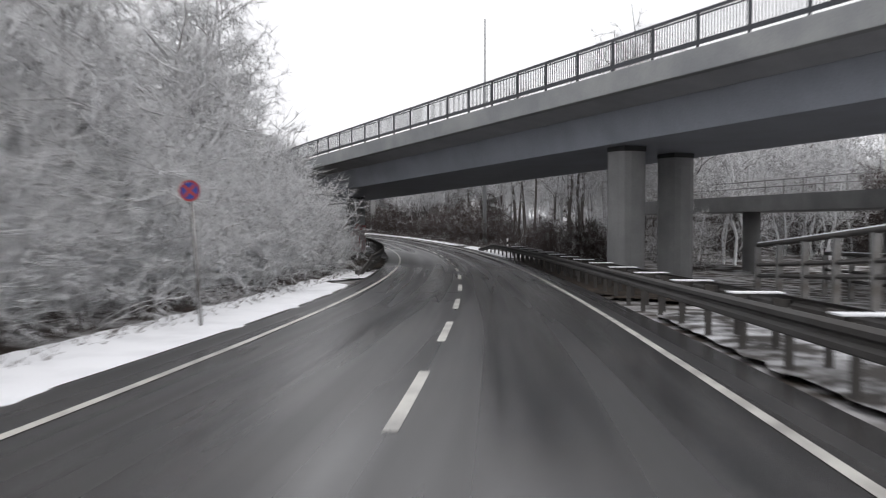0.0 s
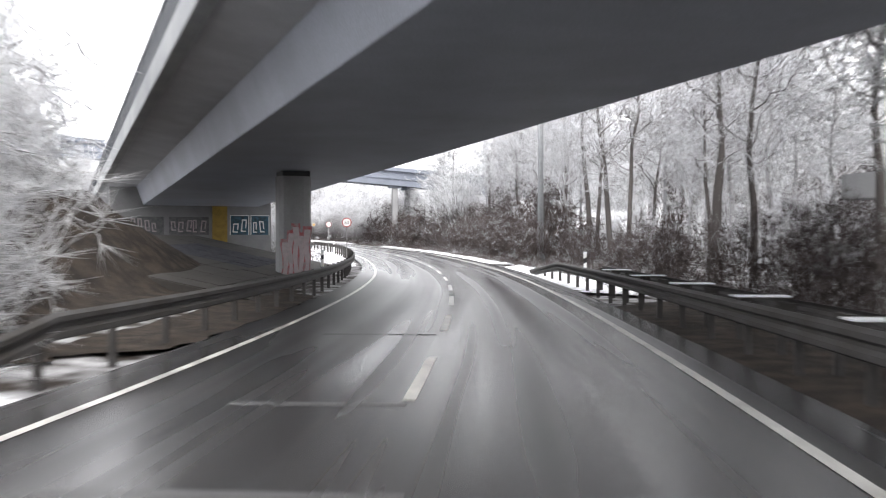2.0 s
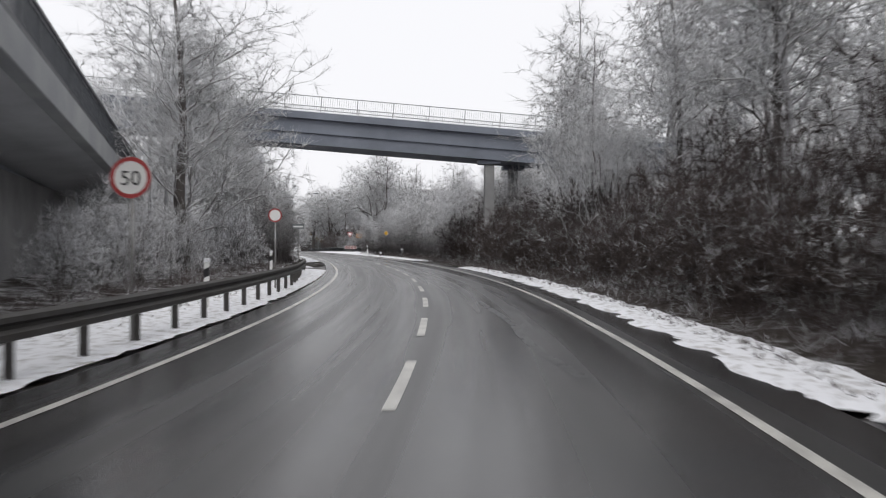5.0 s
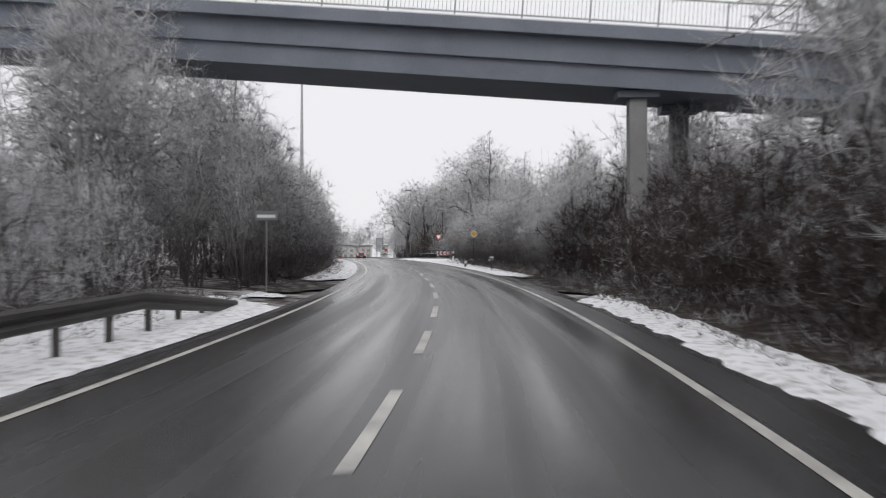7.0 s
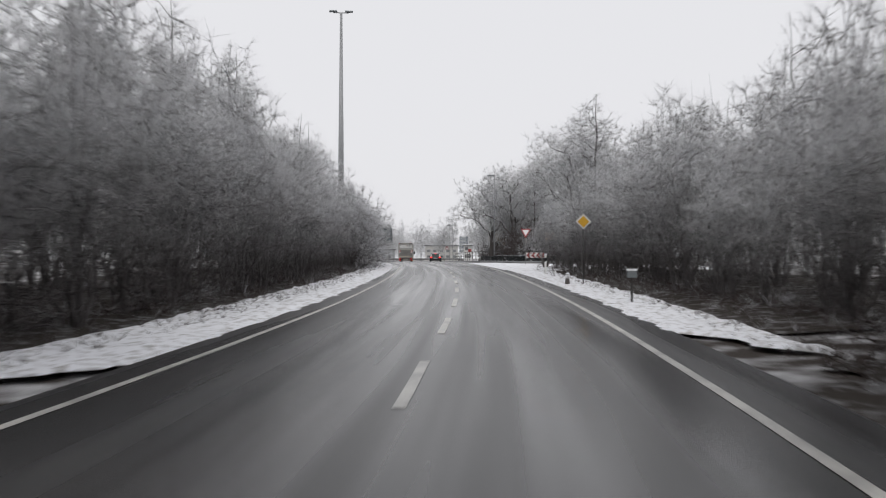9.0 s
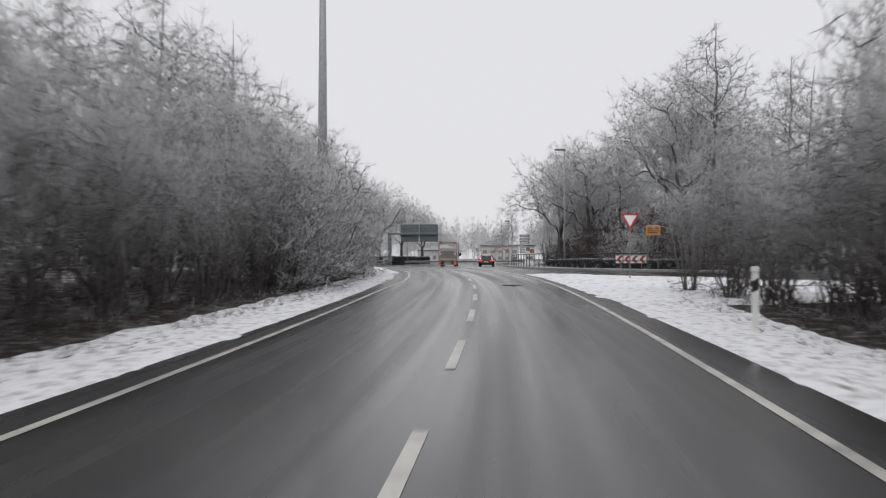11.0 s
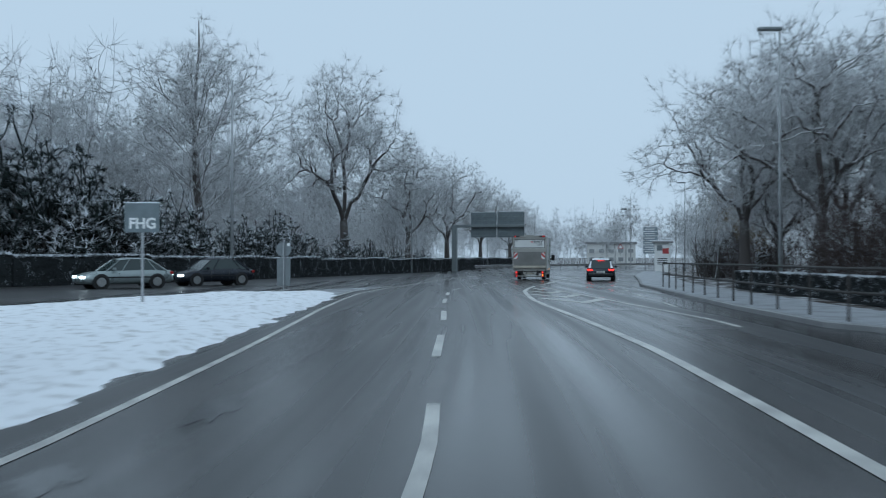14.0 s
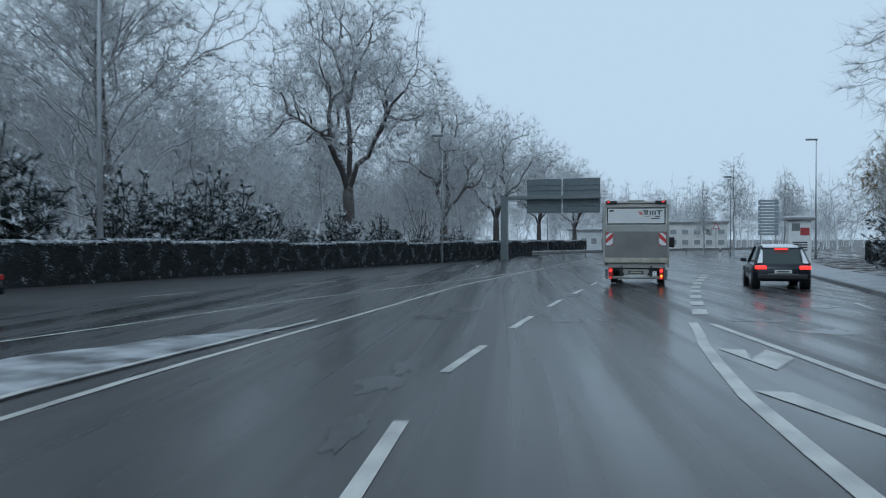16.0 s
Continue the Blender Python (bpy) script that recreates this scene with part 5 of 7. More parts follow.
rr = random.Random(77)
# Rimed far trees, with bark colour lightened to stand in for distance haze.
M_HAZETWIG = frosted("far_twigs_haze_pale_with_rime", (0.3, 0.29, 0.29), (0.9, 0.905, 0.92), 1.15, 2.0, soft=0.4)
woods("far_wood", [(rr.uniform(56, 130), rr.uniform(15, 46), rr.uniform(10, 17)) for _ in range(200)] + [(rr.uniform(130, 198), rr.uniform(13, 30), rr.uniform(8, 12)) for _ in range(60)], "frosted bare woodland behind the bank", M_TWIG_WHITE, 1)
woods("far_wood", [(rr.uniform(0, 60), rr.uniform(-30, -13), rr.uniform(10, 15)) for _ in range(45)] + [(rr.uniform(112, 222), rr.uniform(-30, -12), rr.uniform(9, 14)) for _ in range(85)], "frosted bare woodland behind the thicket", M_HAZETWIG, 2)
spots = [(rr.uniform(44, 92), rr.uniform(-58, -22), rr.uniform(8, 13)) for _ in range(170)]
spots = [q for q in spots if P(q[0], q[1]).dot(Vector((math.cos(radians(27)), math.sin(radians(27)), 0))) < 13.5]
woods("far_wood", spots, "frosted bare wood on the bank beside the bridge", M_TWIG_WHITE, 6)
woods("far_wood", [(rr.uniform(262, 400), rr.uniform(-75, -27), rr.uniform(17, 26)) for _ in range(200)] + [(rr.uniform(335, 430), rr.uniform(-34, -5), rr.uniform(13, 20)) for _ in range(120)] + [(rr.uniform(404, 480), rr.uniform(-20, 120), rr.uniform(11, 17)) for _ in range(170)], "frosted woodland beyond the junction, coloured haze-pale", M_HAZETWIG, 3)
woods("far_wood", [(rr.uniform(222, 330), rr.uniform(34, 75), rr.uniform(13, 19)) for _ in range(90)], "frosted bare woodland beside the side road", M_HAZETWIG, 4)
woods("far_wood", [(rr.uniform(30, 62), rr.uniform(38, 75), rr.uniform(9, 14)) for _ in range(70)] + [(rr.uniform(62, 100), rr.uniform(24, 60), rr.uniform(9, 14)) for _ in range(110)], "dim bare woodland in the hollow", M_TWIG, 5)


def undergrowth(s0, s1, near, far, count, height, mat, label, seed):
    """Low stalks, fallen twigs and grass tips along a verge, as one mass."""
    r = random.Random(seed)
    some = []
    for _ in range(count):
        s, u = r.uniform(s0, s1), r.random()
        a, b = near(s), far(s)
        off = a + (b - a) * (1 - u ** 2.2)
        p = P(s, off, 0.02)
        p.z += float(bank(np.array([s]), np.array([off]))[0]) if abs(off) > 5 else 0
        tall = height * r.uniform(0.25, 1.0) * min(1.0, 0.25 + 1.2 * abs(off - a) / max(0.1, abs(b - a)))
        for _ in range(r.randint(2, 4)):
            d = Vector((r.gauss(0, 0.55), r.gauss(0, 0.55), r.uniform(0.25, 1.0))).normalized() * tall
            some.append(([p, p + d], [r.uniform(0.004, 0.008), 0.002], 3))
            if r.random() < 0.6:
                q = p + d * r.uniform(0.4, 0.8)
                some.append(([q, q + Vector((r.gauss(0, 1), r.gauss(0, 1), r.gauss(0.2, 0.5))).normalized() * tall * 0.4], [0.004, 0.0015], 3))
    return tagged(part("undergrowth", tubes("undergrowth", some, mat), mat), label, "undergrowth", kind="stuff")


undergrowth(146, 228, table([(146, -5.5), (228, -5.1)]), table([(146, -8.0), (228, -7.6)]), 3120, 0.56, M_TWIG_DARK, "low frosted stalks and fallen twigs under the wood", 1)
undergrowth(150, 199, table([(150, 3.9), (185, 4.3), (199, 5.0)]), table([(150, 6.6), (199, 7.6)]), 2160, 0.52, M_TWIG_DARK, "low frosted stalks and fallen twigs under the wood", 2)
undergrowth(84, 150, table([(84, 3.5), (100, 3.4), (150, 3.7)]), table([(84, 6.0), (150, 6.0)]), 4600, 0.7, M_TWIG_DARK, "low brown stalks and grass under the thicket", 3)
undergrowth(0, 44, table([(0, -5.7), (44, -5.7)]), table([(0, -7.2), (44, -7.2)]), 1560, 0.45, M_TWIG_DARK, "low frosted stalks at the foot of the bushes", 4)
undergrowth(84, 132, table([(84, -6.2), (132, -6.2)]), table([(84, -10), (132, -9)]), 2040, 0.68, M_TWIG_DARK, "low frosted stalks behind the guard rail", 5)
undergrowth(46, 84, table([(46, 4.6), (84, 4.2)]), table([(46, 8.5), (84, 7.5)]), 3000, 0.8, M_TWIG_DARK, "low brown stalks behind the guard rails", 6)


def hedge_run():
    """Clipped hedge in lengths, each with a ragged leafy face and a snowy top."""
    r = random.Random(5)
    length, h, w = 5.0, 1.5, 1.1
    core = Geo().box(-w / 2 + 0.1, w / 2 - 0.1, 0, length, -0.2, h - 0.1)
    leaves = []
    for _ in range(2600):
        y, k = r.uniform(0, length), r.random()
        if k < 0.38:
            p = Vector((w / 2, y, r.uniform(0, h)))
        elif k < 0.76:
            p = Vector((-w / 2, y, r.uniform(0, h)))
        else:
            p = Vector((r.uniform(-w / 2, w / 2), y, h))
        d = Vector((r.gauss(0, 1), r.gauss(0, 1), r.gauss(0.3, 0.8))).normalized() * r.uniform(0.07, 0.17)
        leaves.append(([p - d * 0.5, p + d * 0.5], [0.026, 0.008], 3))
    snow, n, c = Geo(), 21, 7
    for j in range(n):
        for k in range(c):
            x, y = (k / (c - 1) - 0.5) * w * 0.95, length * j / (n - 1)
            z = h + 0.03 + (0.06 if 0 < k < c - 1 else -0.05) + 0.05 * noise.noise((x * 3, y * 2.0, 0))
            snow.v.append((x, y, z))
    snow.f = [(j * c + k, j * c + k + 1, (j + 1) * c + k + 1, (j + 1) * c + k) for j in range(n - 1) for k in range(c - 1)]
    t = thing("hedge", "clipped dark hedge with snow along its top", "hedge", group="hedge along the road")
    part("core", core, M_HEDGE, t)
    part("leaves", tubes("leaves", leaves, M_HEDGE), M_HEDGE, t)
    part("snow_cap", snow, M_RIMECAP, t, "patchy rime and snow along the top", smooth=True)
    return t


first = hedge_run()
runs = [[(262, -22.6), (270, -18.6), (276, -16.9), (284, -15.0), (298, -10.7), (313, -5.9), (330, -1.0), (358, 4.2), (380, 11)], [(245, -38), (262, -22.6)], [(296, 22.5), (318, 28.5), (330, 33)], [(229, 16.8), (240, 12.2), (262, 13.6)]]
used = False
for ri, run in enumerate(runs):
    pts = [P(s, o, 0) for s, o in run]
    for a, b in zip(pts, pts[1:]):
        d = b - a
        count = max(1, round(d.length / 5.0))
        for i in range(count):
            p = a + d * i / count
            m = Matrix.Translation(p) @ Matrix.Rotation(math.atan2(-d.x, d.y), 4, "Z") @ Matrix.Diagonal((1, d.length / count / 5.0, 0.5 if ri == 3 else 1 + 0.06 * math.sin(i * 2.1), 1))
            if not used:
                first.matrix_basis, used = m, True
            else:
                q = copy_thing(first, m)
                q.matrix_basis = m


def house(s, off, turn, w, d, h, wall, label, rows, cols, roof="flat"):
    t = thing("building", label, "building", place(s, off, -0.2, turn))
    part("wall", Geo().box(-w / 2, w / 2, 0, d, 0, h), wall, t, bevel=0.02)
    if roof == "flat":
        part("roof", Geo().box(-w / 2 - 0.3, w / 2 + 0.3, -0.3, d + 0.3, h, h + 0.3), M_CONCRETE, t)
        part("roof_snow", Geo().box(-w / 2 - 0.25, w / 2 + 0.25, -0.25, d + 0.25, h + 0.301, h + 0.4), M_SNOW, t, "snow on the roof")
    else:
        part("roof", Geo().prism([(-0.4, h), (d / 2, h + d * 0.22), (d + 0.4, h), (d + 0.4, h + 0.2), (d / 2, h + d * 0.22 + 0.2), (-0.4, h + 0.2)], -w / 2 - 0.3, w / 2 + 0.3), M_CONCRETE, t)
    for i in range(rows):
        for j in range(cols):
            x, z = -w / 2 + w * (j + 0.5) / cols, 1.0 + (h - 1.2) * i / max(1, rows)
            p = part("window", Geo().box(x - w / cols * 0.33, x + w / cols * 0.33, -0.05, 0.02, z, z + (h - 1.2) / rows * 0.55), M_WHITE, t, "white window frame")
            part("pane", Geo().box(x - w / cols * 0.27, x + w / cols * 0.27, -0.07, -0.051, z + 0.08, z + (h - 1.2) / rows * 0.55 - 0.08), M_FARGLASS, p)
    return t


# Low buildings' wall colours are lightened as if seen through haze.
house(396, 31, -12, 9.5, 9, 4.6, material("haze_pale_cream_render", (0.72, 0.71, 0.69), 0.8, 0, 0.15, 0.6, 20, 0.1), "low cream building with flat snowy roof", 2, 5)
house(404, 14, -12, 7, 8, 3.4, material("haze_pale_grey_render", (0.7, 0.71, 0.72), 0.8, 0, 0.15, 0.6, 20, 0.1), "low grey building with flat snowy roof", 1, 4)
house(300, 62, -20, 40, 22, 13, material("pale_grey_cladding", (0.36, 0.37, 0.38), 0.7, 0, 0.12, 0.4, 12, 0.05), "large pale grey hall behind the trees", 1, 10, "gable")

# another road's bridge in the hollow to the right
t = thing("far_bridge", "weathered concrete bridge of another road in a hollow", "bridge")
a, b = Vector((17.4, 63.0, 2.75)), Vector((28.5, 19.0, 2.95))
d = (b - a).normalized()
q = Vector((d.y, -d.x, 0))
for name, u0, u1, z0, z1, mat in (("deck", 0, 5, -0.8, 0, M_CONCRETE), ("parapet", 0, 0.25, 0.0, 0.12, M_FASCIA), ("snow_edge", 0.01, 0.24, 0.122, 0.17, M_SNOW)):
    v = [p + q * u + Vector((0, 0, z)) for p in (a, b) for u, z in ((u0, z0), (u0, z1), (u1, z1), (u1, z0))]
    part(name, Geo().add(v, [(0, 1, 5, 4), (1, 2, 6, 5), (2, 3, 7, 6), (3, 0, 4, 7), (3, 2, 1, 0), (4, 5, 6, 7)]), mat, t)
for z in (0.75, 1.15):
    part("rail", Geo().tube([a + Vector((0, 0, z)), b + Vector((0, 0, z))], [0.035, 0.035], 6), M_STEEL, t)
for i in range(26):
    p = a.lerp(b, i / 25)
    part("post", Geo().tube([p + Vector((0, 0, 0.3)), p + Vector((0, 0, 1.15))], [0.03, 0.03], 6), M_STEEL, t)
for i in (0.25, 0.5, 0.75):
    p = a.lerp(b, i) + q * 2.4
    part("pier", Geo().tube([p - Vector((0, 0, 6)), p - Vector((0, 0, 0.8))], [0.5, 0.5], 14), M_CONCRETE, t, smooth=True)

# ---- signs, posts and lamps ----
def disc(g, r, y0, y1, z, n=28, x=0.0):
    return g.tube([(x, y0, z), (x, y1, z)], [r, r], n)


def ring(r0, r1, y, z, n=28):
    g = Geo()
    for r in (r0, r1):
        g.v += [(r * math.cos(2 * math.pi * k / n), y, z + r * math.sin(2 * math.pi * k / n)) for k in range(n)]
    g.f = [(k, (k + 1) % n, n + (k + 1) % n, n + k) for k in range(n)]
    return g


def post(t, h, r=0.03, mat=None):
    g = Geo().tube([(0, 0.03 + r, -0.3), (0, 0.03 + r, h)], [r, r], 10)
    return part("post", g, mat or M_STEEL, t, "grey steel post", smooth=True)


def words(text, size, mat, parent, m, name="lettering", label="", bold=0.0):
    cu = bpy.data.curves.new(name, "FONT")
    cu.body, cu.size, cu.align_x, cu.extrude, cu.offset = text, size, "CENTER", 0.002, bold
    tmp = bpy.data.objects.new("tmp", cu)
    scene.collection.objects.link(tmp)
    me = bpy.data.meshes.new_from_object(tmp.evaluated_get(bpy.context.evaluated_depsgraph_get()))
    bpy.data.objects.remove(tmp)
    me.materials.clear()
    me.materials.append(mat)
    return part(name, me, mat, parent, label, m=m)


FACE = Matrix.Rotation(radians(90), 4, "X")  # lettering upright, read from -y


def round_sign(s, off, h, r, style, label, lean=0.0, turn=0.0):
    t = thing("traffic_sign", label, "traffic sign", place(s, off, 0, turn) @ Matrix.Rotation(radians(lean), 4, "Y"))
    post(t, h + r * 0.6)
    plate = disc(Geo(), r, 0.0, 0.02, h)
    if style == "stop":
        part("plate", plate, M_BLUE, t, "blue round plate")
        part("rim", ring(r * 0.8, r, -0.004, h), M_RED, t, "red ring")
        g = Geo()
        c = r * 0.74 / math.sqrt(2)
        w = r * 0.1
        for q in (1, -1):
            g.add([(-c - w, -0.005 - 0.001 * q, h - q * c + q * w), (-c + w, -0.005 - 0.001 * q, h - q * c - q * w), (c + w, -0.005 - 0.001 * q, h + q * c - q * w), (c - w, -0.005 - 0.001 * q, h + q * c + q * w)], [(0, 1, 2, 3)])
        part("cross", g, M_RED, t, "red diagonal bars")
    else:
        part("plate", plate, M_WHITE, t, "white round plate")
        part("rim", ring(r * 0.8, r, -0.004, h), M_RED, t, "red ring")
        if style:
            words(style, r * 1.0, M_BLACK, t, Matrix.Translation((0, -0.006, h - r * 0.36)) @ FACE)
    return t


round_sign(15.4, -5.27, 2.42, 0.19, "stop", "round no-stopping sign on a leaning steel post in the snow", lean=-4)
round_sign(91.9, -5.4, 2.5, 0.32, "50", "round speed limit sign on a steel post")
round_sign(108.1, -5.8, 2.4, 0.23, "", "faded pale round sign on a steel post")


def board(name, s, off, h, w, hh, mat, label, cat="traffic sign", turn=0.0, posts=1, rim=None):
    t = thing(name, label, cat, place(s, off, 0, turn))
    for i in range(posts):
        x = 0 if posts == 1 else (i / (posts - 1) - 0.5) * w * 0.7
        part("post", Geo().tube([(x, 0.06, -0.3), (x, 0.06, h + hh / 2)], [0.03, 0.03], 10), M_STEEL, t, "grey steel post")
    part("plate", Geo().box(-w / 2, w / 2, 0.0, 0.025, h - hh / 2, h + hh / 2), mat, t, bevel=0.005)
    if rim:
        g = Geo()
        b = 0.03
        for x0, x1, z0, z1 in ((-w / 2, w / 2, hh / 2 - b, hh / 2), (-w / 2, w / 2, -hh / 2, -hh / 2 + b), (-w / 2, -w / 2 + b, -hh / 2 + b, hh / 2 - b), (w / 2 - b, w / 2, -hh / 2 + b, hh / 2 - b)):
            g.add([(x0, -0.003, h + z0), (x1, -0.003, h + z0), (x1, -0.003, h + z1), (x0, -0.003, h + z1)], [(0, 1, 2, 3)])
        part("border", g, rim, t)
    return t


t = board("direction_sign", 135.4, -6.4, 2.5, 0.75, 0.3, M_SIGNBACK, "small grey direction sign on a post")
part("legend_bar", Geo().box(-0.3, 0.3, -0.006, -0.002, 2.44, 2.54), M_WHITE, t, "pale illegible legend")
t = board("orange_board", 230.2, 13.5, 2.75, 1.0, 0.66, M_ORANGE, "orange detour board on posts", posts=2, rim=M_YELLOW)
for z in (2.9, 2.75, 2.6):
    part("legend_bar", Geo().box(-0.4, 0.4, -0.007, -0.002, z - 0.035, z + 0.035), M_BLACK, t, "dark illegible legend line")
part("snow_cap", Geo().box(-0.5, 0.5, -0.01, 0.04, 3.081, 3.1), M_SNOW, t)


def diamond(s, off, h):
    t = thing("priority_sign", "yellow diamond priority road sign with white border", "traffic sign", place(s, off))
    post(t, h, 0.025, M_DARKSTEEL)
    for name, r, y, mat in (("plate", 0.31, 0.0, M_WHITE), ("face", 0.235, -0.012, M_YELLOW)):
        part(name, Geo().add([(x * r, y + d, h + z * r) for d in (0.0, 0.012) for x, z in ((0, -1), (1, 0), (0, 1), (-1, 0))],
                             [(0, 1, 2, 3), (7, 6, 5, 4), (0, 4, 5, 1), (1, 5, 6, 2), (2, 6, 7, 3), (3, 7, 4, 0)]), mat, t)


diamond(173.2, 4.35, 2.5)


def triangle(s, off, h, r, down, label, turn=0.0):
    t = thing("triangle_sign", label, "traffic sign", place(s, off, 0, turn))
    post(t, h)
    q = -1 if down else 1
    for name, k, y, mat in (("plate", 1.0, 0.0, M_RED), ("face", 0.66, -0.012, M_WHITE)):
        c = [(-0.87 * r * k, -0.5 * r * k * q), (0.87 * r * k, -0.5 * r * k * q), (0, r * k * q)]
        part(name, Geo().add([(x, y + d, h + z) for d in (0.0, 0.012) for x, z in c], [(0, 1, 2), (5, 4, 3), (0, 3, 4, 1), (1, 4, 5, 2), (2, 5, 3, 0)]), mat, t)


triangle(210.0, 6.6, 2.75, 0.5, True, "red and white give way sign on a tall post")
triangle(365, 27, 3.4, 0.6, False, "red and white warning triangle sign")


def chevrons(s, off, h, n, cell, turn):
    """A row of red and white chevrons that point left."""
    t = thing("chevron_board", "red and white chevron board on short posts in snow", "traffic sign", place(s, off, 0, turn))
    w = n * cell
    for x in (-w * 0.35, w * 0.35):
        part("post", Geo().tube([(x, 0.06, -0.2), (x, 0.06, h + cell / 2)], [0.03, 0.03], 8), M_STEEL, t)
    part("plate", Geo().box(-w / 2, w / 2, 0, 0.02, h - cell / 2, h + cell / 2), M_WHITE, t, "white plate")
    for i in range(n):
        x, c = -w / 2 + (i + 0.08) * cell, cell
        g = Geo()
        for q in (1, -1):
            g.add([(x, -0.004, h), (x + c * 0.42, -0.004, h), (x + c * 0.86, -0.004, h + q * c * 0.48), (x + c * 0.44, -0.004, h + q * c * 0.48)], [(0, 1, 2, 3)])
        part("chevron", g, M_RED, t, "red arrow stripe")


chevrons(232.3, 12.6, 0.75, 4, 0.55, 0)


def delineator(s, off, snow=True):
    t = thing("delineator_post", "white plastic delineator post with black band", "delineator", place(s, off, 0, random.uniform(-10, 10)))
    prof = [(-0.06, -0.03), (0.06, -0.03), (0.045, 0.05), (-0.045, 0.05)]
    g = Geo().add([(x, y, z) for z in (-0.2, 0.98) for x, y in prof] + [(x, y * 0.8, 1.04 + (0.03 if y > 0 else 0)) for x, y in prof],
                  [(0, 1, 5, 4), (1, 2, 6, 5), (2, 3, 7, 6), (3, 0, 4, 7), (4, 5, 9, 8), (5, 6, 10, 9), (6, 7, 11, 10), (7, 4, 8, 11), (8, 9, 10, 11)])
    part("body", g, M_WHITE, t)
    part("band", Geo().add([(x * 1.04, y * 1.06, z + 0.06 * (x > 0)) for z in (0.68, 0.88) for x, y in prof], [(0, 1, 5, 4), (1, 2, 6, 5), (2, 3, 7, 6), (3, 0, 4, 7)]), M_BLACK, t, "black slanting band")
    if snow:
        part("snow_cap", Geo().add([(x * 1.2, y * 1.2, z) for z in (1.05, 1.14) for x, y in prof], [(0, 1, 5, 4), (1, 2, 6, 5), (2, 3, 7, 6), (3, 0, 4, 7), (4, 5, 6, 7)]), M_SNOW, t, bevel=0.015)


for s, o in ((42.5, 9.0), (66.5, 4.4), (72, -6.2), (98.8, -6.0), (118, -7.0), (186, 4.4), (323, 17.8)):
    delineator(s, o)


def stump(s, off):
    t = thing("marker_stub", "short dark wooden stub with snow cap", "post", place(s, off))
    part("body", Geo().tube([(0, 0, -0.2), (0.02, 0, 0.45)], [0.1, 0.08], 9), M_BARK, t, smooth=True)
    part("snow_cap", Geo().tube([(0.02, 0, 0.45), (0.02, 0, 0.5)], [0.09, 0.05], 9), M_SNOW, t)


stump(172.1, 3.55)


def counter_post(s, off):
    t = thing("counter_post", "thin dark post with a small snow-capped box", "post", place(s, off))
    part("post", Geo().tube([(0, 0, -0.2), (0, 0, 0.66)], [0.03, 0.03], 8), M_DARKSTEEL, t)
    part("box", Geo().box(-0.13, 0.13, -0.06, 0.06, 0.66, 0.84), M_SIGNBACK, t, "small grey box", bevel=0.01)
    part("snow_cap", Geo().box(-0.135, 0.135, -0.065, 0.065, 0.841, 0.9), M_SNOW, t, bevel=0.02)


counter_post(161.7, 3.95)


def lamp_mast(s, off, h, r, head, label, arm=1.0, turn=0.0):
    t = thing("street_lamp", label, "street lamp", place(s, off, 0, turn))
    part("pole", Geo().tube([(0, 0, -0.4), (0, 0, h * 0.5), (0, 0, h)], [r, r * 0.74, r * 0.34], 12), M_GREYRAIL, t, "tapered grey pole", smooth=True)
    part("base_collar", Geo().tube([(0, 0, -0.1), (0, 0, 0.5), (0, 0, 0.54)], [r * 1.35, r * 1.3, r * 1.02], 12), M_SIGNBACK, t, "grey base collar", smooth=True)
    part("service_door", Geo().box(-r * 0.35, r * 0.35, -r * 1.06, -r * 0.9, 0.7, 1.1), M_SIGNBACK, t)
    if head == "T":
        part("crossarm", Geo().tube([(-arm, 0, h), (arm, 0, h)], [0.05, 0.05], 8), M_GREYRAIL, t)
        for x in (-arm, arm):
            part("lantern", Geo().box(x - 0.38, x + 0.38, -0.16, 0.16, h + 0.05, h + 0.2), M_SIGNBACK, t, bevel=0.04)
    elif head == "L":
        part("lantern", Geo().box(-arm, 0.1, -0.14, 0.14, h - 0.02, h + 0.14), M_SIGNBACK, t, bevel=0.04)
    return t


lamp_mast(224, -8.6, 24.0, 0.33, "T", "very tall tapered grey light mast with two lanterns", 0.75)
lamp_mast(259.5, 14.4, 11.9, 0.1, "L", "slim grey street lamp with flat lantern", 1.0)
lamp_mast(86.2, 6.3, 22.0, 0.2, "", "tall pale grey mast at the wood's edge")
part("notice", Geo().box(-0.35, 0.2, -0.24, -0.2, 2.2, 2.5, place(86.2, 6.3)), M_YELLOW, scene.objects["street_lamp.002"], "small yellow notice")
lamp_mast(96, 3.9 + 8.0, 15.5, 0.1, "T", "slim grey light mast with two lanterns behind the bridge", 0.7)
lamp_mast(130, -14.5, 15.6, 0.1, "T", "slim grey light mast with two lanterns", 0.7)
lamp_mast(280.4, -16.1, 14.0, 0.13, "", "plain grey pole before the hedge")
lamp_mast(313, -5.0, 9.5, 0.07, "L", "slim grey street lamp before the hedge", 0.8)
lamp_mast(358, 4.8, 7.5, 0.07, "L", "slim grey street lamp", 0.8)
lamp_mast(336, 30.0, 11.5, 0.1, "L", "slim grey street lamp beyond the junction", 1.0)
lamp_mast(345, 24.0, 8.5, 0.07, "L", "slim grey street lamp beyond the junction", 0.7)


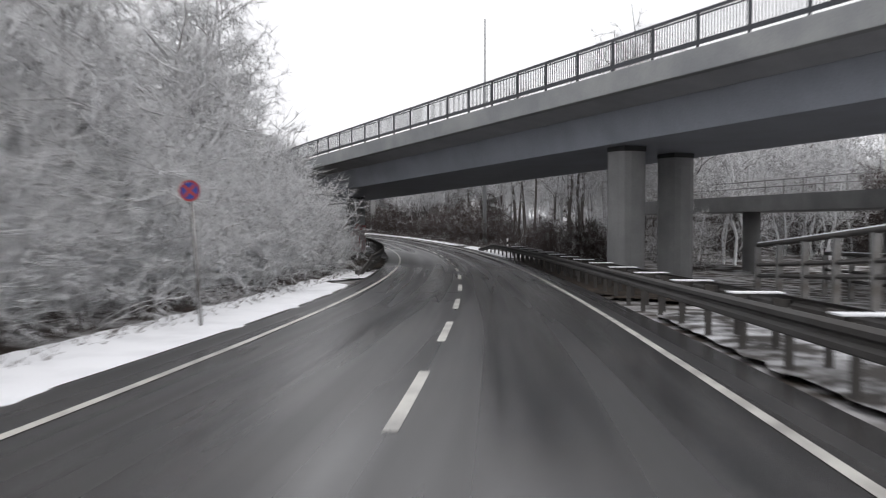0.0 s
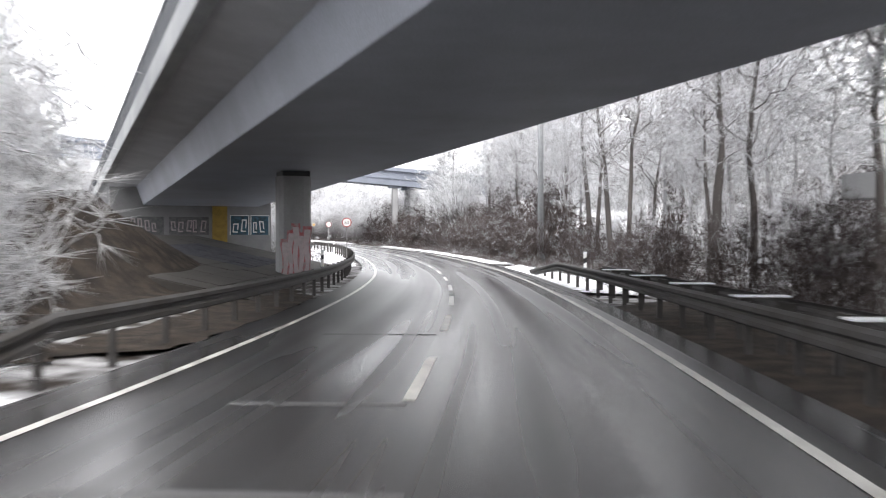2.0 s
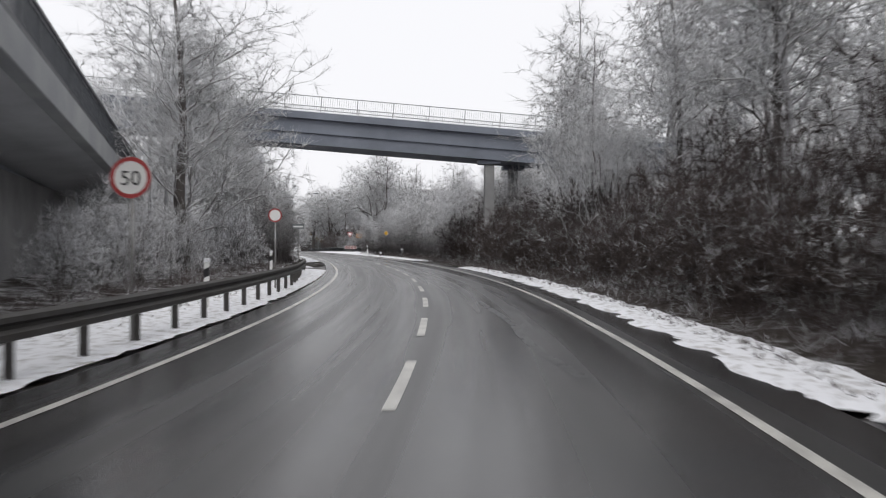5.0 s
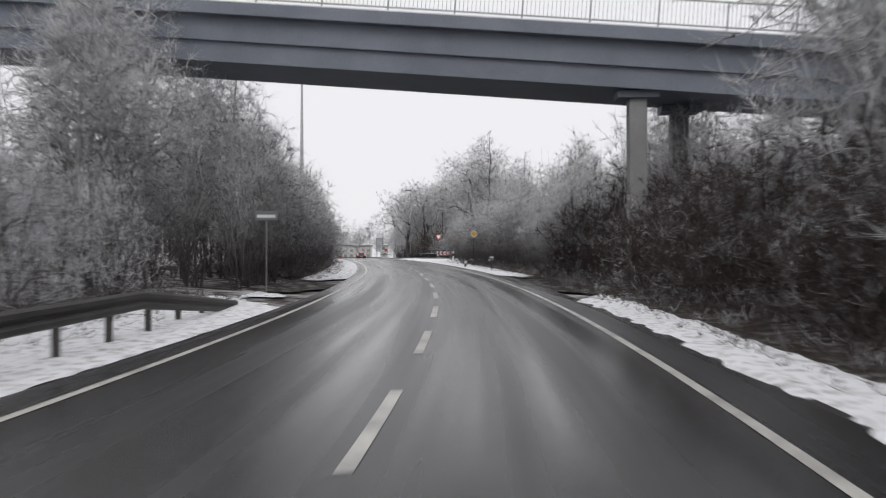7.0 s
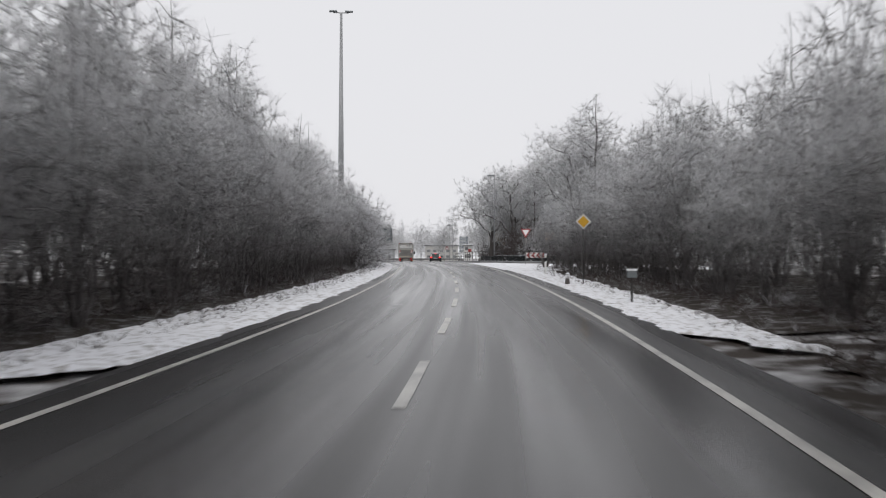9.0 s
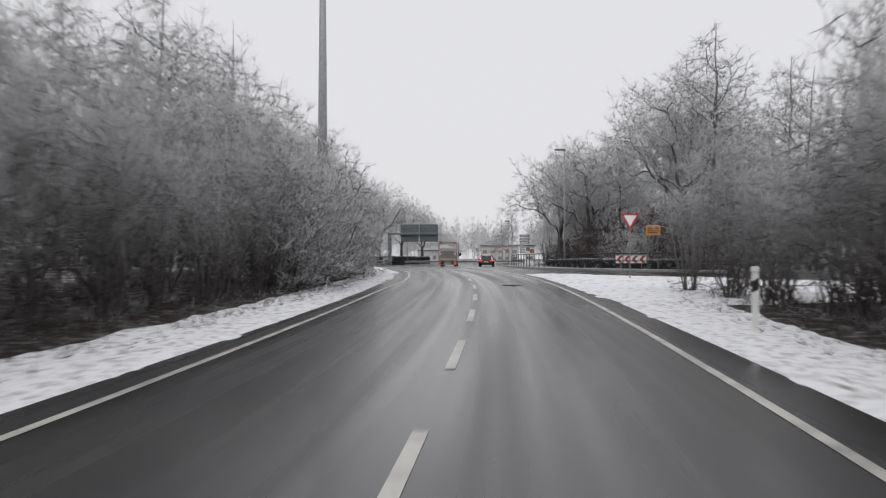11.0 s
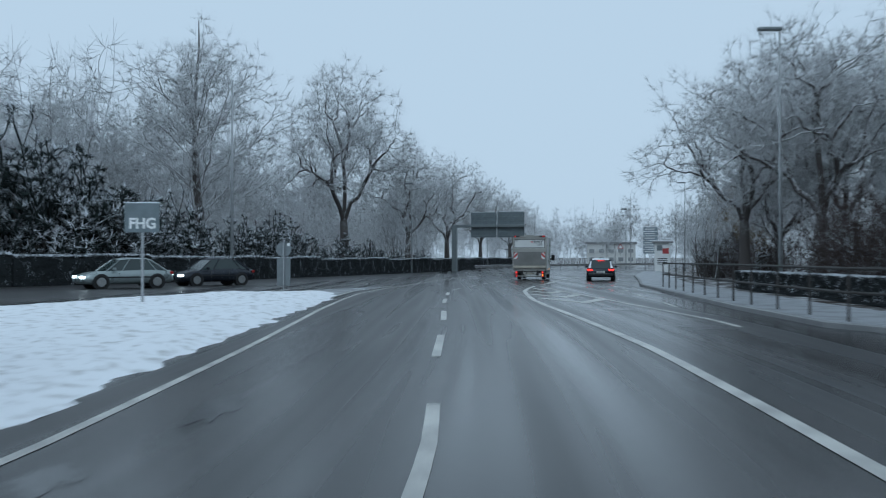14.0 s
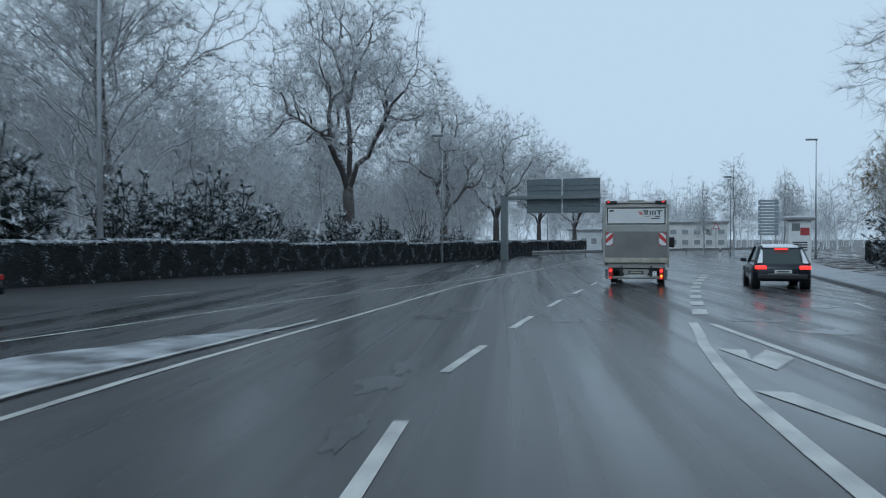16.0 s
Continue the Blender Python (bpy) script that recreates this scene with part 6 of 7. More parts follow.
def graffiti_board(s, off):
    t = thing("sign_board", "dark back of a road sign with white sprayed letters", "traffic sign", place(s, off, 0, -4))
    part("post", Geo().tube([(0, 0.06, -0.3), (0, 0.06, 2.95)], [0.04, 0.04], 10), M_GREYRAIL, t, "grey steel post")
    part("plate", Geo().box(-0.52, 0.52, 0, 0.03, 2.08, 2.92), M_DARKBOARD, t, bevel=0.01)
    part("snow_cap", Geo().box(-0.52, 0.52, -0.01, 0.05, 2.921, 2.95), M_SNOW, t)
    words("FHG", 0.42, M_WHITE, t, Matrix.Translation((0.02, -0.006, 2.2)) @ FACE, "graffiti", "white sprayed letters", 0.012)


graffiti_board(243.8, -9.6)
t = thing("island_sign", "round sign and grey board on a post, seen from behind", "traffic sign", place(254.2, -7.5, 0, 6))
part("post", Geo().tube([(0, -0.06, -0.3), (0, -0.06, 2.15)], [0.035, 0.035], 10), M_GREYRAIL, t)
part("plate", disc(Geo(), 0.31, 0.0, 0.02, 1.72), M_SIGNBACK, t, "grey back of a round sign")
part("board", Geo().box(-0.27, 0.27, 0, 0.025, 0.25, 1.38), M_SIGNBACK, t, "grey back of a narrow board", bevel=0.01)
part("sticker", Geo().box(0.14, 0.25, -0.006, -0.002, 1.85, 1.97), M_WHITE, t)

# overhead sign on a cantilever gantry, seen from behind
t = thing("sign_gantry", "grey cantilever gantry with two large sign backs", "sign gantry", place(326, -0.4, 0, -16))
part("column", Geo().box(-0.3, 0.3, -0.25, 0.25, -0.3, 5.6), M_SIGNBACK, t, bevel=0.03)
part("beam", Geo().box(0.3, 8.6, -0.2, 0.2, 5.3, 5.6), M_SIGNBACK, t, bevel=0.03)
for x0, x1 in ((2.0, 5.1), (5.25, 8.5)):
    p = part("sign_back", Geo().box(x0, x1, 0.25, 0.32, 4.1, 7.1), M_DARKBOARD, t, "dark ribbed back of a sign panel")
    for z in np.arange(4.3, 7.0, 0.45):
        part("rib", Geo().box(x0 + 0.05, x1 - 0.05, 0.19, 0.25, z, z + 0.06), M_SIGNBACK, p)
    part("snow_cap", Geo().box(x0, x1, 0.22, 0.34, 7.101, 7.15), M_SNOW, p)

# advertising column and finger-post stack at the far corner
t = thing("advertising_column", "white advertising column with red poster and flat cap", "advertising column", place(319, 23, 0, -12))
part("body", Geo().box(-0.85, 0.85, -0.85, 0.85, 0, 3.3), M_WHITE, t, bevel=0.06)
part("cap", Geo().box(-1.15, 1.15, -1.15, 1.15, 3.3, 3.5), M_CONCRETE, t, bevel=0.05)
part("snow_cap", Geo().box(-1.1, 1.1, -1.1, 1.1, 3.501, 3.6), M_SNOW, t, bevel=0.03)
part("poster", Geo().box(0.02, 0.7, -0.872, -0.856, 2.1, 2.7), M_RED, t, "red and brown poster")
part("poster_detail", Geo().box(-0.6, 0.0, -0.872, -0.856, 2.45, 3.05), M_SIGNBACK, t)
for z in (1.5, 1.3, 1.1, 0.9):
    part("legend_bar", Geo().box(-0.55, 0.55, -0.87, -0.856, z, z + 0.09), M_BLACK, t, "dark illegible print line")
t = thing("finger_post_stack", "stack of blue-grey direction boards on two posts", "direction sign", place(336.5, 25.6, 0, -10))
for x in (-0.7, 0.7):
    part("post", Geo().tube([(x, 0.1, -0.3), (x, 0.1, 5.8)], [0.06, 0.06], 10), M_GREYRAIL, t)
for i in range(6):
    p = part("board", Geo().box(-0.95, 0.95, 0, 0.05, 2.2 + 0.6 * i, 2.7 + 0.6 * i), M_FINGER, t, "blue-grey board", bevel=0.01)
    part("legend_bar", Geo().box(-0.75, 0.55, -0.012, -0.002, 2.38 + 0.6 * i, 2.5 + 0.6 * i), M_WHITE, p, "pale illegible legend")


def tube_railing(name, pts, h, mat, label, step=2.0, rails=(1.0, 0.55)):
    """Posts and horizontal tubes along points (s, offset, height)."""
    t = thing(name, label, "railing")
    ps = [P(*p) for p in pts]
    for z in rails:
        part("rail", Geo().tube([p + Vector((0, 0, h * z)) for p in ps], [0.03] * len(ps), 8), mat, t, smooth=True)
    pm = Geo().tube([(0, 0, -0.2), (0, 0, h)], [0.03, 0.03], 8).mesh("post", mat)
    for p in ps:
        part("post", pm, mat, t, m=Matrix.Translation(p))
    return t


tube_railing("railing", [(s, kerb_line(s) + 0.5, 0.1) for s in (223, 224.2, 225.4, 226.6, 228, 230, 232, 234, 236, 238, 240, 242, 244, 246, 248, 250, 252, 254, 256, 258)], 1.05, M_DARKSTEEL, "dark tubular railing along the pavement")


def hollow_railing(s0, s1, o0, o1, z0, z1, n, label):
    """A stout rail with a line of snow on it, a lower plank and posts, falling towards its far end."""
    t = thing("railing", label, "railing")
    ps = [P(s0 + (s1 - s0) * i / (n - 1), o0 + (o1 - o0) * i / (n - 1), z0 + (z1 - z0) * i / (n - 1)) for i in range(n)]
    part("rail", Geo().tube(ps, [0.07] * n, 8), M_DARKSTEEL, t, smooth=True)
    part("snow_cap", Geo().tube([p + Vector((0, 0, 0.065)) for p in ps], [0.03] * n, 6), M_SNOW, t, "line of snow on the rail")
    for d in (0.62, 0.95):
        part("plank", Geo().tube([p - Vector((0, 0, d)) for p in ps], [0.055] * n, 4), M_DARKSTEEL, t)
    pm = Geo().box(-0.08, 0.08, -0.08, 0.08, -2.0, -0.05).mesh("post", M_STEEL)
    for p in ps:
        part("post", pm, M_STEEL, t, m=Matrix.Translation(p))


hollow_railing(28, 6, 8.4, 6.6, 1.38, 2.25, 10, "weathered steel stair railing with snow on its top rail")
hollow_railing(34, 12, 13.0, 12.0, 1.0, 1.1, 10, "weathered steel railing beside a lower road")
guard_rail(322, 366, table([(322, 2), (340, 12), (356, 24), (366, 34)]), -1, "far curved steel guard rail with snow", M_STEEL, spacing=4)

# ---- vehicles ----
def wheel(t, x, y, r, w):
    g = Geo().tube([(-w / 2, 0, 0), (-w * 0.42, 0, 0), (w * 0.42, 0, 0), (w / 2, 0, 0)], [r * 0.9, r, r, r * 0.9], 28)
    wl_ = part("wheel", g, M_RUBBER, t, "black tyre", smooth=False, m=Matrix.Translation((x, y, r)))
    sgn = 1 if x > 0 else -1
    rim = Geo().tube([(sgn * w * 0.4, 0, 0), (sgn * (w * 0.5 + 0.012), 0, 0)], [r * 0.66, r * 0.62], 24)
    for k in range(5):
        a = 2 * math.pi * k / 5
        m = Matrix.Rotation(a, 4, "X")
        rim.box(min(sgn * w * 0.5, sgn * (w * 0.5 + 0.03)), max(sgn * w * 0.5, sgn * (w * 0.5 + 0.03)), -0.04, 0.04, 0.05, r * 0.58, m)
    part("rim", rim, M_RIM, wl_)
    part("hub", Geo().tube([(sgn * w * 0.5, 0, 0), (sgn * (w * 0.5 + 0.035), 0, 0)], [r * 0.2, r * 0.16], 14), M_RIM, wl_)


def on_face(t, name, mat, quads, plane, fixed, label=""):
    """Flat print on a panel: quads of (u, v) on the plane 'x' (u=y, v=z) or 'y' (u=x, v=z)."""
    for q in quads:
        part(name, Geo().add([(fixed, u, v) if plane == "x" else (u, fixed, v) for u, v in q], [tuple(range(len(q)))]), mat, t, label)


def logo(t, plane, fixed, u0, v0, k, flip):
    """Firm's emblem as plain slanted bars, with illegible lines below."""
    f = -1 if flip else 1
    bars = [[(u0 + f * (a + 0.0) * k, v0), (u0 + f * (a + 0.1) * k, v0), (u0 + f * (a - 0.08) * k, v0 + 0.26 * k), (u0 + f * (a - 0.18) * k, v0 + 0.26 * k)] for a in (0.0, 0.14)]
    on_face(t, "emblem_bar", M_REDPRINT, bars, plane, fixed, "red slanted bars")
    dark = [[(u0 + f * a * k, v0), (u0 + f * (a + w) * k, v0), (u0 + f * (a + w) * k, v0 + 0.32 * k), (u0 + f * a * k, v0 + 0.32 * k)] for a, w in ((0.3, 0.1), (0.46, 0.1), (0.7, 0.1), (0.88, 0.1), (1.06, 0.1), (1.36, 0.11))]
    dark += [[(u0 + f * 0.18 * k, v0 + 0.26 * k), (u0 + f * 0.58 * k, v0 + 0.26 * k), (u0 + f * 0.56 * k, v0 + 0.35 * k), (u0 + f * 0.12 * k, v0 + 0.35 * k)],
             [(u0 + f * 1.2 * k, v0 + 0.27 * k), (u0 + f * 1.66 * k, v0 + 0.27 * k), (u0 + f * 1.66 * k, v0 + 0.35 * k), (u0 + f * 1.2 * k, v0 + 0.35 * k)]]
    on_face(t, "emblem_block", M_PRINT, dark[:6], plane, fixed, "dark upright blocks")
    on_face(t, "emblem_cap", M_PRINT, dark[6:], plane, fixed - (0.002 if plane == "y" else -0.002), "dark cross blocks")
    on_face(t, "print_line", M_PRINT, [[(u0 + f * a * k, v0 - b * k), (u0 + f * c * k, v0 - b * k), (u0 + f * c * k, v0 - (b - d) * k), (u0 + f * a * k, v0 - (b - d) * k)] for a, c, b, d in ((0.25, 1.0, 0.12, 0.02), (1.1, 1.5, 0.17, 0.08), (0.8, 1.5, 0.32, 0.06))], plane, fixed, "illegible print lines")


def box_truck(m):
    t = thing("box_truck", "white box delivery truck with raised grey tail lift", "truck", m)
    W = 1.1
    part("box_body", Geo().box(-W, W, 0.12, 4.35, 0.78, 2.86), M_TRUCK, t, "white box body", bevel=0.02)
    part("roof", Geo().box(-W - 0.01, W + 0.01, 0.1, 4.37, 2.862, 2.9), M_ALU, t, bevel=0.015)
    for x in (-W, W):
        part("corner_post", Geo().box(x - 0.045, x + 0.045, 0.08, 0.17, 0.66, 2.88), M_ALU, t, "aluminium corner post", bevel=0.01)
        s = 1 if x > 0 else -1
        part("bottom_rail", Geo().box(min(x, x + 0.012 * s), max(x, x + 0.012 * s), 0.2, 4.35, 0.66, 0.84), M_TRUCK, t)
        part("front_edge", Geo().box(x - 0.03, x + 0.03, 4.3, 4.37, 0.66, 2.87), M_SEAM, t)
    part("underbody", Geo().box(-0.95, 0.95, 0.2, 4.4, 0.5, 0.775), M_BLACK, t)
    part("top_panel", Geo().box(-0.98, 0.98, 0.09, 0.118, 2.2, 2.72), M_TRUCK, t, "white upper rear panel", bevel=0.004)
    part("panel_seal", Geo().box(-1.02, 1.02, 0.1, 0.116, 2.16, 2.76), M_SEAM, t)
    part("header", Geo().box(-1.05, 1.05, 0.06, 0.12, 2.765, 2.87), M_ALU, t, bevel=0.01)
    part("roof_bar", Geo().box(-1.06, 1.06, 0.02, 0.32, 2.902, 2.985), M_ALU, t, bevel=0.02)
    part("roof_fin", Geo().box(-0.3, 0.3, 0.0, 0.3, 2.986, 3.03), M_ALU, t, bevel=0.015)
    for x in (-0.86, 0.86):
        p = part("lamp_block", Geo().box(x - 0.2, x + 0.2, -0.02, 0.25, 2.9, 3.0), M_BLACK, t, "black roof lamp block", bevel=0.02)
        part("marker_lamp", Geo().box(x * 1.1 - 0.05, x * 1.1 + 0.05, -0.032, -0.021, 2.94, 2.97), M_TAIL, p, "lit red marker")
    # raised tail lift with ribbed upper edge
    lift = part("tail_lift", Geo().box(-1.08, 1.08, 0.0, 0.075, 0.98, 1.9), M_PLATFORM, t, "grimy grey tail lift platform", bevel=0.008)
    part("lift_edge", Geo().box(-1.08, 1.08, -0.005, 0.078, 1.902, 2.14), M_ALU, lift, "ribbed aluminium edge", bevel=0.008)
    for z in (1.96, 2.02, 2.08):
        part("rib", Geo().box(-1.08, 1.08, -0.014, -0.004, z, z + 0.02), M_ALU, lift)
    part("lift_sill", Geo().box(-1.09, 1.09, -0.03, 0.08, 0.8, 0.978), M_SILL, lift, "dirty cream lift sill", bevel=0.015)
    for x, f in ((-0.92, 1), (0.92, -1)):
        p = part("warning_flag", Geo().box(x - 0.12, x + 0.12, -0.016, -0.006, 1.42, 1.86), M_WHITE, lift, "red and white hatched warning flag")
        on_face(p, "stripe", M_REDPRINT, [[(x - f * 0.12, 1.48), (x - f * 0.12, 1.64), (x + f * 0.12, 1.86), (x + f * 0.12, 1.70)], [(x - f * 0.12, 1.76), (x - f * 0.12, 1.86), (x - f * 0.02, 1.86), (x - f * 0.02, 1.84)], [(x + f * 0.04, 1.42), (x + f * 0.12, 1.42), (x + f * 0.12, 1.5), (x + f * 0.04, 1.43)]], "y", -0.018)
    logo(t, "y", 0.084, 0.15, 2.5, 0.46, False)
    on_face(t, "badge", M_SEAM, [[(-0.93, 2.62), (-0.78, 2.62), (-0.78, 2.68), (-0.93, 2.68)]], "y", 0.084)
    # chassis and lamps at the rear
    part("cross_beam", Geo().box(-1.02, 1.02, 0.1, 0.25, 0.62, 0.778), M_ALU, t, bevel=0.01)
    part("plate_panel", Geo().box(-0.45, 0.45, 0.16, 0.19, 0.36, 0.56), M_ALU, t, bevel=0.005)
    part("number_plate", Geo().box(-0.26, 0.26, 0.14, 0.158, 0.4, 0.51), M_SEAM, t, "dirty number plate")
    part("plate_bar", Geo().box(-0.2, 0.2, 0.132, 0.139, 0.43, 0.48), M_SILL, t, "illegible plate")
    part("underrun_bar", Geo().tube([(-0.82, 0.12, 0.27), (0.82, 0.12, 0.27)], [0.05, 0.05], 12), M_ALU, t, "grey underrun tube", smooth=True)
    for x in (-0.52, 0.52):
        part("lift_arm", Geo().box(x - 0.05, x + 0.05, 0.1, 0.5, 0.25, 0.7), M_BLACK, t, bevel=0.01)
        part("cylinder", Geo().tube([(x * 0.8, 0.15, 0.35), (x * 1.1, 0.3, 0.66)], [0.035, 0.035], 10), M_BLACK, t)
    for x in (-0.88, 0.88):
        p = part("tail_lamp", Geo().box(x - 0.08, x + 0.08, 0.08, 0.16, 0.22, 0.62), M_TAIL_OFF, t, "red tail lamp cluster", bevel=0.015)
        part("lit_lens", Geo().tube([(x, 0.07, 0.52), (x, 0.08, 0.52)], [0.055, 0.055], 16), M_TAIL, p, "lit red lens")
        if x > 0:
            part("indicator", Geo().tube([(x, 0.066, 0.34), (x, 0.08, 0.34)], [0.045, 0.045], 14), M_AMBER, p, "lit amber indicator")
        part("reflector", Geo().tube([(x, 0.07, 0.26), (x, 0.08, 0.26)], [0.03, 0.03], 12), M_TAIL, p)
        part("mud_flap", Geo().box(x - 0.05 + (0.16 if x > 0 else -0.16), x + 0.05 + (0.16 if x > 0 else -0.16), 0.3, 0.33, 0.2, 0.55), M_SIGNBACK, t)
    # side: door, seams, print
    for sx in (1, -1):
        X = sx * (W + 0.004)
        for y in (2.55, 3.35):
            on_face(t, "door_seam", M_SEAM, [[(y - 0.018, 0.86), (y + 0.018, 0.86), (y + 0.018, 2.66), (y - 0.018, 2.66)]], "x", X, "dark door seam")
        on_face(t, "door_seam", M_SEAM, [[(2.57, 2.63), (3.33, 2.63), (3.33, 2.66), (2.57, 2.66)]], "x", X)
        part("latch_recess", Geo().box(min(X, X + 0.012 * sx), max(X, X + 0.012 * sx), 2.68, 2.92, 1.18, 1.36), M_SEAM, t, bevel=0.01)
        part("latch", Geo().box(min(X, X + 0.03 * sx), max(X, X + 0.03 * sx), 2.76, 2.84, 1.21, 1.33), M_ALU, t, bevel=0.008)
        for z in (1.05, 2.3):
            part("hinge", Geo().box(min(X, X + 0.035 * sx), max(X, X + 0.035 * sx), 3.28, 3.42, z, z + 0.09), M_ALU, t, bevel=0.01)
        part("vent", Geo().box(min(X, X + 0.015 * sx), max(X, X + 0.015 * sx), 3.8, 4.02, 1.12, 1.3), M_ALU, t, bevel=0.01)
        if sx == 1:
            logo(t, "x", X, 0.55, 2.15, 0.72, False)
            n = 26
            for c, r0, r1, a0, a1 in (((3.5, 2.42), 0.09, 0.17, 0, 360), ((3.86, 2.42), 0.09, 0.17, 0, 360), ((3.68, 2.12), 0.2, 0.31, 180, 360)):
                g = Geo()
                for k in range(n + 1):
                    a = radians(a0 + (a1 - a0) * k / n)
                    g.v += [(X, c[0] + r * math.cos(a), c[1] + r * math.sin(a)) for r in (r0, r1)]
                g.f = [(2 * k, 2 * k + 1, 2 * k + 3, 2 * k + 2) for k in range(n)]
                part("green_mark", g, M_GREEN, t, "green round print")
            on_face(t, "green_mark", M_GREEN, [[(3.62, 2.25), (3.68, 2.25), (3.68, 2.6), (3.62, 2.6)]], "x", X + 0.001)
            side = Matrix.Translation((X + 0.002, 3.72, 1.72)) @ Matrix.Rotation(radians(90), 4, "Z") @ FACE
            words("Elektrogeräte bequem", 0.105, M_PRINT, t, side)
            words("nach Hause liefern lassen", 0.105, M_PRINT, t, Matrix.Translation((0, 0, -0.15)) @ side)
        for y in (1.3, 2.35, 4.2):
            part("side_marker", Geo().box(min(X, X + 0.02 * sx), max(X, X + 0.02 * sx), y - 0.05, y + 0.05, 0.7, 0.735), M_AMBER, t, "lit amber side marker")
        part("side_guard", Geo().box(min(sx * 1.0, sx * 1.03), max(sx * 1.0, sx * 1.03), 2.2, 4.35, 0.36, 0.5), M_ALU, t, "aluminium side guard", bevel=0.008)
    # cab
    out = [(4.42, 0.42), (4.42, 2.28), (4.62, 2.4), (5.1, 2.36), (5.35, 2.2), (5.95, 1.42), (6.45, 1.2), (6.62, 1.02), (6.66, 0.5), (6.6, 0.36), (6.3, 0.32), (6.28, 0.55), (6.1, 0.76), (5.8, 0.8), (5.52, 0.7), (5.36, 0.42)]
    part("cab", Geo().prism(out, -0.96, 0.96), M_TRUCK, t, "white van cab", bevel=0.05)
    for sx in (1, -1):
        X = sx * 0.966
        win = [(4.62, 1.42), (4.62, 2.12), (4.8, 2.2), (5.2, 2.14), (5.66, 1.52), (5.6, 1.36), (5.1, 1.34)]
        part("side_window", Geo().prism(win, min(X, X + sx * 0.006), max(X, X + sx * 0.006)), M_GLASS, t, "dark side window")
        part("sill_trim", Geo().prism([(4.5, 0.5), (4.5, 0.78), (5.45, 0.8), (5.36, 0.5)], min(X, X + sx * 0.012), max(X, X + sx * 0.012)), M_BLACK, t, "black side trim")
        part("door_handle", Geo().box(min(X, X + sx * 0.05), max(X, X + sx * 0.05), 4.62, 4.84, 1.15, 1.21), M_BLACK, t, bevel=0.02)
        on_face(t, "door_seam", M_SEAM, [[(4.54, 0.8), (4.56, 0.8), (4.56, 2.2), (4.54, 2.2)], [(5.5, 0.85), (5.52, 0.85), (5.64, 1.36), (5.62, 1.36)]], "x", X + sx * 0.003)
        arm = part("mirror", Geo().box(min(sx * 1.14, sx * 1.38), max(sx * 1.14, sx * 1.38), 5.42, 5.56, 1.3, 1.72), M_BLACK, t, "black wing mirror", bevel=0.05)
        part("mirror_arm", Geo().box(min(X, sx * 1.2), max(X, sx * 1.2), 5.44, 5.54, 1.36, 1.46), M_BLACK, arm)
        part("mirror_arm", Geo().box(min(X, sx * 1.2), max(X, sx * 1.2), 5.44, 5.54, 1.58, 1.65), M_BLACK, arm)
        logo(t, "x", X + sx * 0.004, 4.72, 0.93, 0.32, False)
        part("headlamp", Geo().box(min(sx * 0.6, sx * 0.93), max(sx * 0.6, sx * 0.93), 6.5, 6.66, 0.86, 1.05), M_GLASS, t, bevel=0.03)
        wheel(t, sx * 0.86, 5.82, 0.35, 0.23)
        wheel(t, sx * 0.84, 1.72, 0.35, 0.26)
    part("windscreen", Geo().add([(-0.84, 5.4, 2.19), (0.84, 5.4, 2.19), (0.88, 5.96, 1.44), (-0.88, 5.96, 1.44)], [(0, 1, 2, 3)]), M_GLASS, t, "windscreen")
    part("bumper", Geo().box(-0.97, 0.97, 6.45, 6.72, 0.34, 0.62), M_BLACK, t, bevel=0.06)
    part("grille", Geo().box(-0.5, 0.5, 6.6, 6.68, 0.7, 1.0), M_BLACK, t, bevel=0.03)
    return t


box_truck(Matrix.Translation((-84.0, 258.7, P(276, 0).z)) @ Matrix.Rotation(radians(26.5), 4, "Z"))


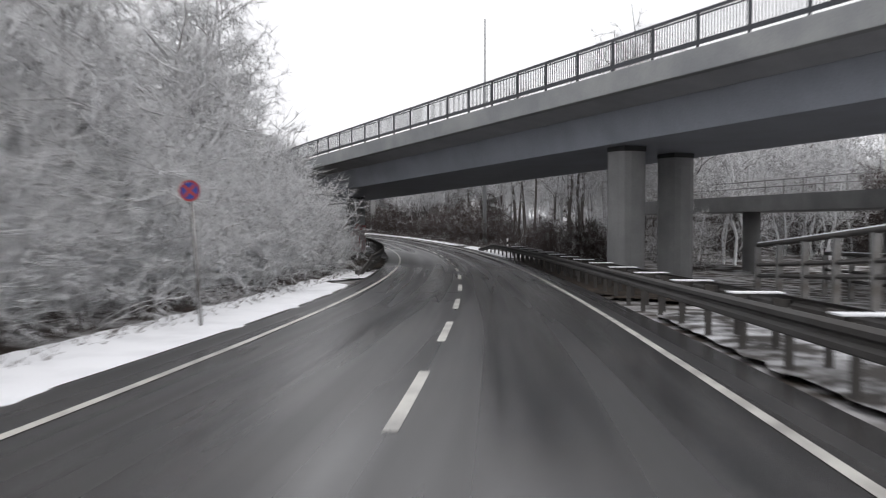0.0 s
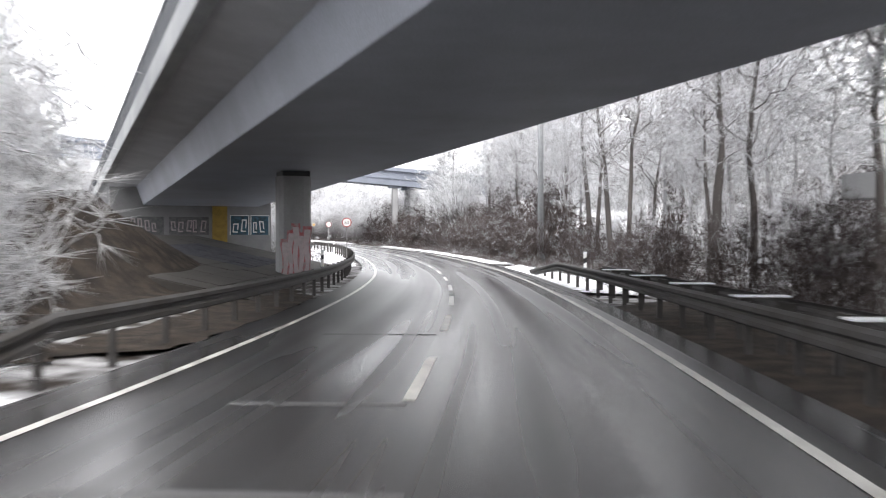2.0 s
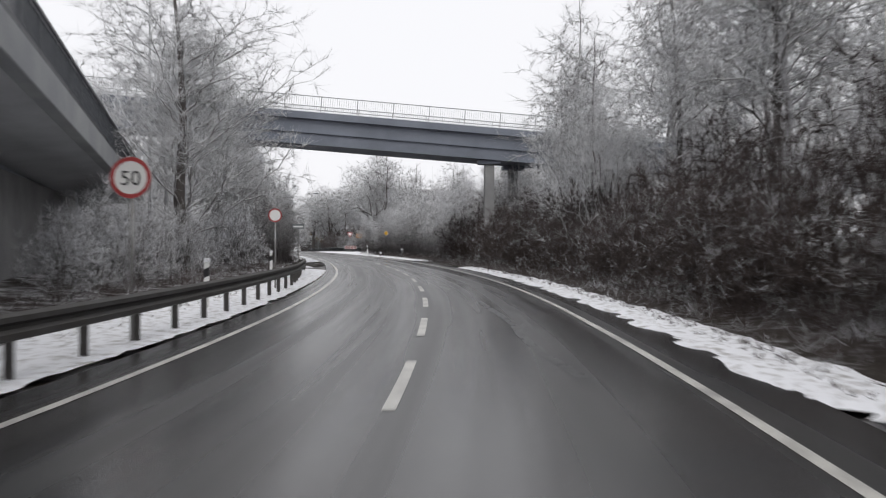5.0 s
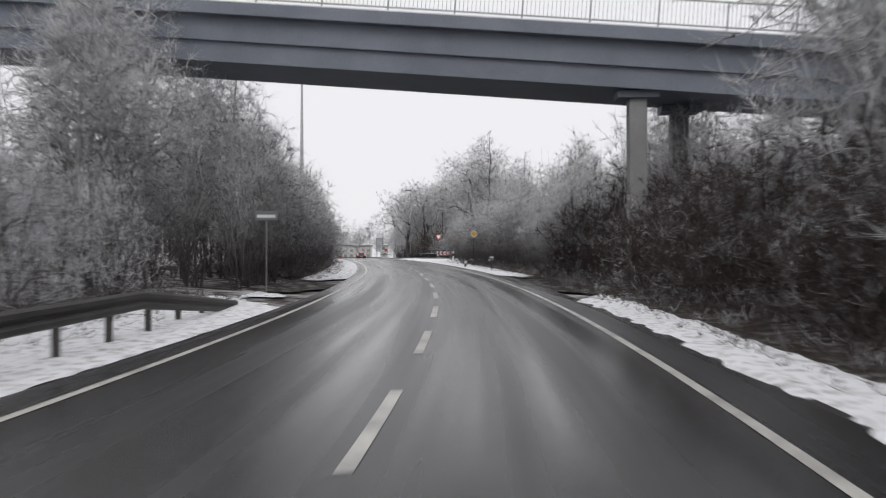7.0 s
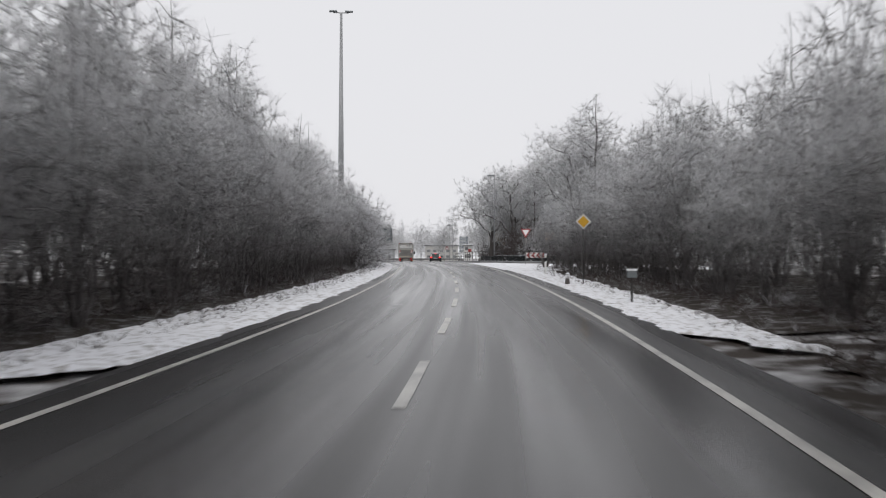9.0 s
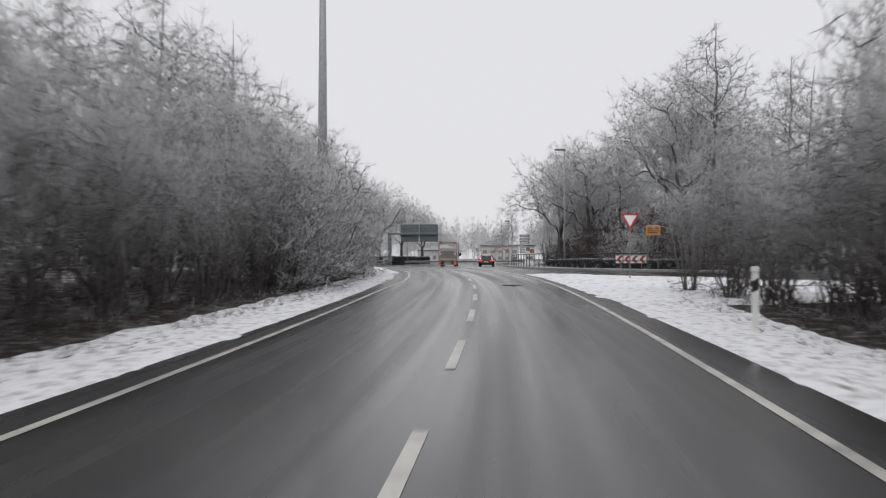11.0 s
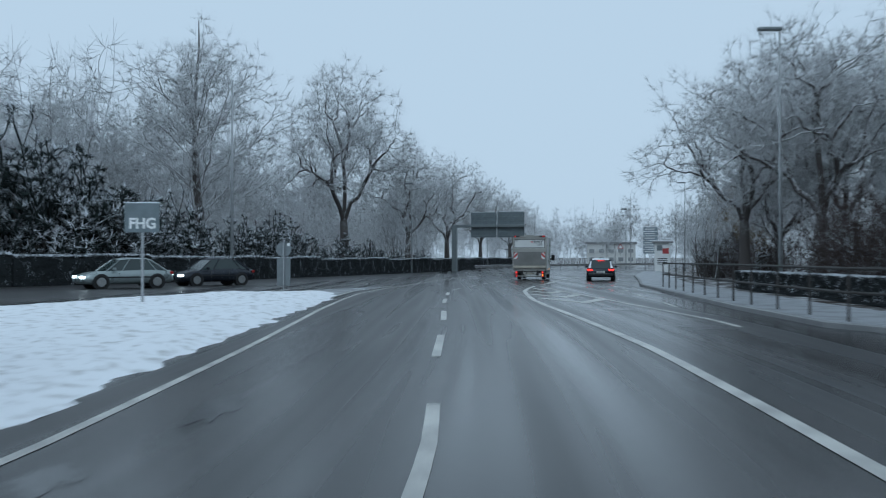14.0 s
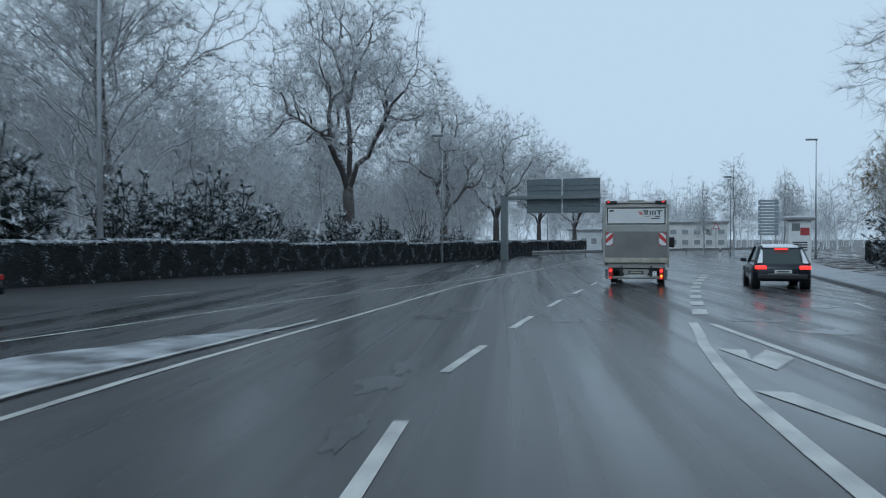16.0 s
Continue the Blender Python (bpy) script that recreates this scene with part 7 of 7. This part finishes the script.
def car(m, paint, label, length, width, height, estate, headlights, snow, tail):
    """A passenger car, nose along +y, on its wheels."""
    t = thing("car", label, "car", m)
    L, W, H = length / 2, width / 2, height
    belt_z = H * 0.6
    # body: rings of (half width, z) at stations along its length
    st = [(-L, 0.82, 0.34, belt_z * 0.8), (-L + 0.1, 0.94, 0.28, belt_z * 0.97), (-L * 0.6, 1.0, 0.24, belt_z), (0, 1.0, 0.22, belt_z * 0.99), (L * 0.42, 1.0, 0.22, belt_z * 0.96), (L * 0.75, 0.97, 0.22, belt_z * 0.86), (L - 0.16, 0.9, 0.24, belt_z * 0.74), (L, 0.74, 0.32, belt_z * 0.58)]
    g = Geo()
    for y, k, z0, z1 in st:
        w = W * k
        g.v += [(x, y, z) for x, z in ((-w * 0.86, z0), (-w * 0.98, z0 + 0.12), (-w, (z0 + z1) / 2), (-w * 0.95, z1 - 0.05), (-w * 0.86, z1), (w * 0.86, z1), (w * 0.95, z1 - 0.05), (w, (z0 + z1) / 2), (w * 0.98, z0 + 0.12), (w * 0.86, z0))]
    n = 10
    g.f = [(i * n + k, i * n + (k + 1) % n, (i + 1) * n + (k + 1) % n, (i + 1) * n + k) for i in range(len(st) - 1) for k in range(n)] + [tuple(range(n))[::-1], tuple((len(st) - 1) * n + k for k in range(n))]
    part("body", g, paint, t, smooth=True, bevel=0.0)
    # glasshouse and roof
    rear = -L + 0.12 if estate else -L + 0.3
    top = [(rear + (0.5 if estate else 0.7), H - 0.1), (rear + 0.9, H - 0.03), (-0.1, H - 0.02), (0.35, H - 0.07)]
    base = [(rear, belt_z * 0.96), (rear + 0.5, belt_z), (0.3, belt_z * 0.99), (L * 0.5, belt_z * 0.95)]
    g = Geo()
    for (yb, zb), (yt, zt) in zip(base, top):
        g.v += [(-W * 0.88, yb, zb - 0.03), (-W * 0.7, yt, zt - 0.05), (W * 0.7, yt, zt - 0.05), (W * 0.88, yb, zb - 0.03)]
    g.f = [(i * 4 + k, i * 4 + k + 1, (i + 1) * 4 + k + 1, (i + 1) * 4 + k) for i in range(3) for k in range(3)] + [(0, 3, 2, 1), (12, 13, 14, 15)]
    part("glasshouse", g, M_GLASS, t, "dark tinted windows")
    g = Geo()
    for yt, zt in top:
        g.v += [(-W * 0.72, yt, zt - 0.06), (-W * 0.62, yt, zt), (W * 0.62, yt, zt), (W * 0.72, yt, zt - 0.06)]
    g.f = [(i * 4 + k, i * 4 + k + 1, (i + 1) * 4 + k + 1, (i + 1) * 4 + k) for i in range(3) for k in range(3)] + [(0, 3, 2, 1), (12, 13, 14, 15)]
    part("roof", g, paint, t, smooth=True)
    for sx in (-1, 1):
        for (yb, zb), (yt, zt), w in zip(base, top, (0.1, 0.05, 0.05, 0.05)):
            part("pillar", Geo().tube([(sx * W * 0.885, yb, zb - 0.03), (sx * W * 0.715, yt, zt - 0.04)], [w * 0.5, w * 0.45], 6), paint, t)
        part("door_mirror", Geo().box(min(sx * W * 0.95, sx * (W + 0.17)), max(sx * W * 0.95, sx * (W + 0.17)), L * 0.3, L * 0.3 + 0.12, belt_z * 0.97, belt_z * 0.97 + 0.13), paint, t, bevel=0.03)
        on_face(t, "door_seam", M_SEAM, [[(y - 0.008, 0.4), (y + 0.008, 0.4), (y + 0.008, belt_z - 0.06), (y - 0.008, belt_z - 0.06)] for y in (-0.55, 0.45)], "x", sx * (W * 1.003))
        part("side_strip", Geo().box(min(sx * W, sx * (W + 0.014)), max(sx * W, sx * (W + 0.014)), -L * 0.5, L * 0.5, 0.5, 0.56), M_BLACK, t)
        for y in (-L * 0.62, L * 0.6):
            arch = Geo().tube([(sx * W * 0.7, y, 0.32), (sx * (W + 0.004), y, 0.32)], [0.37, 0.37], 24)
            part("wheel_arch", arch, M_BLACK, t)
            wheel(t, sx * (W - 0.09), y, 0.32, 0.2)
        p = part("tail_lamp", Geo().box(min(sx * W * 0.55, sx * W * 0.93), max(sx * W * 0.55, sx * W * 0.93), -L - 0.012, -L + 0.16, belt_z * 0.76, belt_z * 0.9), M_TAIL if tail else M_TAIL_OFF, t, "red tail lamp", bevel=0.02)
        part("headlamp", Geo().box(min(sx * W * 0.45, sx * W * 0.86), max(sx * W * 0.45, sx * W * 0.86), L - 0.16, L + 0.012, belt_z * 0.56, belt_z * 0.7), M_HEAD if headlights else M_GLASS, t, "headlamp", bevel=0.02)
    part("bumper", Geo().box(-W * 0.84, W * 0.84, -L - 0.04, -L + 0.1, 0.34, 0.52), M_BLACK if estate else paint, t, bevel=0.04)
    part("bumper", Geo().box(-W * 0.76, W * 0.76, L - 0.1, L + 0.04, 0.32, 0.5), paint, t, bevel=0.04)
    part("number_plate", Geo().box(-0.26, 0.26, -L - 0.055, -L - 0.03, belt_z * 0.62, belt_z * 0.62 + 0.11), M_WHITE, t)
    part("plate_bar", Geo().box(-0.2, 0.2, -L - 0.06, -L - 0.056, belt_z * 0.62 + 0.03, belt_z * 0.62 + 0.08), M_SEAM, t, "illegible plate")
    if tail:
        part("brake_lamp", Geo().box(-0.2, 0.2, top[0][0] - 0.1, top[0][0] - 0.05, H - 0.16, H - 0.12), M_TAIL, t, "lit high brake lamp")
    if snow:
        for sx in (-1, 1):
            q = [(sx * W * 0.86, rear - 0.004, belt_z * 0.98), (sx * W * 0.68, rear - 0.004, belt_z * 0.98), (sx * W * 0.64, rear + (0.3 if estate else 0.4), H - 0.2), (sx * W * 0.69, rear + (0.38 if estate else 0.5), H - 0.15)]
            g = Geo().add(q + [(x, y - 0.02, z + 0.01) for x, y, z in q], [(0, 1, 2, 3), (7, 6, 5, 4), (0, 4, 5, 1), (1, 5, 6, 2), (2, 6, 7, 3), (3, 7, 4, 0)])
            part("snow_patch", g, M_SNOW, t, "snow beside the rear window")
            part("roof_rail", Geo().tube([(sx * W * 0.66, top[0][0] + 0.1, H - 0.04), (sx * W * 0.66, top[1][0], H + 0.02), (sx * W * 0.66, top[2][0], H + 0.02)], [0.02] * 3, 6), M_BLACK, t)
        part("tailgate_strip", Geo().box(-W * 0.5, W * 0.5, -L - 0.018, -L + 0.02, belt_z * 0.58, belt_z * 0.6), M_RIM, t, "thin bright strip")
        g = Geo()
        for yt, zt in top[:]:
            g.v += [(-W * 0.6, yt, zt + 0.002), (-W * 0.5, yt, zt + 0.03), (W * 0.5, yt, zt + 0.03), (W * 0.6, yt, zt + 0.002)]
        g.f = [(i * 4 + k, i * 4 + k + 1, (i + 1) * 4 + k + 1, (i + 1) * 4 + k) for i in range(3) for k in range(3)] + [(0, 3, 2, 1), (12, 13, 14, 15)]
        part("snow_cap", g, M_SNOW, t, "snow on the roof", smooth=True)
    return t


car(place(278.3, 9.3, 0, -10), M_NIGHT, "dark blue estate car, snowy roof and lit tail lamps", 4.7, 1.84, 1.47, True, False, True, True)
car(place(259.1, -15.8, 0, 128), M_SILVER, "silver-green hatchback with lit headlamps", 4.1, 1.7, 1.43, False, True, False, False)
car(place(264.5, -13.2, 0, 132), M_NIGHT, "dark hatchback following behind the silver car", 4.1, 1.72, 1.45, False, True, False, False)
